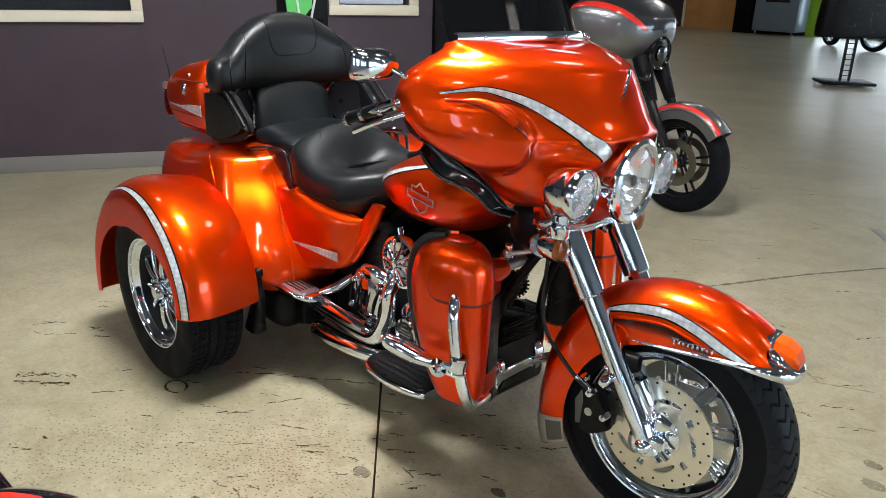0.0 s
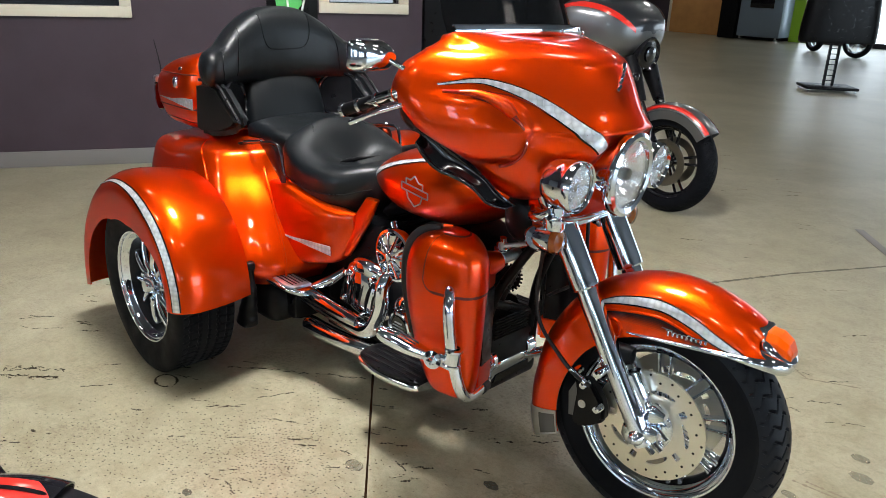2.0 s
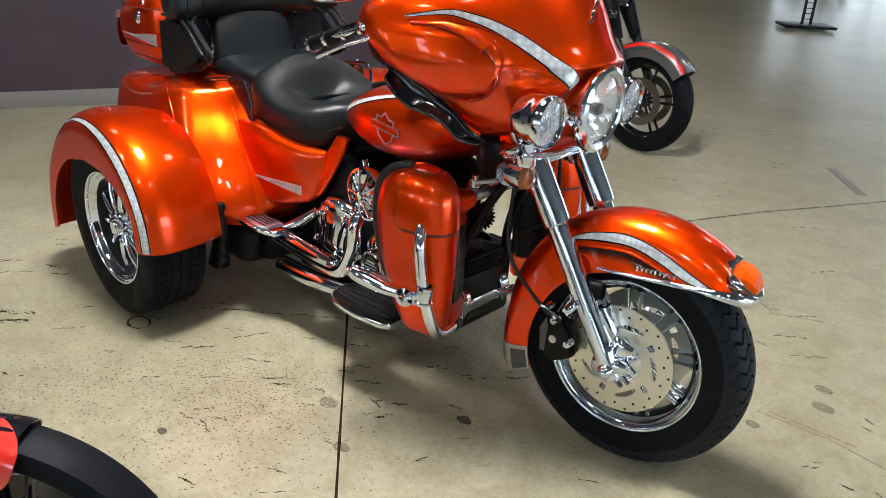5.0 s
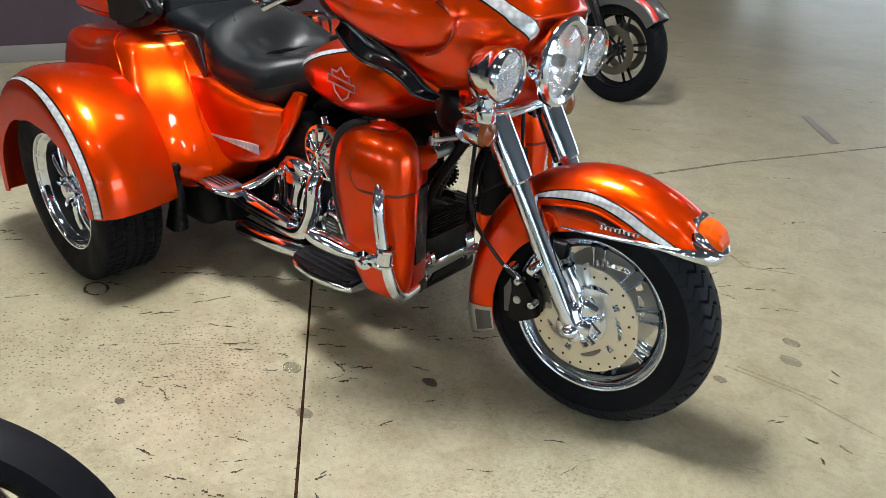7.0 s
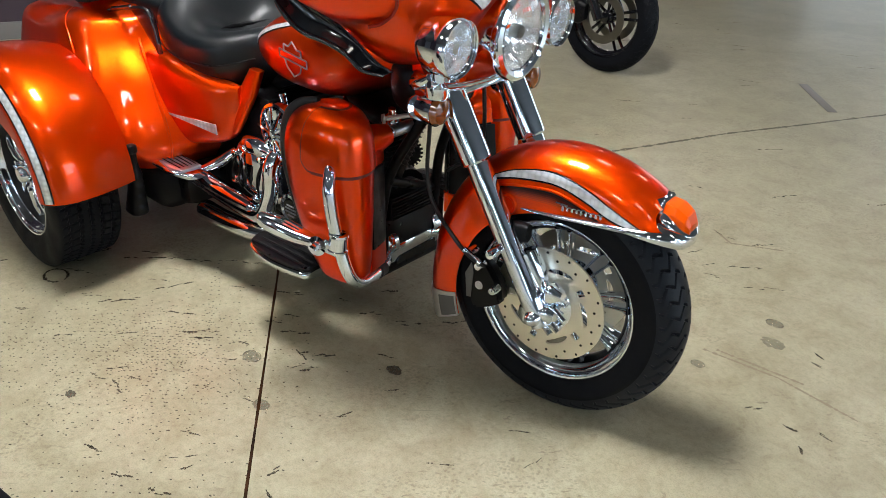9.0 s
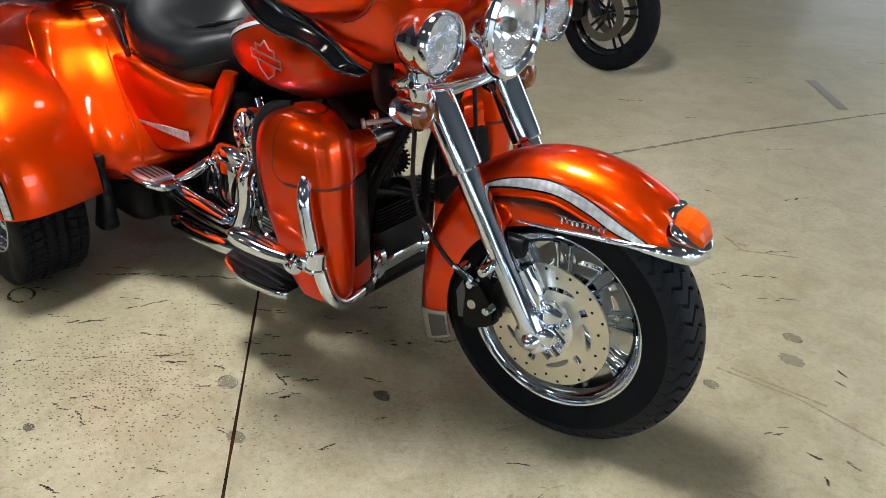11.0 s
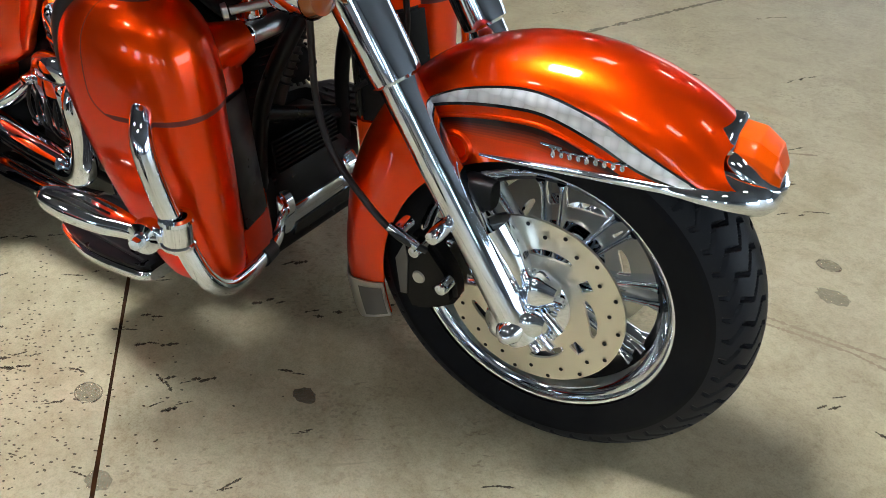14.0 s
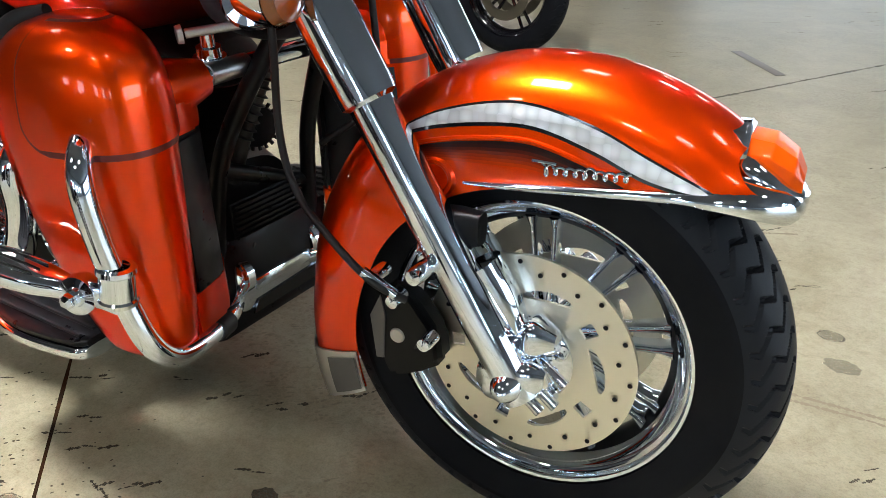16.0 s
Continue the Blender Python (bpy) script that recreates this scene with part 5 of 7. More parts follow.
for sg in (1, -1):
    xf = None if sg == 1 else MIRROR
    rf = part("rear_fender", thicken(grid_mesh([[rear_fender_point(radians(2 + 194 * i / 72), j / 48) for j in range(49)] for i in range(73)]), 0.004), orange, trike, "orange metallic rear fender", xf)
    part("fender_stripe", grid_mesh([[rear_fender_point(radians(3 + 127 * i / 70), 0.672 + (0.005 + 0.058 * q) * min(1, (73 - i) / 40), 0.0022) for q in (0, 0.33, 0.66, 1)] for i in range(71)]), silver, rf, "engine-turned silver stripe with black edge", xf)
    part("stripe_edge", grid_mesh([[rear_fender_point(radians(3 + 129 * i / 70), 0.662 + (0.005 + 0.08 * q) * min(1, (75 - i) / 40), 0.0012) for q in (0, 0.33, 0.66, 1)] for i in range(71)]), gloss_black, rf, "", xf)
    wc = RAX + Vector((0, -0.595, 0))
    rw = part("rear_wheel", rim_lathe(wc, 0.095, 0.208, 0.165), chrome, trike, "chrome spoked rear wheel", xf)
    part("tyre", tread_tyre(wc, 0.32, 0.103, 0.2, 60, "car", n=600, m=60), rubber, rw, "black car-type tyre", xf, 25)
    part("wheel_well", barrel_lathe(wc, 0.095, 0.208, 0.165), well, rw, "dark lining of the wheel well", xf)
    part("hub", lathe([(0, -0.085), (0.022, -0.085), (0.03, -0.075), (0.032, -0.05), (0.05, -0.04), (0.06, 0.0), (0.06, 0.05)], wc, (0, 1, 0), 32), chrome, rw, "", xf)
    for k in range(10):
        t = 2 * math.pi * (k + 0.2) / 10
        u, w = Vector((math.cos(t), 0, math.sin(t))), Vector((-math.sin(t), 0, math.cos(t)))
        rows = []
        for rr, half, dp, yy in ((0.035, 0.012, 0.02, -0.035), (0.08, 0.01, 0.014, -0.05), (0.13, 0.012, 0.014, -0.045), (0.17, 0.017, 0.02, -0.03), (0.185, 0.026, 0.03, -0.02)):
            c = wc + u * rr + Vector((0, yy, 0))
            rows.append([c + w * half * math.cos(p) + Vector((0, dp * math.sin(p), 0)) for p in (2 * math.pi * j / 12 for j in range(12))])
        part("spoke", grid_mesh(rows, around=True, caps=True), chrome, rw, "", xf)
    for k in range(5):
        t = 2 * math.pi * k / 5
        part("wheel_nut", lathe([(0, 0.02), (0.008, 0.018), (0.01, 0)], wc + Vector((0.05 * math.cos(t), -0.055, 0.05 * math.sin(t))), (0, -1, 0), 10), chrome, rw, "", xf)

# -- side covers, leg fairings, guards and boards
LEG = [(-0.64, -0.32), (-0.625, -0.392), (-0.575, -0.425), (-0.505, -0.416), (-0.44, -0.397), (-0.402, -0.37), (-0.392, -0.33), (-0.412, -0.285), (-0.47, -0.25), (-0.57, -0.24)]


def leg_levels():
    out = []
    for z, k, dx in ((0.298, 0.48, 0.012), (0.312, 0.58, 0.012), (0.36, 0.71, 0.01), (0.44, 0.84, 0.005), (0.55, 0.96, 0), (0.64, 1.0, 0), (0.7, 0.95, 0), (0.738, 0.82, -0.004), (0.763, 0.6, -0.01), (0.777, 0.33, -0.015)):
        out.append((z, [(-0.47 + (x + 0.47) * k + dx, -0.33 + (y + 0.33) * k) for x, y in LEG]))
    return out


def leg_patch(z0, z1, u0, u1, lift, thick=0.003, corner=0.0):
    """A panel that lies on the leg fairing between two heights and two places round it, its lower rear corner rounded."""
    rows = []
    cx, cy = -0.49, -0.32
    for row in loop_loft(leg_levels(), 200, 160, False):
        z = row[0][2]
        if z0 <= z <= z1:
            q = max(0.0, 1 - (z - z0) / corner) if corner else 0.0
            a = u0 + corner / 0.075 * (1 - math.sqrt(1 - q * q))
            xs, ys = [p[0] for p in row], [p[1] for p in row]
            line = []
            for u in np.linspace(a * 20, u1 * 20, 90):
                x, y = float(np.interp(u, range(200), xs)), float(np.interp(u, range(200), ys))
                d = math.hypot(x - cx, y - cy)
                line.append((x + (x - cx) / d * lift, y + (y - cy) / d * lift, z))
            rows.append(line)
    return thicken(grid_mesh(rows), thick)


for sg in (1, -1):
    xf = None if sg == 1 else MIRROR
    sc = part("side_cover", blob([(-1.5, -0.24, 0.57, 0.04, 0.12, 0.17, 3.5), (-1.38, -0.235, 0.575, 0.045, 0.12, 0.165, 3.5), (-1.25, -0.215, 0.58, 0.042, 0.085, 0.15, 3.2), (-1.15, -0.19, 0.59, 0.035, 0.06, 0.12, 3), (-1.1, -0.175, 0.615, 0.015, 0.03, 0.05, 2.4)], n=48), orange, trike, "orange metallic side cover", xf)
    part("cover_stripe", thicken(grid_mesh([[(x, -0.283 + (x + 1.4) * 0.17 - 0.002, 0.515 - 0.035 * (x + 1.4) + h * 0.016 * (x + 1.42) / 0.25) for h in (-1, 0, 1)] for x in np.linspace(-1.4, -1.16, 14)]), 0.003), silver, sc, "engine-turned silver stripe", xf)
    part("frame_cover", blob([(0.49, -1.14, -0.19, 0.02, 0.012, 0.012, 2.6), (0.53, -1.125, -0.185, 0.032, 0.015, 0.015, 2.8), (0.62, -1.085, -0.165, 0.04, 0.016, 0.016, 2.8), (0.7, -1.05, -0.145, 0.03, 0.014, 0.014, 2.6)], "z"), orange, trike, "orange frame cover", xf)
    LX = (xf or Matrix()) @ Matrix.Translation((-0.02, 0.045, -0.015))
    lw = part("leg_fairing", grid_mesh(loop_loft(leg_levels(), 120, 60, False), around=True, caps=True), orange, trike, "orange metallic leg fairing with glove box", LX)
    part("glove_box_door", leg_patch(0.622, 0.774, 2.75, 7.6, 0.004, 0.003, 0.035), orange, lw, "glove box door", LX)
    part("door_gap", leg_patch(0.6155, 0.7755, 2.67, 7.68, 0.0014, 0.001, 0.04), gap_paint, lw, "", LX)
    for lo, hi in ((0.312, 0.392), (0.608, 0.665)):
        part("inner_panel", plate([(-0.412, -0.31), (-0.43, -0.235), (-0.475, -0.195), (-0.515, -0.18), (-0.54, -0.2), (-0.54, -0.3)], "z", lo, hi - lo, 0.008), orange, lw, "", LX)
    part("vent_panel", plate([(-0.41, -0.3), (-0.432, -0.232), (-0.475, -0.2), (-0.512, -0.186), (-0.54, -0.2), (-0.54, -0.3)], "z", 0.38, 0.235, 0.006), plastic, lw, "black vent panel", LX)
    part("edge_strip", tube([(-0.4705 - 0.165 * k + dx, -0.33 - 0.05 * k - 0.002, z) for z, k, dx in ((0.43, 0.83, 0.005), (0.5, 0.91, 0), (0.58, 0.985, 0), (0.65, 0.995, 0), (0.705, 0.94, 0), (0.742, 0.81, -0.004), (0.766, 0.6, -0.01), (0.78, 0.33, -0.01))], [0.01, 0.014, 0.017, 0.018, 0.018, 0.017, 0.014, 0.008], 14), cable, lw, "black rubber edge strip", LX)
    part("bar_sleeve", tube([(-0.5, -0.26, 0.64), (-0.485, -0.2, 0.652), (-0.475, -0.15, 0.658)], [0.06, 0.042, 0.026], 20), orange, lw, "", xf)
    eg = part("engine_guard", tube([(-0.5, -0.31, 0.628), (-0.47, -0.345, 0.626), (-0.445, -0.376, 0.59), (-0.436, -0.378, 0.515), (-0.425, -0.37, 0.43), (-0.412, -0.357, 0.355), (-0.42, -0.318, 0.305), (-0.45, -0.245, 0.28), (-0.5, -0.15, 0.262), (-0.585, -0.06, 0.235), (-0.62, 0.0, 0.23)], 0.0165, 18, 80), chrome, trike, "chrome engine guard bar", xf)
    part("guard_grommet", lathe([(0.0165, -0.012), (0.026, -0.008), (0.027, 0.004), (0.022, 0.008), (0.0165, 0.006)], (-0.472, -0.343, 0.627), (0.7, -0.72, 0.02), 28), gap_paint, eg, "dark opening round the bar", xf)
    part("guard_clamp", lathe([(0.017, -0.027), (0.025, -0.026), (0.026, -0.02), (0.0235, -0.017), (0.0235, 0.017), (0.026, 0.02), (0.025, 0.026), (0.017, 0.027)], (-0.427, -0.372, 0.447), (0.1, 0.08, 1), 24), chrome, eg, "", xf)
    part("guard_boot", lathe([(0.017, -0.02), (0.02, -0.018), (0.02, 0.018), (0.017, 0.02)], (-0.472, -0.195, 0.27), (-0.4, 1, -0.15), 20), cable, eg, "", xf)
    PX = LX @ Matrix.Translation((0.0, 0.0, -0.017))
    peg = part("highway_peg", blob([(-0.625, -0.49, 0.497, 0.014, 0.014, 0.014, 2), (-0.61, -0.486, 0.494, 0.024, 0.016, 0.018, 3), (-0.57, -0.475, 0.487, 0.029, 0.018, 0.02, 3), (-0.52, -0.46, 0.476, 0.026, 0.016, 0.018, 3), (-0.48, -0.447, 0.468, 0.017, 0.014, 0.015, 2.6), (-0.455, -0.44, 0.462, 0.013, 0.013, 0.013, 2)]), chrome, trike, "chrome highway foot peg", PX)
    for k in range(3):
        part("peg_groove", tube([(-0.605, -0.499 + 0.012 * k, 0.5095), (-0.57, -0.489 + 0.014 * k, 0.5045), (-0.51, -0.47 + 0.012 * k, 0.4905)], [0.0012, 0.0024, 0.0014], 8), plastic, peg, "", PX)
    part("peg_hinge", lathe([(0, 0.02), (0.012, 0.019), (0.014, 0.014), (0.026, 0.012), (0.028, 0.0), (0.026, -0.012), (0, -0.014)], (-0.455, -0.44, 0.462), (0.35, -0.9, 0.15), 28), chrome, peg, "", PX)
    part("peg_arm", blob([(-0.47, -0.435, 0.462, 0.006, 0.018, 0.018, 3), (-0.455, -0.435, 0.462, 0.011, 0.023, 0.023, 3.5), (-0.43, -0.43, 0.464, 0.011, 0.02, 0.02, 3.5), (-0.4, -0.426, 0.466, 0.012, 0.023, 0.023, 3.5)]), chrome, peg, "", PX)
    part("peg_bolt", lathe([(0, 0.034), (0.009, 0.033), (0.0105, 0.03), (0.0105, 0.018)], (-0.455, -0.44, 0.462), (0.35, -0.9, 0.15), 6), chrome, peg, "", PX)
    fb = part("footboard", blob([(-0.86, -0.31, 0.27, 0.035, 0.008, 0.014, 3.5), (-0.83, -0.315, 0.27, 0.06, 0.01, 0.016, 4), (-0.72, -0.315, 0.273, 0.078, 0.01, 0.016, 4), (-0.6, -0.31, 0.278, 0.07, 0.01, 0.016, 4), (-0.57, -0.305, 0.28, 0.06, 0.01, 0.014, 4)]), chrome, trike, "chrome rider footboard with black rubber pad", xf)
    part("rubber_pad", blob([(-0.855, -0.31, 0.284, 0.03, 0.006, 0.008, 4), (-0.83, -0.315, 0.284, 0.054, 0.007, 0.008, 4), (-0.72, -0.315, 0.287, 0.071, 0.007, 0.008, 4), (-0.6, -0.31, 0.292, 0.063, 0.007, 0.008, 4), (-0.572, -0.305, 0.294, 0.054, 0.006, 0.008, 4)]), plastic, fb, "black ribbed rubber pad", xf)
    for k in range(5):
        part("pad_rib", bar((-0.82, -0.36 + 0.024 * k, 0.293), (-0.59, -0.357 + 0.024 * k, 0.3), 0.0035, 6), cable, fb, "", xf)
    pf = part("passenger_footboard", blob([(-1.42, -0.315, 0.372, 0.025, 0.008, 0.012, 3), (-1.39, -0.325, 0.372, 0.045, 0.01, 0.016, 3), (-1.29, -0.315, 0.362, 0.05, 0.01, 0.016, 3), (-1.225, -0.3, 0.355, 0.04, 0.01, 0.014, 3.4), (-1.21, -0.295, 0.354, 0.03, 0.008, 0.012, 3.4)]), chrome, trike, "chrome passenger footboard with rubber pad", xf)
    part("ribbed_pad", blob([(-1.4, -0.322, 0.384, 0.03, 0.004, 0.006, 3), (-1.29, -0.315, 0.374, 0.042, 0.004, 0.006, 3), (-1.24, -0.303, 0.369, 0.034, 0.004, 0.006, 3.4)]), alu, pf, "ribbed metal pad", xf)
    for k in range(5):
        part("pad_groove", bar((-1.385, -0.352 + 0.015 * k, 0.3905), (-1.25, -0.338 + 0.0135 * k, 0.3785), 0.0018, 6), plastic, pf, "", xf)
    part("board_arm", tube([(-1.23, -0.27, 0.36), (-1.18, -0.23, 0.39), (-1.14, -0.19, 0.43)], [0.012, 0.018, 0.014], 12), chrome, pf, "", xf)

wrinkles = [(0.2 + 0.0125 * k, -1.42 + 0.0025 * k, -0.43 + 0.0005 * k, 0.046 - 0.0021 * k + 0.0015 * (k % 3), 0.03 - 0.001 * k + 0.0015 * (k % 2), 0.03 - 0.001 * k, 2.6) for k in range(13)]
part("parking_brake_boot", blob([(0.18, -1.425, -0.43, 0.006, 0.005, 0.005, 2), (0.186, -1.424, -0.43, 0.026, 0.018, 0.018, 2.1)] + wrinkles + [(0.375, -1.387, -0.423, 0.012, 0.012, 0.012, 2), (0.41, -1.387, -0.423, 0.012, 0.012, 0.012, 2), (0.42, -1.387, -0.423, 0.017, 0.017, 0.017, 2.2), (0.44, -1.387, -0.423, 0.015, 0.015, 0.015, 2.2), (0.444, -1.387, -0.423, 0.005, 0.005, 0.005, 2)], "z", 24, 60), plastic, trike, "black parking brake boot")
# Added rounded block in place of the dark wheel and boot shapes.
part("axle_cover", box(-1.62, -1.35, -0.37, -0.16, 0.17, 0.345, 0.075, 5), engine_black, trike, "black filler block ahead of the axle")

# -- engine and exhaust
engine = part("engine_case", blob([(-1.18, 0, 0.34, 0.1, 0.08, 0.08, 3), (-1.08, 0, 0.34, 0.16, 0.12, 0.12, 3.5), (-0.8, 0, 0.35, 0.18, 0.12, 0.13, 3.5), (-0.62, 0, 0.35, 0.13, 0.1, 0.11, 3)]), engine_black, trike, "black and chrome v-twin engine")
for tilt, cx in ((-22.5, -0.93), (22.5, -0.75)):
    d = Vector((math.sin(radians(tilt)), 0, math.cos(radians(tilt))))
    base = Vector((cx, 0, 0.46))
    for k in range(10):
        part("cooling_fin", lathe([(0.03, -0.004), (0.1, -0.002), (0.104, 0), (0.1, 0.002), (0.03, 0.004)], base + d * (0.02 + 0.019 * k), d, 36), fin_metal, engine)
    part("rocker_cover", blob([(0.0, 0, 0, 0.09, 0.075, 0.075, 3), (0.025, 0, 0, 0.1, 0.085, 0.085, 3), (0.05, 0, 0, 0.06, 0.05, 0.05, 3)], "z"), engine_black, engine, "black rocker cover", Matrix.Translation(base + d * 0.2) @ Matrix.Rotation(radians(tilt), 4, "Y"))
    part("pushrod_tube", tube([base + Vector((0.05, -0.13, -0.08)), base + d * 0.18 + Vector((0, -0.1, 0))], 0.012, 14), chrome, engine)
ac = part("air_cleaner", lathe([(0.0, -0.02), (0.08, -0.02), (0.086, 0.0), (0.084, 0.012), (0.076, 0.014), (0.074, 0.0), (0.05, -0.01), (0, -0.01)], (-0.828, -0.232, 0.588), (0, -1, 0), 48), chrome, engine, "round chrome spoked air cleaner cover")
for k in range(10):
    t = 2 * math.pi * k / 10
    part("cleaner_spoke", tube([(-0.828 + 0.012 * math.cos(t), -0.259, 0.588 + 0.012 * math.sin(t)), (-0.828 + 0.045 * math.cos(t), -0.252, 0.588 + 0.045 * math.sin(t)), (-0.828 + 0.072 * math.cos(t), -0.245, 0.588 + 0.072 * math.sin(t))], [0.007, 0.004, 0.006], 8), chrome, ac)
part("cleaner_hub", lathe([(0, 0.02), (0.012, 0.018), (0.018, 0.01), (0.02, 0)], (-0.828, -0.252, 0.588), (0, -1, 0), 24), chrome, ac)
part("cam_cover", blob([(-0.16, -0.78, 0.36, 0.1, 0.09, 0.09, 2.6), (-0.2, -0.78, 0.36, 0.095, 0.085, 0.085, 2.6), (-0.215, -0.78, 0.36, 0.07, 0.06, 0.06, 2.6)], "y"), chrome, engine, "chrome cam cover")
part("timer_cover", lathe([(0, 0.02), (0.034, 0.02), (0.036, 0.012), (0.046, 0.014), (0.05, 0.006), (0.05, -0.03)], (-0.785, -0.235, 0.362), (0, -1, 0), 36), gloss_black, engine, "round black and chrome timer cover")
part("timer_ring", lathe([(0.038, 0.016), (0.043, 0.022), (0.05, 0.02), (0.053, 0.012), (0.053, -0.02)], (-0.785, -0.235, 0.362), (0, -1, 0), 36), chrome, engine)
part("timer_crest", joined(*[bar((-0.785 - w_, -0.2565, 0.362 + h_), (-0.785 + w_, -0.2565, 0.362 + h_), 0.0022, 8) for w_, h_ in ((0.016, 0.016), (0.024, 0.006), (0.024, -0.005), (0.014, -0.016))]), alu, engine, "grey raised bars on the cover")
for k in range(7):
    part("cam_fin", box(-0.83 + 0.0135 * k, -0.8235 + 0.0135 * k, -0.258, -0.2, 0.255, 0.312, 0.002), chrome, engine)
part("upper_case", blob([(-1.07, -0.2, 0.475, 0.012, 0.02, 0.02, 2.4), (-1.04, -0.205, 0.487, 0.03, 0.028, 0.03, 2.6), (-0.98, -0.205, 0.492, 0.034, 0.03, 0.032, 2.6), (-0.93, -0.2, 0.482, 0.026, 0.026, 0.026, 2.5), (-0.905, -0.195, 0.47, 0.01, 0.014, 0.014, 2.4)]), chrome, engine, "chrome upper case cover")
for bx, bz in ((-1.075, 0.455), (-0.94, 0.47), (-0.915, 0.43), (-0.915, 0.36), (-1.09, 0.36), (-1.0, 0.318)):
    part("case_bolt", lathe([(0, 0.014), (0.009, 0.013), (0.011, 0.009), (0.011, -0.02)], (bx, -0.235, bz), (0.1, -1, 0.1), 14), chrome, engine)
cover = part("case_cover", blob([(-1.11, -0.195, 0.4, 0.012, 0.06, 0.06, 2.4), (-1.08, -0.2, 0.4, 0.034, 0.085, 0.085, 2.5), (-1.0, -0.205, 0.4, 0.042, 0.095, 0.09, 2.5), (-0.93, -0.2, 0.395, 0.034, 0.085, 0.08, 2.5), (-0.9, -0.19, 0.39, 0.012, 0.06, 0.06, 2.4)]), chrome, engine, "chrome transmission cover with dark ribs")
for k in range(6):
    xx = -1.085 + 0.032 * k
    part("cover_rib", tube([(xx + 0.02, -0.215, 0.475), (xx + 0.012, -0.24, 0.44), (xx, -0.2475, 0.4), (xx - 0.012, -0.24, 0.355), (xx - 0.016, -0.22, 0.325)], [0.002, 0.0035, 0.004, 0.0035, 0.002], 8), engine_black, cover)
part("exhaust_header", tube([(-0.84, -0.12, 0.51), (-0.85, -0.22, 0.515), (-0.858, -0.258, 0.48), (-0.864, -0.262, 0.41), (-0.885, -0.265, 0.35), (-0.925, -0.265, 0.305), (-1.0, -0.26, 0.292), (-1.2, -0.255, 0.3), (-1.5, -0.25, 0.315)], [0.02, 0.022, 0.024, 0.024, 0.026, 0.028, 0.03, 0.032, 0.034], 22, 90), chrome, trike, "chrome exhaust header with heat shield")
part("heat_shield", tube([(-0.97, -0.268, 0.315), (-1.1, -0.268, 0.318), (-1.4, -0.262, 0.33)], [0.022, 0.026, 0.028], 18), chrome, trike, "chrome exhaust heat shield")
part("muffler", tube([(-0.9, -0.25, 0.235), (-0.98, -0.268, 0.225), (-1.12, -0.275, 0.215), (-1.235, -0.278, 0.215), (-1.245, -0.278, 0.215)], [0.022, 0.028, 0.031, 0.033, 0.026], 22), chrome, trike, "chrome slash-cut lower exhaust")
part("muffler_bore", lathe([(0.024, 0.0), (0.022, -0.03), (0, -0.03)], (-1.2465, -0.278, 0.215), (-1, 0, 0), 24), plastic, trike)
# The boxes below the seat are added black filler for the deep shade there.
part("frame", joined(tube([(-0.36, 0, 0.82), (-0.4, 0, 0.7)], 0.03), *[tube([(-0.39, q * 0.02, 0.76), (-0.45, q * 0.065, 0.66), (-0.53, q * 0.1, 0.5), (-0.565, q * 0.115, 0.3), (-0.6, q * 0.12, 0.19)], 0.0145, 16) for q in (-1, 1)], box(-0.62, -0.545, -0.15, 0.15, 0.17, 0.36, 0.02), bar((-0.53, -0.1, 0.49), (-0.555, 0.1, 0.4), 0.014), tube([(-0.56, 0.12, 0.2), (-0.7, 0.12, 0.17), (-1.3, 0.14, 0.17)], 0.018), tube([(-0.56, -0.12, 0.2), (-0.7, -0.12, 0.17), (-1.3, -0.14, 0.17)], 0.018), box(-1.4, -1.0, -0.15, 0.15, 0.18, 0.62, 0.02), box(-1.75, -1.3, -0.3, 0.3, 0.2, 0.34, 0.03), tube([(-1.69, -0.55, 0.32), (-1.69, 0.55, 0.32)], 0.04)), plastic, trike, "black steel frame and axle with added filler blocks")
part("upper_guard_bar", tube([(-0.478, -0.19, 0.658), (-0.48, 0.19, 0.658)], 0.015, 16), chrome, trike, "chrome upper guard cross bar")
part("bar_wrap", tube([(-0.478, -0.14, 0.658), (-0.48, -0.065, 0.658)], 0.0165, 16), alu, trike, "grey tape wrap")
part("oil_cooler", box(-0.62, -0.53, -0.095, 0.07, 0.355, 0.43, 0.012), engine_black, trike, "black oil cooler")
hose = part("ribbed_hose", tube([(-0.5, 0.0, 0.65), (-0.512, -0.02, 0.6), (-0.53, -0.045, 0.53), (-0.56, -0.055, 0.45)], 0.013, 12), cable, trike, "black ribbed hose")
for k in range(9):
    f = k / 8
    part("hose_rib", lathe([(0.012, -0.003), (0.0175, 0), (0.012, 0.003)], (-0.502 - 0.028 * f, -0.005 - 0.04 * f, 0.635 - 0.105 * f), (0.25, 0.35, 0.9), 16), cable, hose)
pulley = part("toothed_pulley", lathe([(0.0, -0.006), (0.037, -0.006), (0.04, -0.004), (0.04, 0.004), (0.037, 0.006), (0, 0.006)], (-0.6, 0.04, 0.515), (0.55, -0.75, 0.1), 40), engine_black, trike, "black toothed pulley")
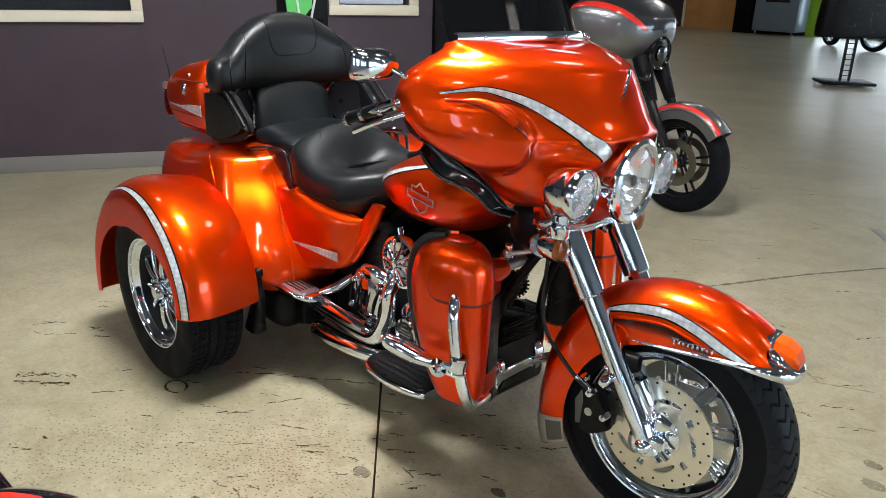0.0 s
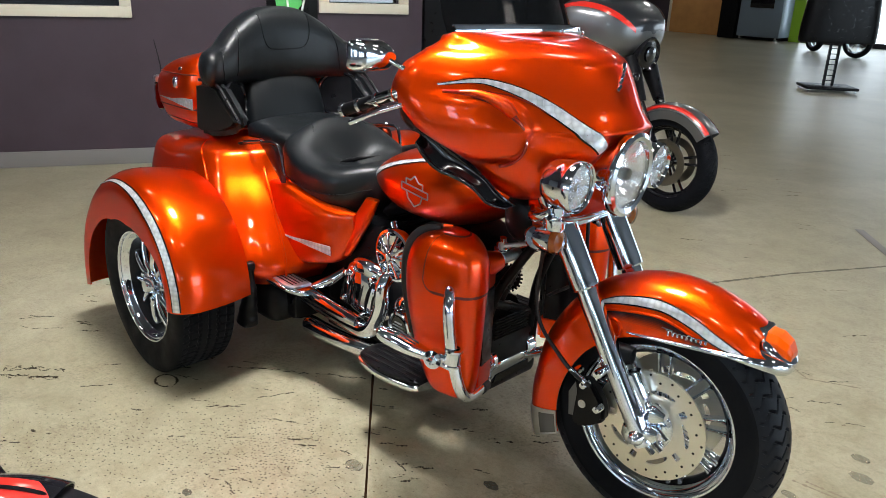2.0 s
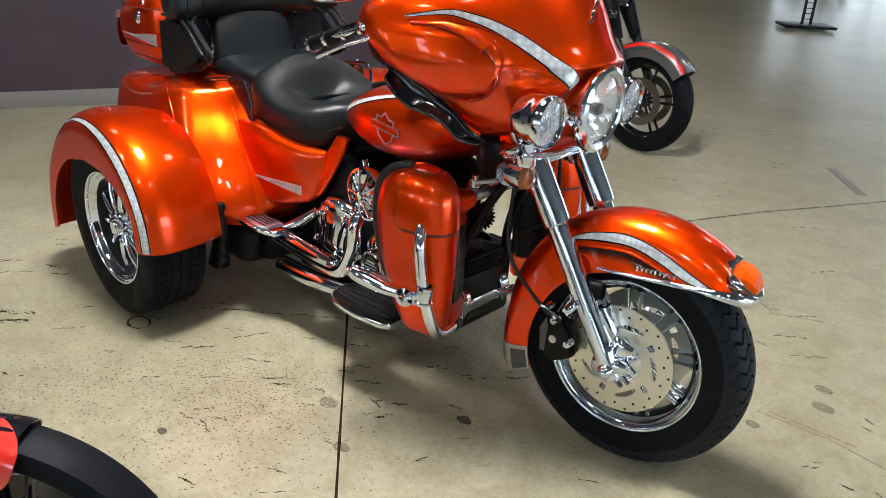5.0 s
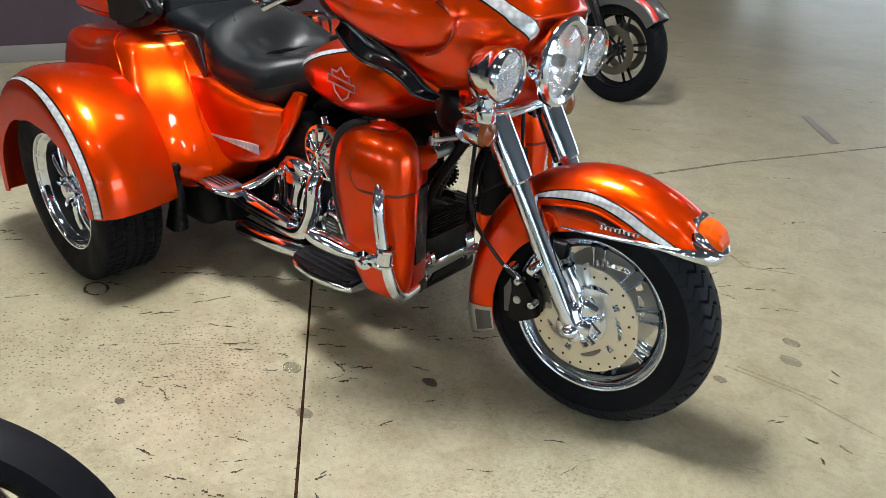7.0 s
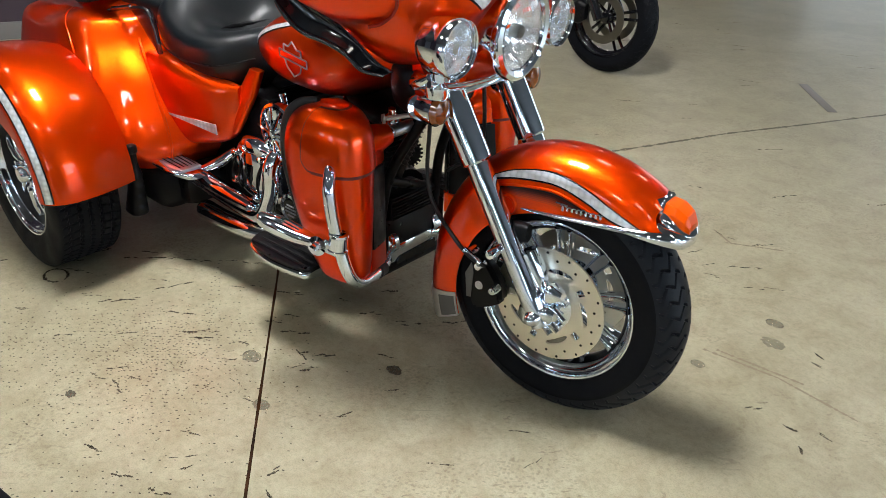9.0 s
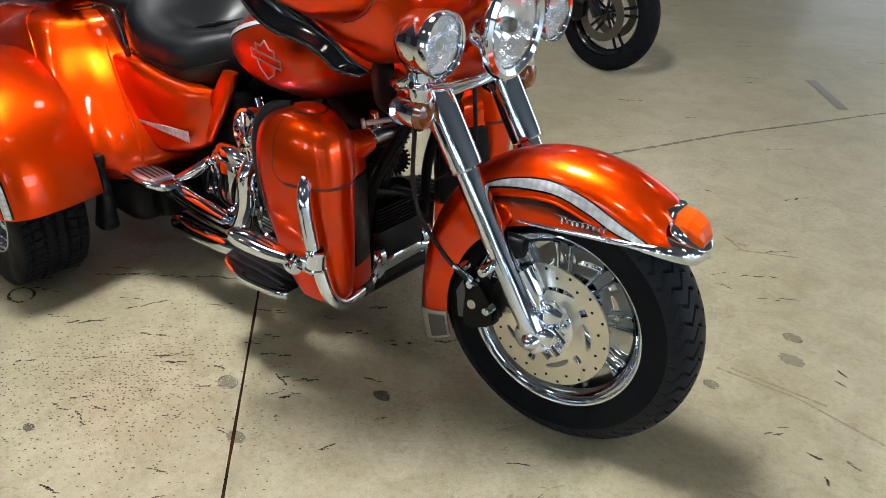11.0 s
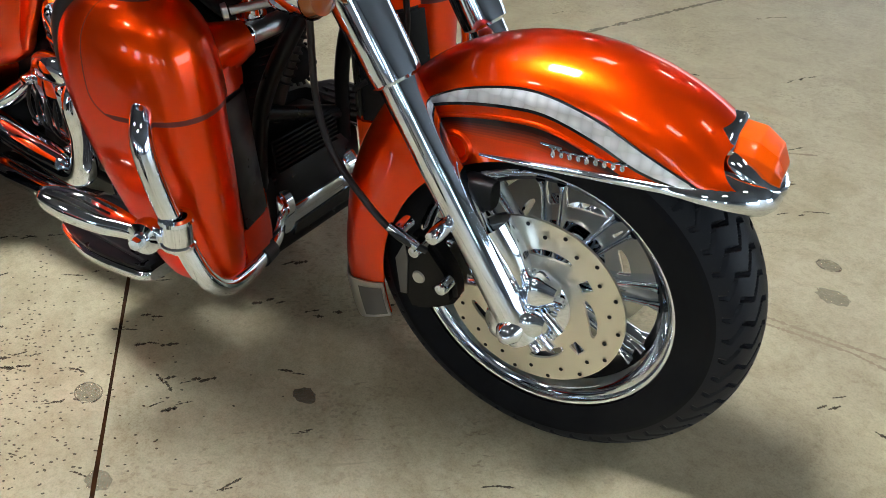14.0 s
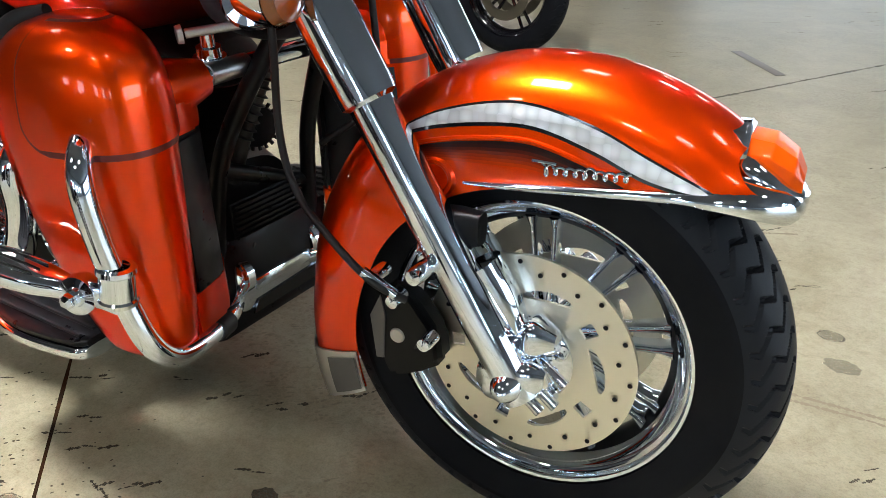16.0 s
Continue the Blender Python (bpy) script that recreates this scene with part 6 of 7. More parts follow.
for k in range(22):
    t = 2 * math.pi * k / 22
    ux = Vector((0.75, 0.55, 0)).normalized()
    uz = Vector((-0.055, 0.075, 0.93)).normalized()
    a_ = Vector((-0.6, 0.04, 0.515)) + ux * 0.039 * math.cos(t) + uz * 0.039 * math.sin(t)
    part("tooth", bar(a_, a_ + (ux * math.cos(t) + uz * math.sin(t)) * 0.008, 0.0035, 6), engine_black, pulley)
part("mount_bolt", lathe([(0, 0.034), (0.01, 0.034), (0.011, 0.014), (0.018, 0.013), (0.019, 0.0), (0.024, -0.001), (0.024, -0.006), (0, -0.006)], (-0.5, -0.112, 0.678), (0.1, -0.1, 1), 18), chrome, trike, "chrome mounting bolt")
for k in range(7):
    part("cooler_fin", box(-0.532, -0.524, -0.09, 0.065, 0.363 + 0.0095 * k, 0.366 + 0.0095 * k), plastic, trike)
RX = Matrix.Translation((-0.065, 0.015, -0.02)) @ Matrix.Diagonal((1, 0.7, 1, 1))
reg = part("regulator_cover", blob([(-0.15, -0.515, 0.258, 0.03, 0.028, 0.034, 4), (-0.14, -0.515, 0.258, 0.036, 0.034, 0.04, 4.5), (0.14, -0.515, 0.258, 0.036, 0.034, 0.04, 4.5), (0.15, -0.515, 0.258, 0.03, 0.028, 0.034, 4)], "y"), chrome, trike, "chrome voltage regulator cover", RX)
part("regulator_face", plate([(-0.12, 0.222), (0.12, 0.222), (0.12, 0.25), (-0.1, 0.244)], "x", -0.4785, 0.003), gloss_black, reg, "black lower face", RX)
part("regulator_channel", box(-0.5, -0.474, -0.1, 0.1, 0.262, 0.288, 0.005), chrome, reg, "", RX)
for k in range(20):
    part("regulator_fin", box(-0.55, -0.49, -0.1 + 0.0104 * k, -0.096 + 0.0104 * k, 0.29, 0.322), plastic, reg, "", RX)
for sg in (-1, 1):
    part("regulator_end", lathe([(0, 0.03), (0.026, 0.029), (0.031, 0.024), (0.033, 0.016), (0.036, 0.014), (0.036, -0.014), (0.033, -0.016), (0.03, -0.022), (0, -0.022)], (-0.497, sg * 0.132, 0.298), (0.15, sg * 0.95, 0.1), 28), chrome, reg, "", RX)
for sg in (-1, 1):
    part("fender_strut", tube([(-0.186, sg * 0.0945, 0.628), (-0.165, sg * 0.0985, 0.585), (-0.142, sg * 0.0985, 0.535), (-0.116, sg * 0.0985, 0.478)], [0.004, 0.0055, 0.006, 0.0065], 10), chrome, front_fender, "chrome fender strut", STEER)
    part("fender_boss", lathe([(0, 0.004), (0.018, 0.004), (0.02, 0.006), (0.025, 0.006), (0.028, 0)], (-0.129, sg * 0.094, 0.561), (0, sg, 0), 28), orange, front_fender, "", STEER)
part("brake_line", tube([(-0.36, -0.13, 0.86), (-0.335, -0.14, 0.74), (-0.345, -0.13, 0.6), (-0.32, -0.135, 0.52), (-0.245, -0.16, 0.47), (-0.185, -0.165, 0.43), (-0.15, -0.14, 0.4)], 0.0055, 10), cable, trike, "black brake hose", STEER)
part("hose_end", tube([(-0.2, -0.166, 0.443), (-0.16, -0.15, 0.41)], 0.0075, 10), chrome, trike, "", STEER)
part("throttle_cable", tube([(-0.34, 0.06, 0.9), (-0.32, 0.07, 0.75), (-0.33, 0.08, 0.6), (-0.42, 0.06, 0.52)], 0.0055, 10), cable, trike, "black control cable", STEER)
part("horn_bolt", joined(tube([(-0.35, -0.15, 0.745), (-0.4, -0.225, 0.738)], 0.006, 10), lathe([(0, 0.008), (0.011, 0.007), (0.012, 0)], (-0.402, -0.228, 0.7378), (-0.5, -0.85, -0.05), 14)), alu, trike, "long bracket bolt")
for sg in (-1, 1):
    part("fender_bracket", box(-0.15, -0.1, sg * 0.1 - 0.012, sg * 0.1 + 0.012, 0.44, 0.475, 0.006), chrome, front_fender, "chrome fender bracket", STEER)
    part("bracket_bolt", lathe([(0, 0.03), (0.01, 0.028), (0.012, 0.02), (0.012, 0), (0.009, -0.055)], (-0.115, sg * 0.155, 0.46), (0, sg, 0), 14), chrome, front_fender, "", STEER)
    part("fender_bumper", blob([(-0.14, sg * 0.1, 0.5, 0.015, 0.02, 0.02, 3), (-0.1, sg * 0.1, 0.5, 0.022, 0.028, 0.03, 3), (-0.06, sg * 0.1, 0.505, 0.015, 0.022, 0.022, 3)]), plastic, front_fender, "black rubber bumper", STEER)

# ---- other motorcycles ----


def cast_wheel(c, r, half, rim_r, parent, xf, spokes, rim_mat, disc=True, slick=False):
    rim = part("wheel", rim_lathe(c, half * 0.75, rim_r + 0.004, rim_r - 0.03, n=56), rim_mat, parent, "cast wheel", xf)
    wall = [(rim_r - 0.002, 0.8), (rim_r + 0.01, 1.0), (r - 0.02, 0.98), (r - 0.009, 0.82), (r - 0.007, 0.8), (r - 0.002, 0.45), (r, 0.0)]
    if slick:
        tyre = lathe([(a, -b * half) for a, b in wall] + [(a, b * half) for a, b in wall[-2::-1]], c, n=96)
    else:
        tyre = tread_tyre(c, r, half, rim_r, 40, "bike", n=240, m=28)
    part("tyre", tyre, rubber, rim, "black tyre", xf)
    part("hub", lathe([(0, -0.06), (0.03, -0.055), (0.04, -0.03), (0.04, 0.03), (0.03, 0.055), (0, 0.06)], c, n=28), rim_mat, rim, "", xf)
    for k in range(spokes):
        t = 2 * math.pi * (k + 0.15) / spokes
        u, w = Vector((math.cos(t), 0, math.sin(t))), Vector((-math.sin(t), 0, math.cos(t)))
        part("spoke", joined(*[tube([c + u * 0.03 + w * 0.012 * q, c + u * (rim_r - 0.02) + w * 0.028 * q], 0.009, 8) for q in (-1, 1)]), rim_mat, rim, "", xf)
    if disc:
        for s in (-1, 1):
            part("brake_disc", lathe([(0.1, s * 0.065), (0.15, s * 0.065), (0.15, s * 0.07), (0.1, s * 0.07), (0.1, s * 0.065)], c, n=48), dark_steel, rim, "dark steel brake disc", xf)
    return rim


def round_fender(c, ro, hw, th0, th1, side, n=40, lift=0.0, s0=-1.0, s1=1.0):
    rows = []
    for i in range(n + 1):
        th = radians(th0 + (th1 - th0) * i / n)
        row = []
        for j in range(33):
            s = s0 + (s1 - s0) * j / 32
            a = abs(s)
            if a < 0.6:
                t = a / 0.6 * math.pi / 2
                y, r = (hw + lift) * math.sin(t), ro + lift - 0.05 * (1 - math.cos(t))
            else:
                y, r = hw + lift, ro - 0.05 - side * (a - 0.6) / 0.4
            row.append((c[0] + r * math.cos(th), c[1] + math.copysign(y, s), c[2] + r * math.sin(th)))
        rows.append(row)
    return grid_mesh(rows)


# the grey and red tourer parked on the far side
ob = thing("motorcycle", "charcoal grey touring motorcycle with red stripes and black wheels", "motorcycle", (-1.56, 2.7, 0))
OB = Matrix.Translation((-1.56, 2.7, 0.33)) @ Matrix.Rotation(radians(-3), 4, "Z")
Z0 = Vector((0, 0, 0))
cast_wheel(Z0, 0.33, 0.062, 0.235, ob, OB, 5, gloss_black)
ofd = part("front_fender", thicken(round_fender(Z0, 0.375, 0.078, 38, 150, 0.05), 0.003), silver_paint, ob, "silver grey front fender", OB)
for s in (-1, 1):
    part("fender_stripe", round_fender(Z0, 0.375, 0.078, 39, 140, 0.05, 40, 0.003, s * 0.3, s * 0.48), red_paint, ofd, "red stripe", OB)
    part("fender_stripe", round_fender(Z0, 0.375, 0.078, 39, 130, 0.05, 40, 0.003, s * 0.49, s * 0.56), alu, ofd, "silver pinstripe", OB)
    part("fork_leg", tube([(0.0, s * 0.11, 0.0), (-0.16, s * 0.11, 0.28), (-0.33, s * 0.11, 0.58)], 0.03, 18), gloss_black, ob, "black fork leg", OB)
    part("fork_cover", tube([(-0.2, s * 0.1, 0.36), (-0.25, s * 0.095, 0.46), (-0.33, s * 0.085, 0.62)], [0.036, 0.045, 0.06], 18), plastic, ob, "black fork cover", OB)
part("caliper", blob([(-0.2, -0.1, 0.02, 0.03, 0.05, 0.05, 3), (-0.15, -0.1, 0.02, 0.035, 0.07, 0.07, 3), (-0.1, -0.1, 0.03, 0.02, 0.04, 0.05, 3)]), plastic, ob, "", OB)
ofr = part("fairing", blob([(-0.235, 0, 0.8, 0.03, 0.03, 0.03, 2.2), (-0.25, 0, 0.795, 0.13, 0.07, 0.09, 2.4), (-0.31, 0, 0.8, 0.23, 0.11, 0.17, 2.5), (-0.42, 0, 0.825, 0.33, 0.145, 0.23, 2.6), (-0.58, 0, 0.85, 0.41, 0.15, 0.26, 2.6), (-0.68, 0, 0.86, 0.4, 0.12, 0.22, 2.6), (-0.72, 0, 0.86, 0.33, 0.08, 0.15, 2.6)], n=72), grey_paint, ob, "charcoal grey batwing fairing", OB)
ofr.data.materials.append(silver_paint)
for p_ in ofr.data.polygons:
    q_ = OB.inverted() @ p_.center
    p_.material_index = int(q_.z < float(np.interp(q_.x, [-0.68, -0.56, -0.45, -0.36, -0.29, -0.26], [0.91, 0.935, 0.922, 0.885, 0.83, 0.79])))
grey_skin = BVHTree.FromPolygons([OB.inverted() @ v.co for v in ofr.data.vertices], [p.vertices for p in ofr.data.polygons])


def on_grey(side, line, half, lift):
    """A band on the grey fairing, its height shifted up and down from a line of depth and height."""
    rows = []
    for x, z in cr(line, 36):
        row = []
        for q in (-1, -0.5, 0, 0.5, 1):
            at = grey_skin.ray_cast(Vector((x, side * 0.8, z + half * q)), Vector((0, -side, 0)))[0]
            if at is None:
                at = grey_skin.find_nearest(Vector((x, side * 0.1, z + half * q)))[0]
            row.append(at + Vector((lift * 0.5, side * lift, lift * 0.5)))
        rows.append(row)
    return grid_mesh(rows)


for s in (-1, 1):
    part("fairing_stripe", on_grey(s, [(-0.68, 0.91), (-0.56, 0.935), (-0.45, 0.922), (-0.36, 0.885), (-0.29, 0.83), (-0.26, 0.79)], 0.014, 0.004), red_paint, ofr, "red stripe", OB)
part("headlight", lathe([(0, -0.13), (0.085, -0.11), (0.108, -0.03), (0.112, 0.008), (0.1, 0.02), (0.088, 0.008), (0.04, 0.014), (0, 0.016)], (-0.258, 0, 0.645), (1, 0, -0.08), 40), gloss_black, ob, "round black headlight", OB)
part("headlight_lens", lathe([(0.03, 0.012), (0.05, 0.02), (0.028, 0.028), (0, 0.03)], (-0.255, 0, 0.645), (1, 0, -0.08), 28), dark_glass, ob, "", OB)
part("windshield", thicken(grid_mesh([[(-0.42 - 0.9 * (0.26 * q) ** 2 - 0.6 * h, 0.26 * q * (1 - 0.3 * h), 1.0 + h * 0.2) for q in np.linspace(-1, 1, 17)] for h in np.linspace(0, 1, 8)]), 0.004), smoke, ob, "smoked windshield", OB)
part("turn_signal", lathe([(0, 0.03), (0.025, 0.02), (0.03, 0), (0.02, -0.04)], (-0.2, -0.2, 0.52), (1, 0, 0), 24), gloss_black, ob, "", OB)
part("lower_body", blob([(-0.5, 0, 0.25, 0.1, 0.1, 0.2, 3), (-0.6, 0, 0.25, 0.16, 0.28, 0.3, 3), (-1.2, 0, 0.2, 0.18, 0.28, 0.24, 3), (-1.7, 0, 0.1, 0.12, 0.2, 0.1, 3)]), engine_black, ob, "black engine and frame", OB)
part("fuel_tank", blob([(-0.55, 0, 0.5, 0.06, 0.05, 0.04, 2.2), (-0.65, 0, 0.5, 0.15, 0.1, 0.1, 2.5), (-0.85, 0, 0.48, 0.18, 0.12, 0.12, 2.6), (-1.1, 0, 0.44, 0.1, 0.06, 0.07, 2.3)]), grey_paint, ob, "grey fuel tank", OB)
part("seat", blob([(-1.05, 0, 0.4, 0.06, 0.04, 0.04, 2.2), (-1.2, 0, 0.39, 0.17, 0.06, 0.06, 2.6), (-1.5, 0, 0.42, 0.17, 0.08, 0.06, 2.6), (-1.85, 0, 0.44, 0.12, 0.05, 0.05, 2.4)]), vinyl, ob, "black seat", OB)
for s in (-1, 1):
    part("saddlebag", blob([(-1.4, s * 0.3, 0.22, 0.05, 0.1, 0.1, 3), (-1.5, s * 0.31, 0.22, 0.1, 0.16, 0.16, 3.5), (-2.0, s * 0.31, 0.2, 0.1, 0.15, 0.16, 3.5), (-2.15, s * 0.3, 0.18, 0.05, 0.1, 0.1, 3)]), grey_paint, ob, "grey saddlebag", OB)
part("rear_tyre", tread_tyre(Vector((-1.65, 0, 0)), 0.33, 0.08, 0.22, 36, "bike", n=160, m=20), rubber, ob, "", OB)
part("handlebar", tube([(-0.75, -0.42, 0.75), (-0.6, -0.3, 0.8), (-0.55, 0, 0.8), (-0.6, 0.3, 0.8), (-0.75, 0.42, 0.75)], 0.014, 12), gloss_black, ob, "black handlebar", OB)

# the red machine parked beside the way
fg = thing("motorcycle", "motorcycle with red and black front fender and gloss black wheel", "motorcycle", (-0.346, -1.43, 0))
FG = Matrix.Translation((-0.346, -1.43, 0.304)) @ Matrix.Rotation(0.674, 4, "Z")
cast_wheel(Z0, 0.303, 0.043, 0.256, fg, FG, 5, gloss_black, slick=True)
def rounded_fender(ro, hw, end, s0, s1, lift, swell):
    """A fender skin whose front end is rounded between two places across it."""
    rows = []
    for i in range(49):
        row = []
        for j in range(33):
            s = s0 + (s1 - s0) * j / 32
            th0 = end + swell * abs(2 * j / 32 - 1) ** 2.6
            th = radians(th0 + (178 - th0) * i / 48)
            a = abs(s)
            t = min(a / 0.6, 1) * math.pi / 2
            y = (hw + lift) * math.sin(t)
            q = ro + lift - 0.05 * (1 - math.cos(t)) - (0.06 * (a - 0.6) / 0.4 if a > 0.6 else 0)
            row.append((q * math.cos(th), math.copysign(y, s), q * math.sin(th)))
        rows.append(row)
    return grid_mesh(rows)


ffd = part("front_fender", thicken(rounded_fender(0.318, 0.058, 78, -1, 1, 0, 9), 0.003), gloss_black, fg, "black front fender", FG)
part("fender_panel", thicken(rounded_fender(0.318, 0.058, 75, -0.98, 0.02, 0.005, 10), 0.003), red_paint, ffd, "red spear-shaped fender panel", FG)
part("panel_line", thicken(rounded_fender(0.318, 0.058, 80, -0.13, -0.09, 0.0065, 2), 0.002), gloss_black, ffd, "black pinstripe", FG)
for s in (-1, 1):
    part("fork_leg", tube([(0.0, s * 0.095, 0.0), (-0.2, s * 0.095, 0.33)], 0.026, 18), gloss_black, fg, "black fork leg", FG)
part("frame", blob([(-0.45, 0, 0.2, 0.1, 0.1, 0.2, 3), (-0.6, 0, 0.15, 0.16, 0.2, 0.28, 3), (-1.2, 0, 0.1, 0.16, 0.2, 0.24, 3), (-1.4, 0, 0.1, 0.1, 0.12, 0.1, 3)]), engine_black, fg, "black engine and frame", FG)
part("rear_tyre", tread_tyre(Vector((-1.6, 0, 0)), 0.33, 0.07, 0.22, 36, "bike", n=120, m=20), rubber, fg, "", FG)
part("fuel_tank", blob([(-0.35, 0, 0.45, 0.06, 0.05, 0.04, 2.2), (-0.5, 0, 0.46, 0.14, 0.08, 0.09, 2.5), (-0.75, 0, 0.45, 0.15, 0.1, 0.1, 2.6), (-1.0, 0, 0.42, 0.08, 0.05, 0.06, 2.3)]), red_paint, fg, "red fuel tank", FG)

# ---- far things ----
st = thing("display_stand", "black steel display stand with square base and small feet", "display stand", (-3.3, 10.15, 0))
SM = Matrix.Translation((-3.3, 10.15, 0)) @ Matrix.Rotation(radians(38), 4, "Z")
part("base", box(-0.36, 0.36, -0.26, 0.26, 0.035, 0.075, 0.012), plastic, st, "", SM)
for fx in (-0.32, 0.32):
    for fy_ in (-0.22, 0.22):
        part("foot", lathe([(0.02, 0), (0.02, 0.012), (0.008, 0.014), (0.008, 0.04)], (fx, fy_, 0), (0, 0, 1), 12), chrome, st, "", SM)
for fx in (-0.06, 0.06):
    part("post", box(fx - 0.015, fx + 0.015, -0.02, 0.02, 0.075, 1.7), plastic, st, "", SM)
for k in range(8):
    part("rung", box(-0.045, 0.045, -0.012, 0.012, 0.14 + 0.075 * k, 0.15 + 0.075 * k), plastic, st, "", SM)
single("black_garment", moved(blob([(0.68, 0, 0, 0.48, 0.14, 0.14, 3), (0.72, 0, 0, 0.52, 0.16, 0.16, 3), (1.1, 0, 0, 0.5, 0.17, 0.17, 3), (1.6, 0, 0, 0.42, 0.15, 0.15, 3), (1.75, 0, 0, 0.2, 0.08, 0.08, 3)], "z"), SM), plastic, "long black garment hung on the display stand", "garment")
fbk = thing("motorcycle", "dark motorcycle with chrome wheels far across the showroom", "motorcycle", (-5.07, 16.48, 0))
FBM = Matrix.Translation((-5.07, 16.48, 0.31)) @ Matrix.Rotation(radians(145), 4, "Z")
cast_wheel(Z0, 0.31, 0.06, 0.22, fbk, FBM @ Matrix.Rotation(radians(30), 4, "Z"), 7, chrome, False)
cast_wheel(Vector((1.5, 0, 0)), 0.31, 0.07, 0.22, fbk, FBM, 7, chrome, False)
part("body", blob([(-0.1, 0, 0.45, 0.05, 0.1, 0.1, 2.5), (0.2, 0, 0.35, 0.16, 0.3, 0.3, 3), (0.9, 0, 0.3, 0.17, 0.28, 0.25, 3), (1.4, 0, 0.4, 0.12, 0.14, 0.1, 2.6), (1.8, 0, 0.42, 0.06, 0.05, 0.05, 2.4)]), gloss_black, fbk, "black bodywork", FBM)
vm = thing("vending_machine", "tall grey-blue vending machine with dark sides", "vending machine", (-8.5, 19.4, 0))
vend_grey = mat("vending_blue_grey", (0.2, 0.25, 0.31), 0.35, 0.3)
part("cabinet", box(-9.13, -7.95, 19.2, 19.95, 0.1, 1.95, 0.02), vend_grey, vm)
part("side_panel", box(-9.16, -9.135, 19.2, 19.95, 0.05, 1.98), plastic, vm)
part("display", box(-8.85, -8.2, 19.185, 19.198, 0.85, 1.12, 0.004), gloss_black, vm)
for fx in (-9.05, -8.05):
    part("foot", box(fx - 0.03, fx + 0.03, 19.25, 19.31, 0, 0.1), chrome, vm)
single("tall_cabinet", box(-9.75, -9.25, 19.3, 19.9, 0, 1.5, 0.03), plastic, "tall black cabinet beside the vending machine", "cabinet")
lime = mat("lime_green_vinyl", (0.3, 0.55, 0.03), 0.5)
single("green_banner", box(-7.8, -7.5, 19.5, 19.52, 0.02, 2.0, 0.003), lime, "lime green upright banner beside the window", "banner")
single("display_cabinet", moved(box(-0.6, 0.02, 2.71, 3.6, 0, 2.3, 0.02), WEST), plastic, "tall matt black display cabinet at the wall end", "cabinet")
BM = WEST @ Matrix.Translation((4.895, 1.495 - 1.75 * 0.7, 0.1)) @ Matrix.Diagonal((1, 0.7, 1, 1))
bn = thing("wall_banner", "dark hanging banner with green and white shapes", "banner", (-4.2, 1.6, 0.97))
part("cloth", box(-4.89, -4.882, 1.75, 2.29, 0.87, 2.3, 0.002), plastic, bn, "", BM)
green = mat("banner_green", (0.1, 0.5, 0.12), 0.6)
part("green_shape", plate([(1.86, 1.0), (2.02, 0.98), (2.12, 1.06), (2.14, 1.5), (1.9, 1.4), (1.84, 1.15)], "x", -4.881, 0.003), green, bn, "green shape", BM)
for ya, za, yb, zb in ((1.98, 1.02, 1.94, 1.3), (2.1, 0.95, 2.2, 1.25), (1.8, 1.2, 2.25, 1.21)):
    part("white_bar", bar((-4.877, ya, za), (-4.877, yb, zb), 0.012, 6), white, bn, "", BM)

# ---- floor marks ----


def flake(cx, cy, length, width, ang, rnd, thick=0.0009):
    """A ragged flat mark."""
    n = 14
    c, s = math.cos(ang), math.sin(ang)
    bm = bmesh.new()
    up, dn = [], []
    for i in range(n + 1):
        u = -0.5 + i / n
        w = width * (1 - (2 * u) ** 4) * (0.1 + 0.9 * rnd.random())
        bend = 0.03 * length * math.sin(u * 3 + cx * 9)
        for lst, q in ((up, 0.5), (dn, -0.5)):
            x, y = u * length, q * w + bend
            lst.append(bm.verts.new((cx + x * c - y * s, cy + x * s + y * c, thick)))
    for i in range(n):
        bm.faces.new((dn[i], dn[i + 1], up[i + 1], up[i]))
    return bm


def ring_mark(cx, cy, r0, r1, rnd, thick=0.0008, squash=0.75):
    rows = []
    for r in (r0, r1):
        rows.append([(cx + r * (1 + 0.12 * rnd.random()) * math.cos(t), cy + squash * r * (1 + 0.12 * rnd.random()) * math.sin(t), thick) for t in (2 * math.pi * k / 28 for k in range(28))])
    return grid_mesh(rows, around=True)


rnd = random.Random(7)
def strip_mark(a, b, w, thick, wob=0.0):
    d = (Vector(b) - Vector(a)).normalized()
    nn = Vector((-d.y, d.x))
    rows = []
    for i in range(61):
        p = Vector(a).lerp(Vector(b), i / 60)
        k = w * (1 + wob * (rnd.random() - 0.5))
        rows.append([(p.x + nn.x * k * q, p.y + nn.y * k * q, thick) for q in (-0.5, 0.5)])
    return grid_mesh(rows)


structure("floor_joint", strip_mark((-2.6, 1.18), (2.0, -2.755), 0.008, 0.001, 0.5), joint, "dark saw joint cut in the concrete floor", "joint")
crack = [(-1.2, 0.75), (-0.98, 1.22), (-0.727, 1.756), (-0.518, 2.212), (-0.287, 2.624), (-0.167, 2.846), (0.25, 3.6), (1.0, 5.0)]
structure("floor_crack", joined(*[strip_mark(a, b, 0.015, 0.0009, 1.5) for a, b in zip(crack, crack[1:])]), stain, "faint grey crack in the floor", "crack")
single("tape_strip", moved(box(-0.25, 0.25, -0.026, 0.026, 0, 0.002, 0.0006), Matrix.Translation((-0.4, 3.135, 0)) @ Matrix.Rotation(math.atan2(0.39, -0.303), 4, "Z")), vinyl_base, "strip of worn grey tape stuck to the floor", "tape")


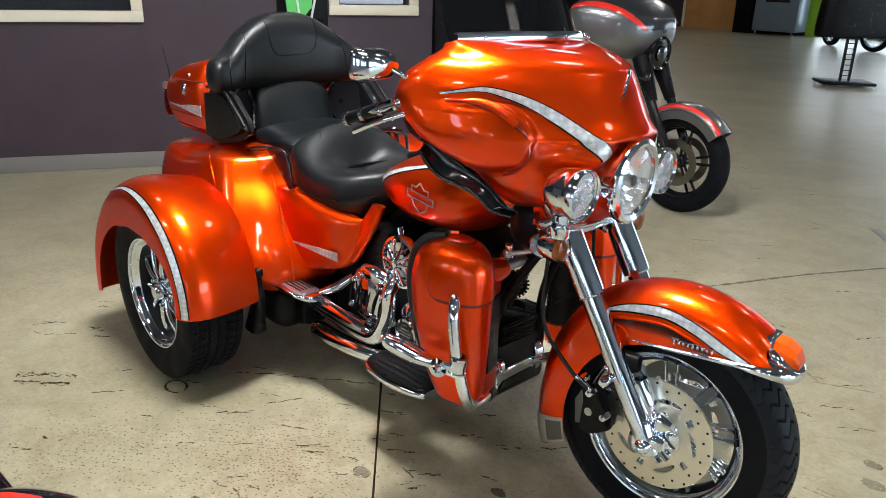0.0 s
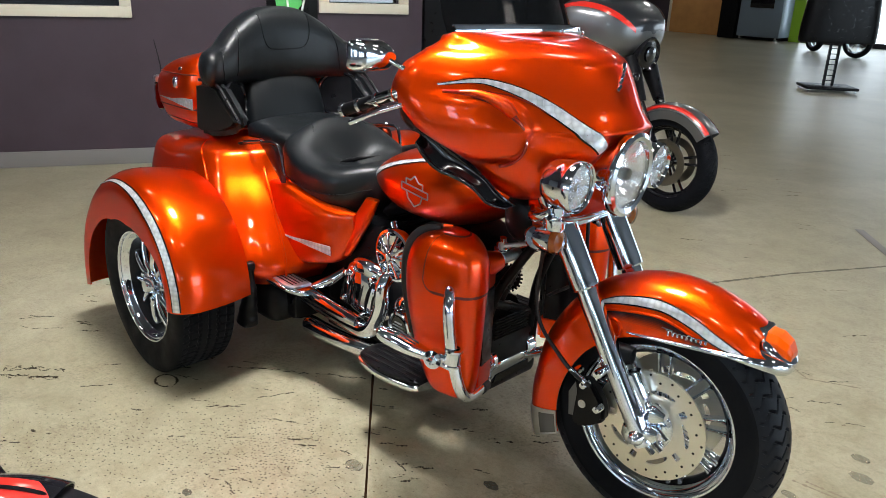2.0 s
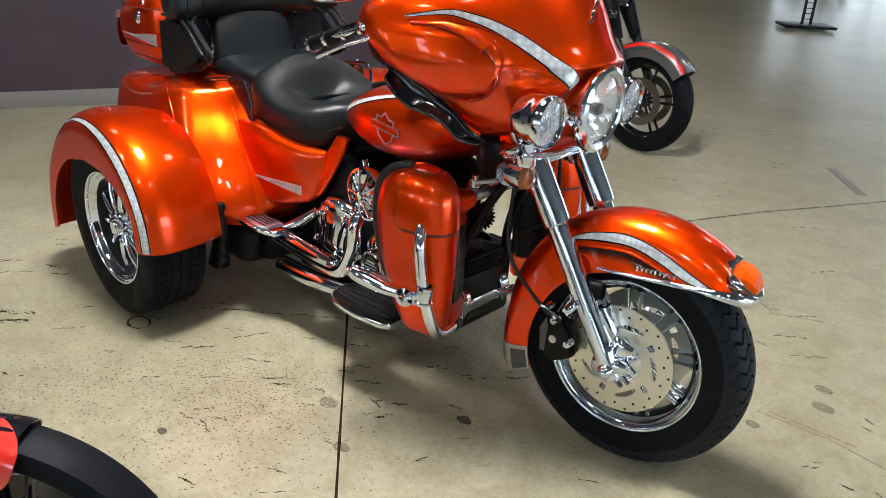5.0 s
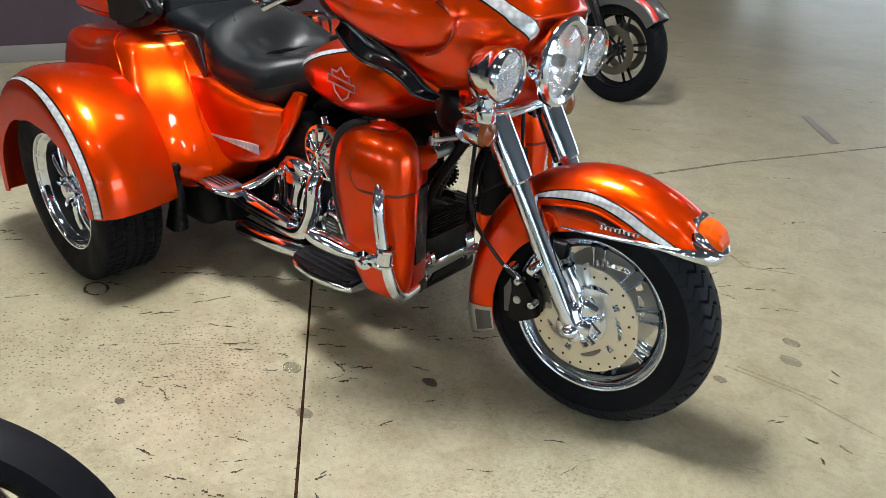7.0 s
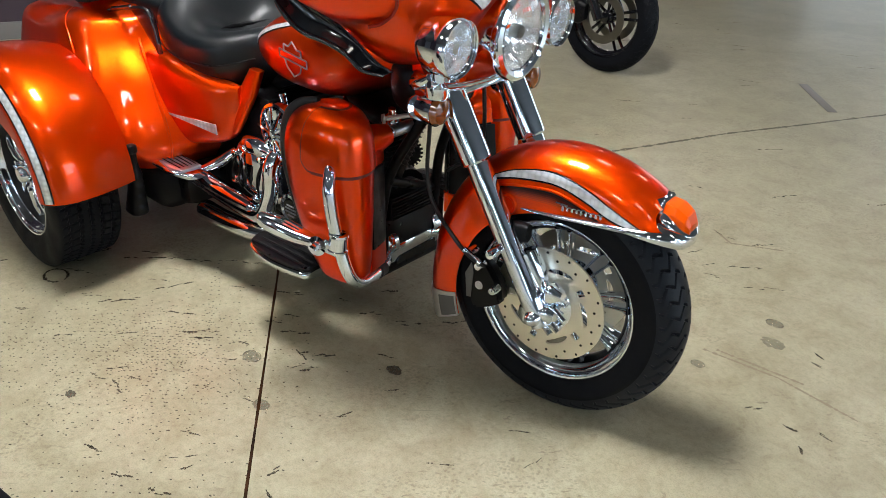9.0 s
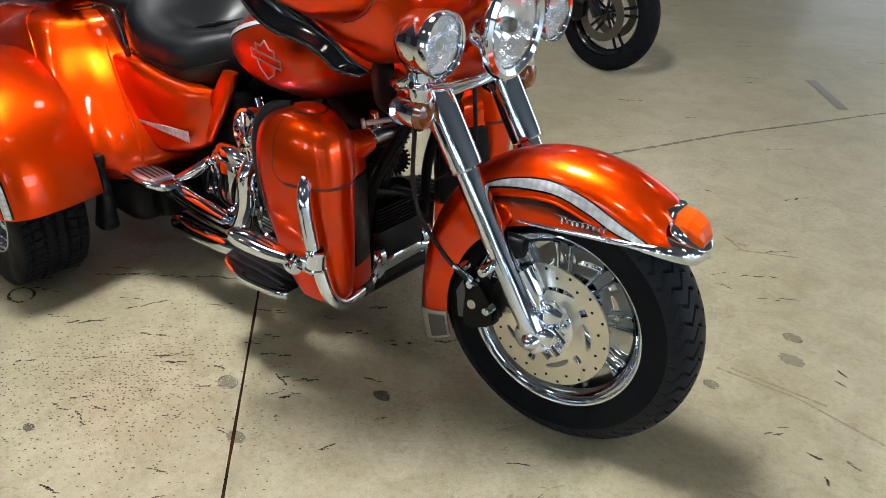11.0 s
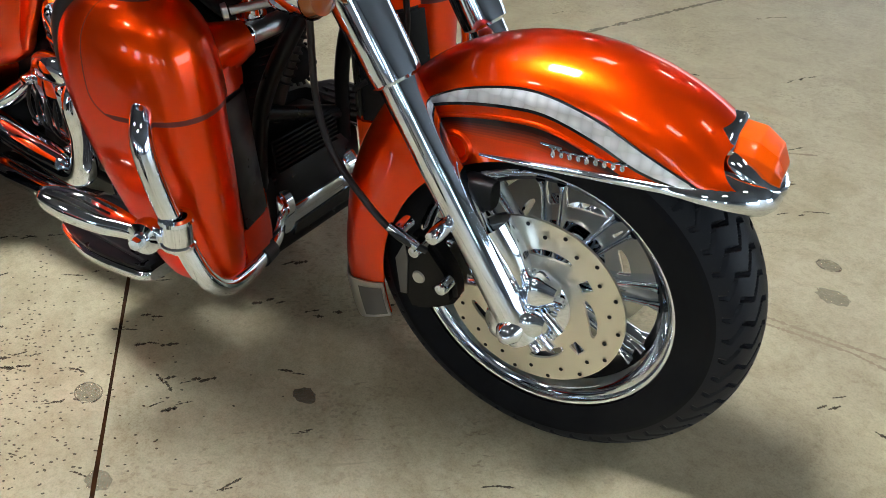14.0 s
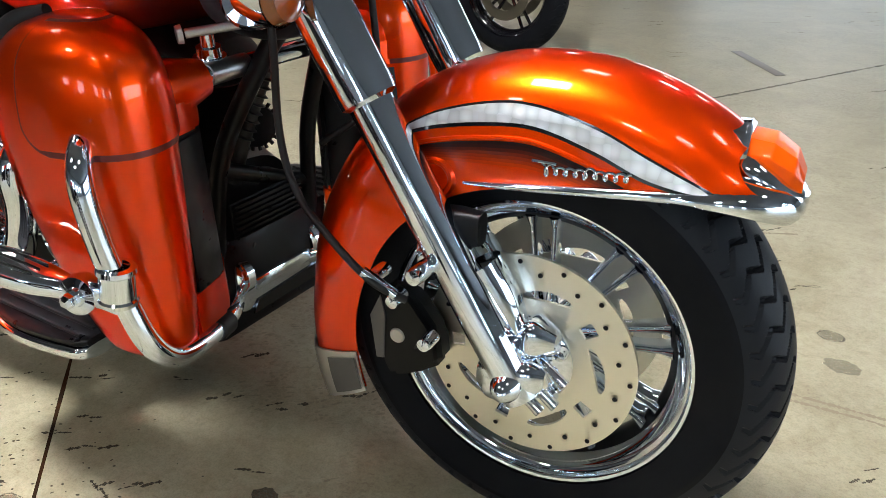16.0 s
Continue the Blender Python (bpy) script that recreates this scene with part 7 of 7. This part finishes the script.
def disc_mark(cx, cy, r, thick, squash=0.75):
    """A ragged round smudge."""
    bm = bmesh.new()
    bm.faces.new([bm.verts.new((cx + r * (0.85 + 0.3 * rnd.random()) * math.cos(t), cy + squash * r * (0.85 + 0.3 * rnd.random()) * math.sin(t), thick)) for t in (2 * math.pi * k / 22 for k in range(22))])
    return bm


def dash(cx, cy, length, ang, width=0.013):
    """A scuff broken into short ragged flakes along a line."""
    out = []
    c, q = math.cos(ang), math.sin(ang)
    n = max(2, int(length / 0.022))
    for k in range(n):
        u = (-0.5 + (k + rnd.random()) / n) * length
        v = rnd.gauss(0, 0.004)
        out.append(flake(cx + u * c - v * q, cy + u * q + v * c, 0.018 + 0.022 * rnd.random(), width * (0.35 + 0.65 * rnd.random()), ang + rnd.gauss(0, 0.16), rnd, 0.001))
    return out


tagged(link_mesh("smudge", joined(*[disc_mark(cx, cy, q, 0.0009) for cx, cy, q in ((-0.52, -0.59, 0.026), (-0.711, -0.488, 0.028), (0.322, 0.745, 0.026), (0.241, 0.388, 0.02), (0.36, 0.64, 0.035))]), smudge), "faint round smudges on the concrete", "floor mark", kind="stuff")
tagged(link_mesh("dark_spot", joined(disc_mark(-0.37, -0.245, 0.024, 0.0011), disc_mark(-0.923, -0.921, 0.017, 0.0011), *dash(-0.87, -0.82, 0.072, -0.18, 0.016)), spot), "dark oil spots on the concrete", "floor mark", kind="stuff")
rings = [ring_mark(cx, cy, q * 0.9, q, rnd, 0.0011) for cx, cy, q in ((0.322, 0.745, 0.026), (0.241, 0.388, 0.02), (-0.711, -0.488, 0.03))]
tagged(link_mesh("ring_stain", joined(*rings), stain), "faint ring stains on the concrete", "floor mark", kind="stuff")
scuffs = []
for k in range(15):
    t = 0.5 + 5.2 * k / 14
    scuffs += [flake(-1.551 + 0.046 * math.cos(t), -0.693 + 0.034 * math.sin(t), 0.026, 0.012 * (0.5 + rnd.random()), t + 1.6, rnd, 0.001)]
    scuffs += [flake(-1.9 + 0.05 * math.cos(t), -0.42 + 0.036 * math.sin(t), 0.026, 0.008 * (0.4 + rnd.random()), t + 1.6, rnd, 0.001)]
for cx, cy, length, ang in (
    (-1.44, -0.42, 0.143, 0.74), (-1.32, -0.32, 0.155, 0.68), (-1.17, -0.2, 0.185, 0.66), (-1.26, -0.62, 0.133, 0.96), (-1.21, -0.45, 0.1, 1.1), (-1.05, -0.51, 0.095, 0.61), (-0.92, -0.52, 0.094, 0.88), (-0.89, -0.54, 0.071, 0.65),
    (-1.2, -0.82, 0.065, 0.96), (-0.74, -0.54, 0.057, 0.62), (-0.56, -0.42, 0.083, 0.78), (-0.58, -0.35, 0.103, 0.65), (-0.86, -0.77, 0.053, 0.29), (-0.44, -0.93, 0.074, 0.52), (-0.46, -0.85, 0.03, 1.17), (-0.8, -0.34, 0.048, 0.5),
):
    scuffs += dash(cx, cy, length, ang)
for cx, cy, length, ang in (
    (-0.61, -0.39, 0.051, -0.18), (-1.04, -0.29, 0.079, 0.65), (-1.47, -0.39, 0.063, 0.66), (-0.06, 1.18, 0.087, -0.13), (0.11, 1.01, 0.143, 0.71), (0.22, 0.92, 0.117, 0.69), (0.05, 0.88, 0.068, 0.38), (0.48, 0.67, 0.02, -0.74),
    (0.49, 0.62, 0.02, -0.35), (0.44, 0.33, 0.081, 0.98), (0.54, 0.31, 0.02, -0.08), (0.61, 0.34, 0.022, -0.32), (0.59, 0.25, 0.02, -0.84), (-0.07, 1.0, 0.077, 1.24), (0.0, 0.93, 0.055, 0.88),
):
    scuffs += dash(cx, cy, length, ang, 0.01)
for k in range(70):
    scuffs += dash(rnd.uniform(-3.4, 0.6), rnd.uniform(1.0, 5.0), 0.03 + 0.09 * rnd.random(), 0.73 + rnd.gauss(0, 0.3), 0.013)
for k in range(26):
    scuffs += dash(rnd.uniform(-2.6, -1.5), rnd.uniform(-1.6, -0.5), 0.03 + 0.08 * rnd.random(), 0.73 + rnd.gauss(0, 0.25), 0.013)
for k in range(34):
    scuffs += dash(rnd.uniform(-1.5, 0.2), rnd.uniform(-1.0, 0.3), 0.02 + 0.05 * rnd.random(), 0.73 + rnd.gauss(0, 0.3), 0.009)
for k in range(70):
    f, q = rnd.random(), rnd.choice((-1, 1))
    across = 0.026 * q + rnd.gauss(0, 0.008)
    scuffs.append(flake(-1.99 + 0.15 * f + across * 0.8, -1.11 + 0.155 * f - across * 0.62, 0.014 + 0.014 * rnd.random(), 0.005 + 0.006 * rnd.random(), 0.8 + rnd.gauss(0, 0.5), rnd, 0.001))
for cx, cy in ((-0.8, -0.28), (-0.72, -0.33), (-0.9, -0.2), (-0.62, -0.1), (-0.5, -0.06), (-0.68, 0.02), (-0.4, 0.05), (-1.0, -0.14)):
    scuffs += dash(cx, cy, 0.05 + 0.05 * rnd.random(), 0.73 + rnd.gauss(0, 0.25), 0.018)
tagged(link_mesh("scuffs", joined(*scuffs), mark), "short dark scuffs and chips on the concrete", "floor mark", kind="stuff")
# chipped pits in worn patches: centre, reach along and across, spacing, share left out
pits = []
for px, py, along, across, step, spare in ((-0.93, -0.62, 0.17, 0.13, 0.0125, 0.1), (-0.98, -0.66, 0.36, 0.22, 0.016, 0.45), (-1.38, -1.08, 0.3, 0.2, 0.018, 0.35), (-1.15, -0.85, 0.3, 0.2, 0.019, 0.55), (-0.72, -0.75, 0.27, 0.13, 0.015, 0.55), (-0.55, -0.95, 0.25, 0.15, 0.02, 0.6)):
    c, q = math.cos(0.73), math.sin(0.73)
    n, m = int(2.2 * along / step), int(2.2 * across / step)
    for i in range(-n, n + 1):
        for j in range(-m, m + 1):
            u, v = step * (i + 0.5 * (j % 2) + rnd.gauss(0, 0.16)), step * (j + rnd.gauss(0, 0.14))
            reach = (u / along) ** 2 + (v / across) ** 2
            if rnd.random() < (1 - spare) * math.exp(-reach):
                w = 0.0012 + 0.0011 * rnd.random()
                pits.append((px + u * c - v * q, py + u * q + v * c, w * (1.2 + rnd.random()), w, 0.5 + rnd.gauss(0, 0.35)))
for k in range(26):
    f = k / 25
    pits.append((-1.229 + 0.27 * f + 0.03 * (k % 2), -0.269 - 0.226 * f + rnd.gauss(0, 0.005), 0.0032, 0.0022, 0.6))
bm = bmesh.new()
for x, y, a, b, g in pits:
    c, q = math.cos(g), math.sin(g)
    bm.faces.new([bm.verts.new((x + a * math.cos(t) * c - b * math.sin(t) * q, y + a * math.cos(t) * q + b * math.sin(t) * c, 0.0008)) for t in (math.pi * k / 3 for k in range(6))])
tagged(link_mesh("pits", bm, pit), "patches of small chipped pits in the concrete", "floor mark", kind="stuff")
faint = [strip_mark(a, b, 0.007, 0.0007, 1.6) for a, b in (((0.22, 0.465), (0.436, 0.488)), ((0.436, 0.488), (0.662, 0.458)), ((0.25, 0.49), (0.5, 0.51)), ((-0.021, 1.134), (0.161, 1.226)), ((-0.1, 1.2), (0.0, 1.14)))]
tagged(link_mesh("scratches", joined(*faint), scratch), "faint brown scratches in the floor sealer", "floor mark", kind="stuff")
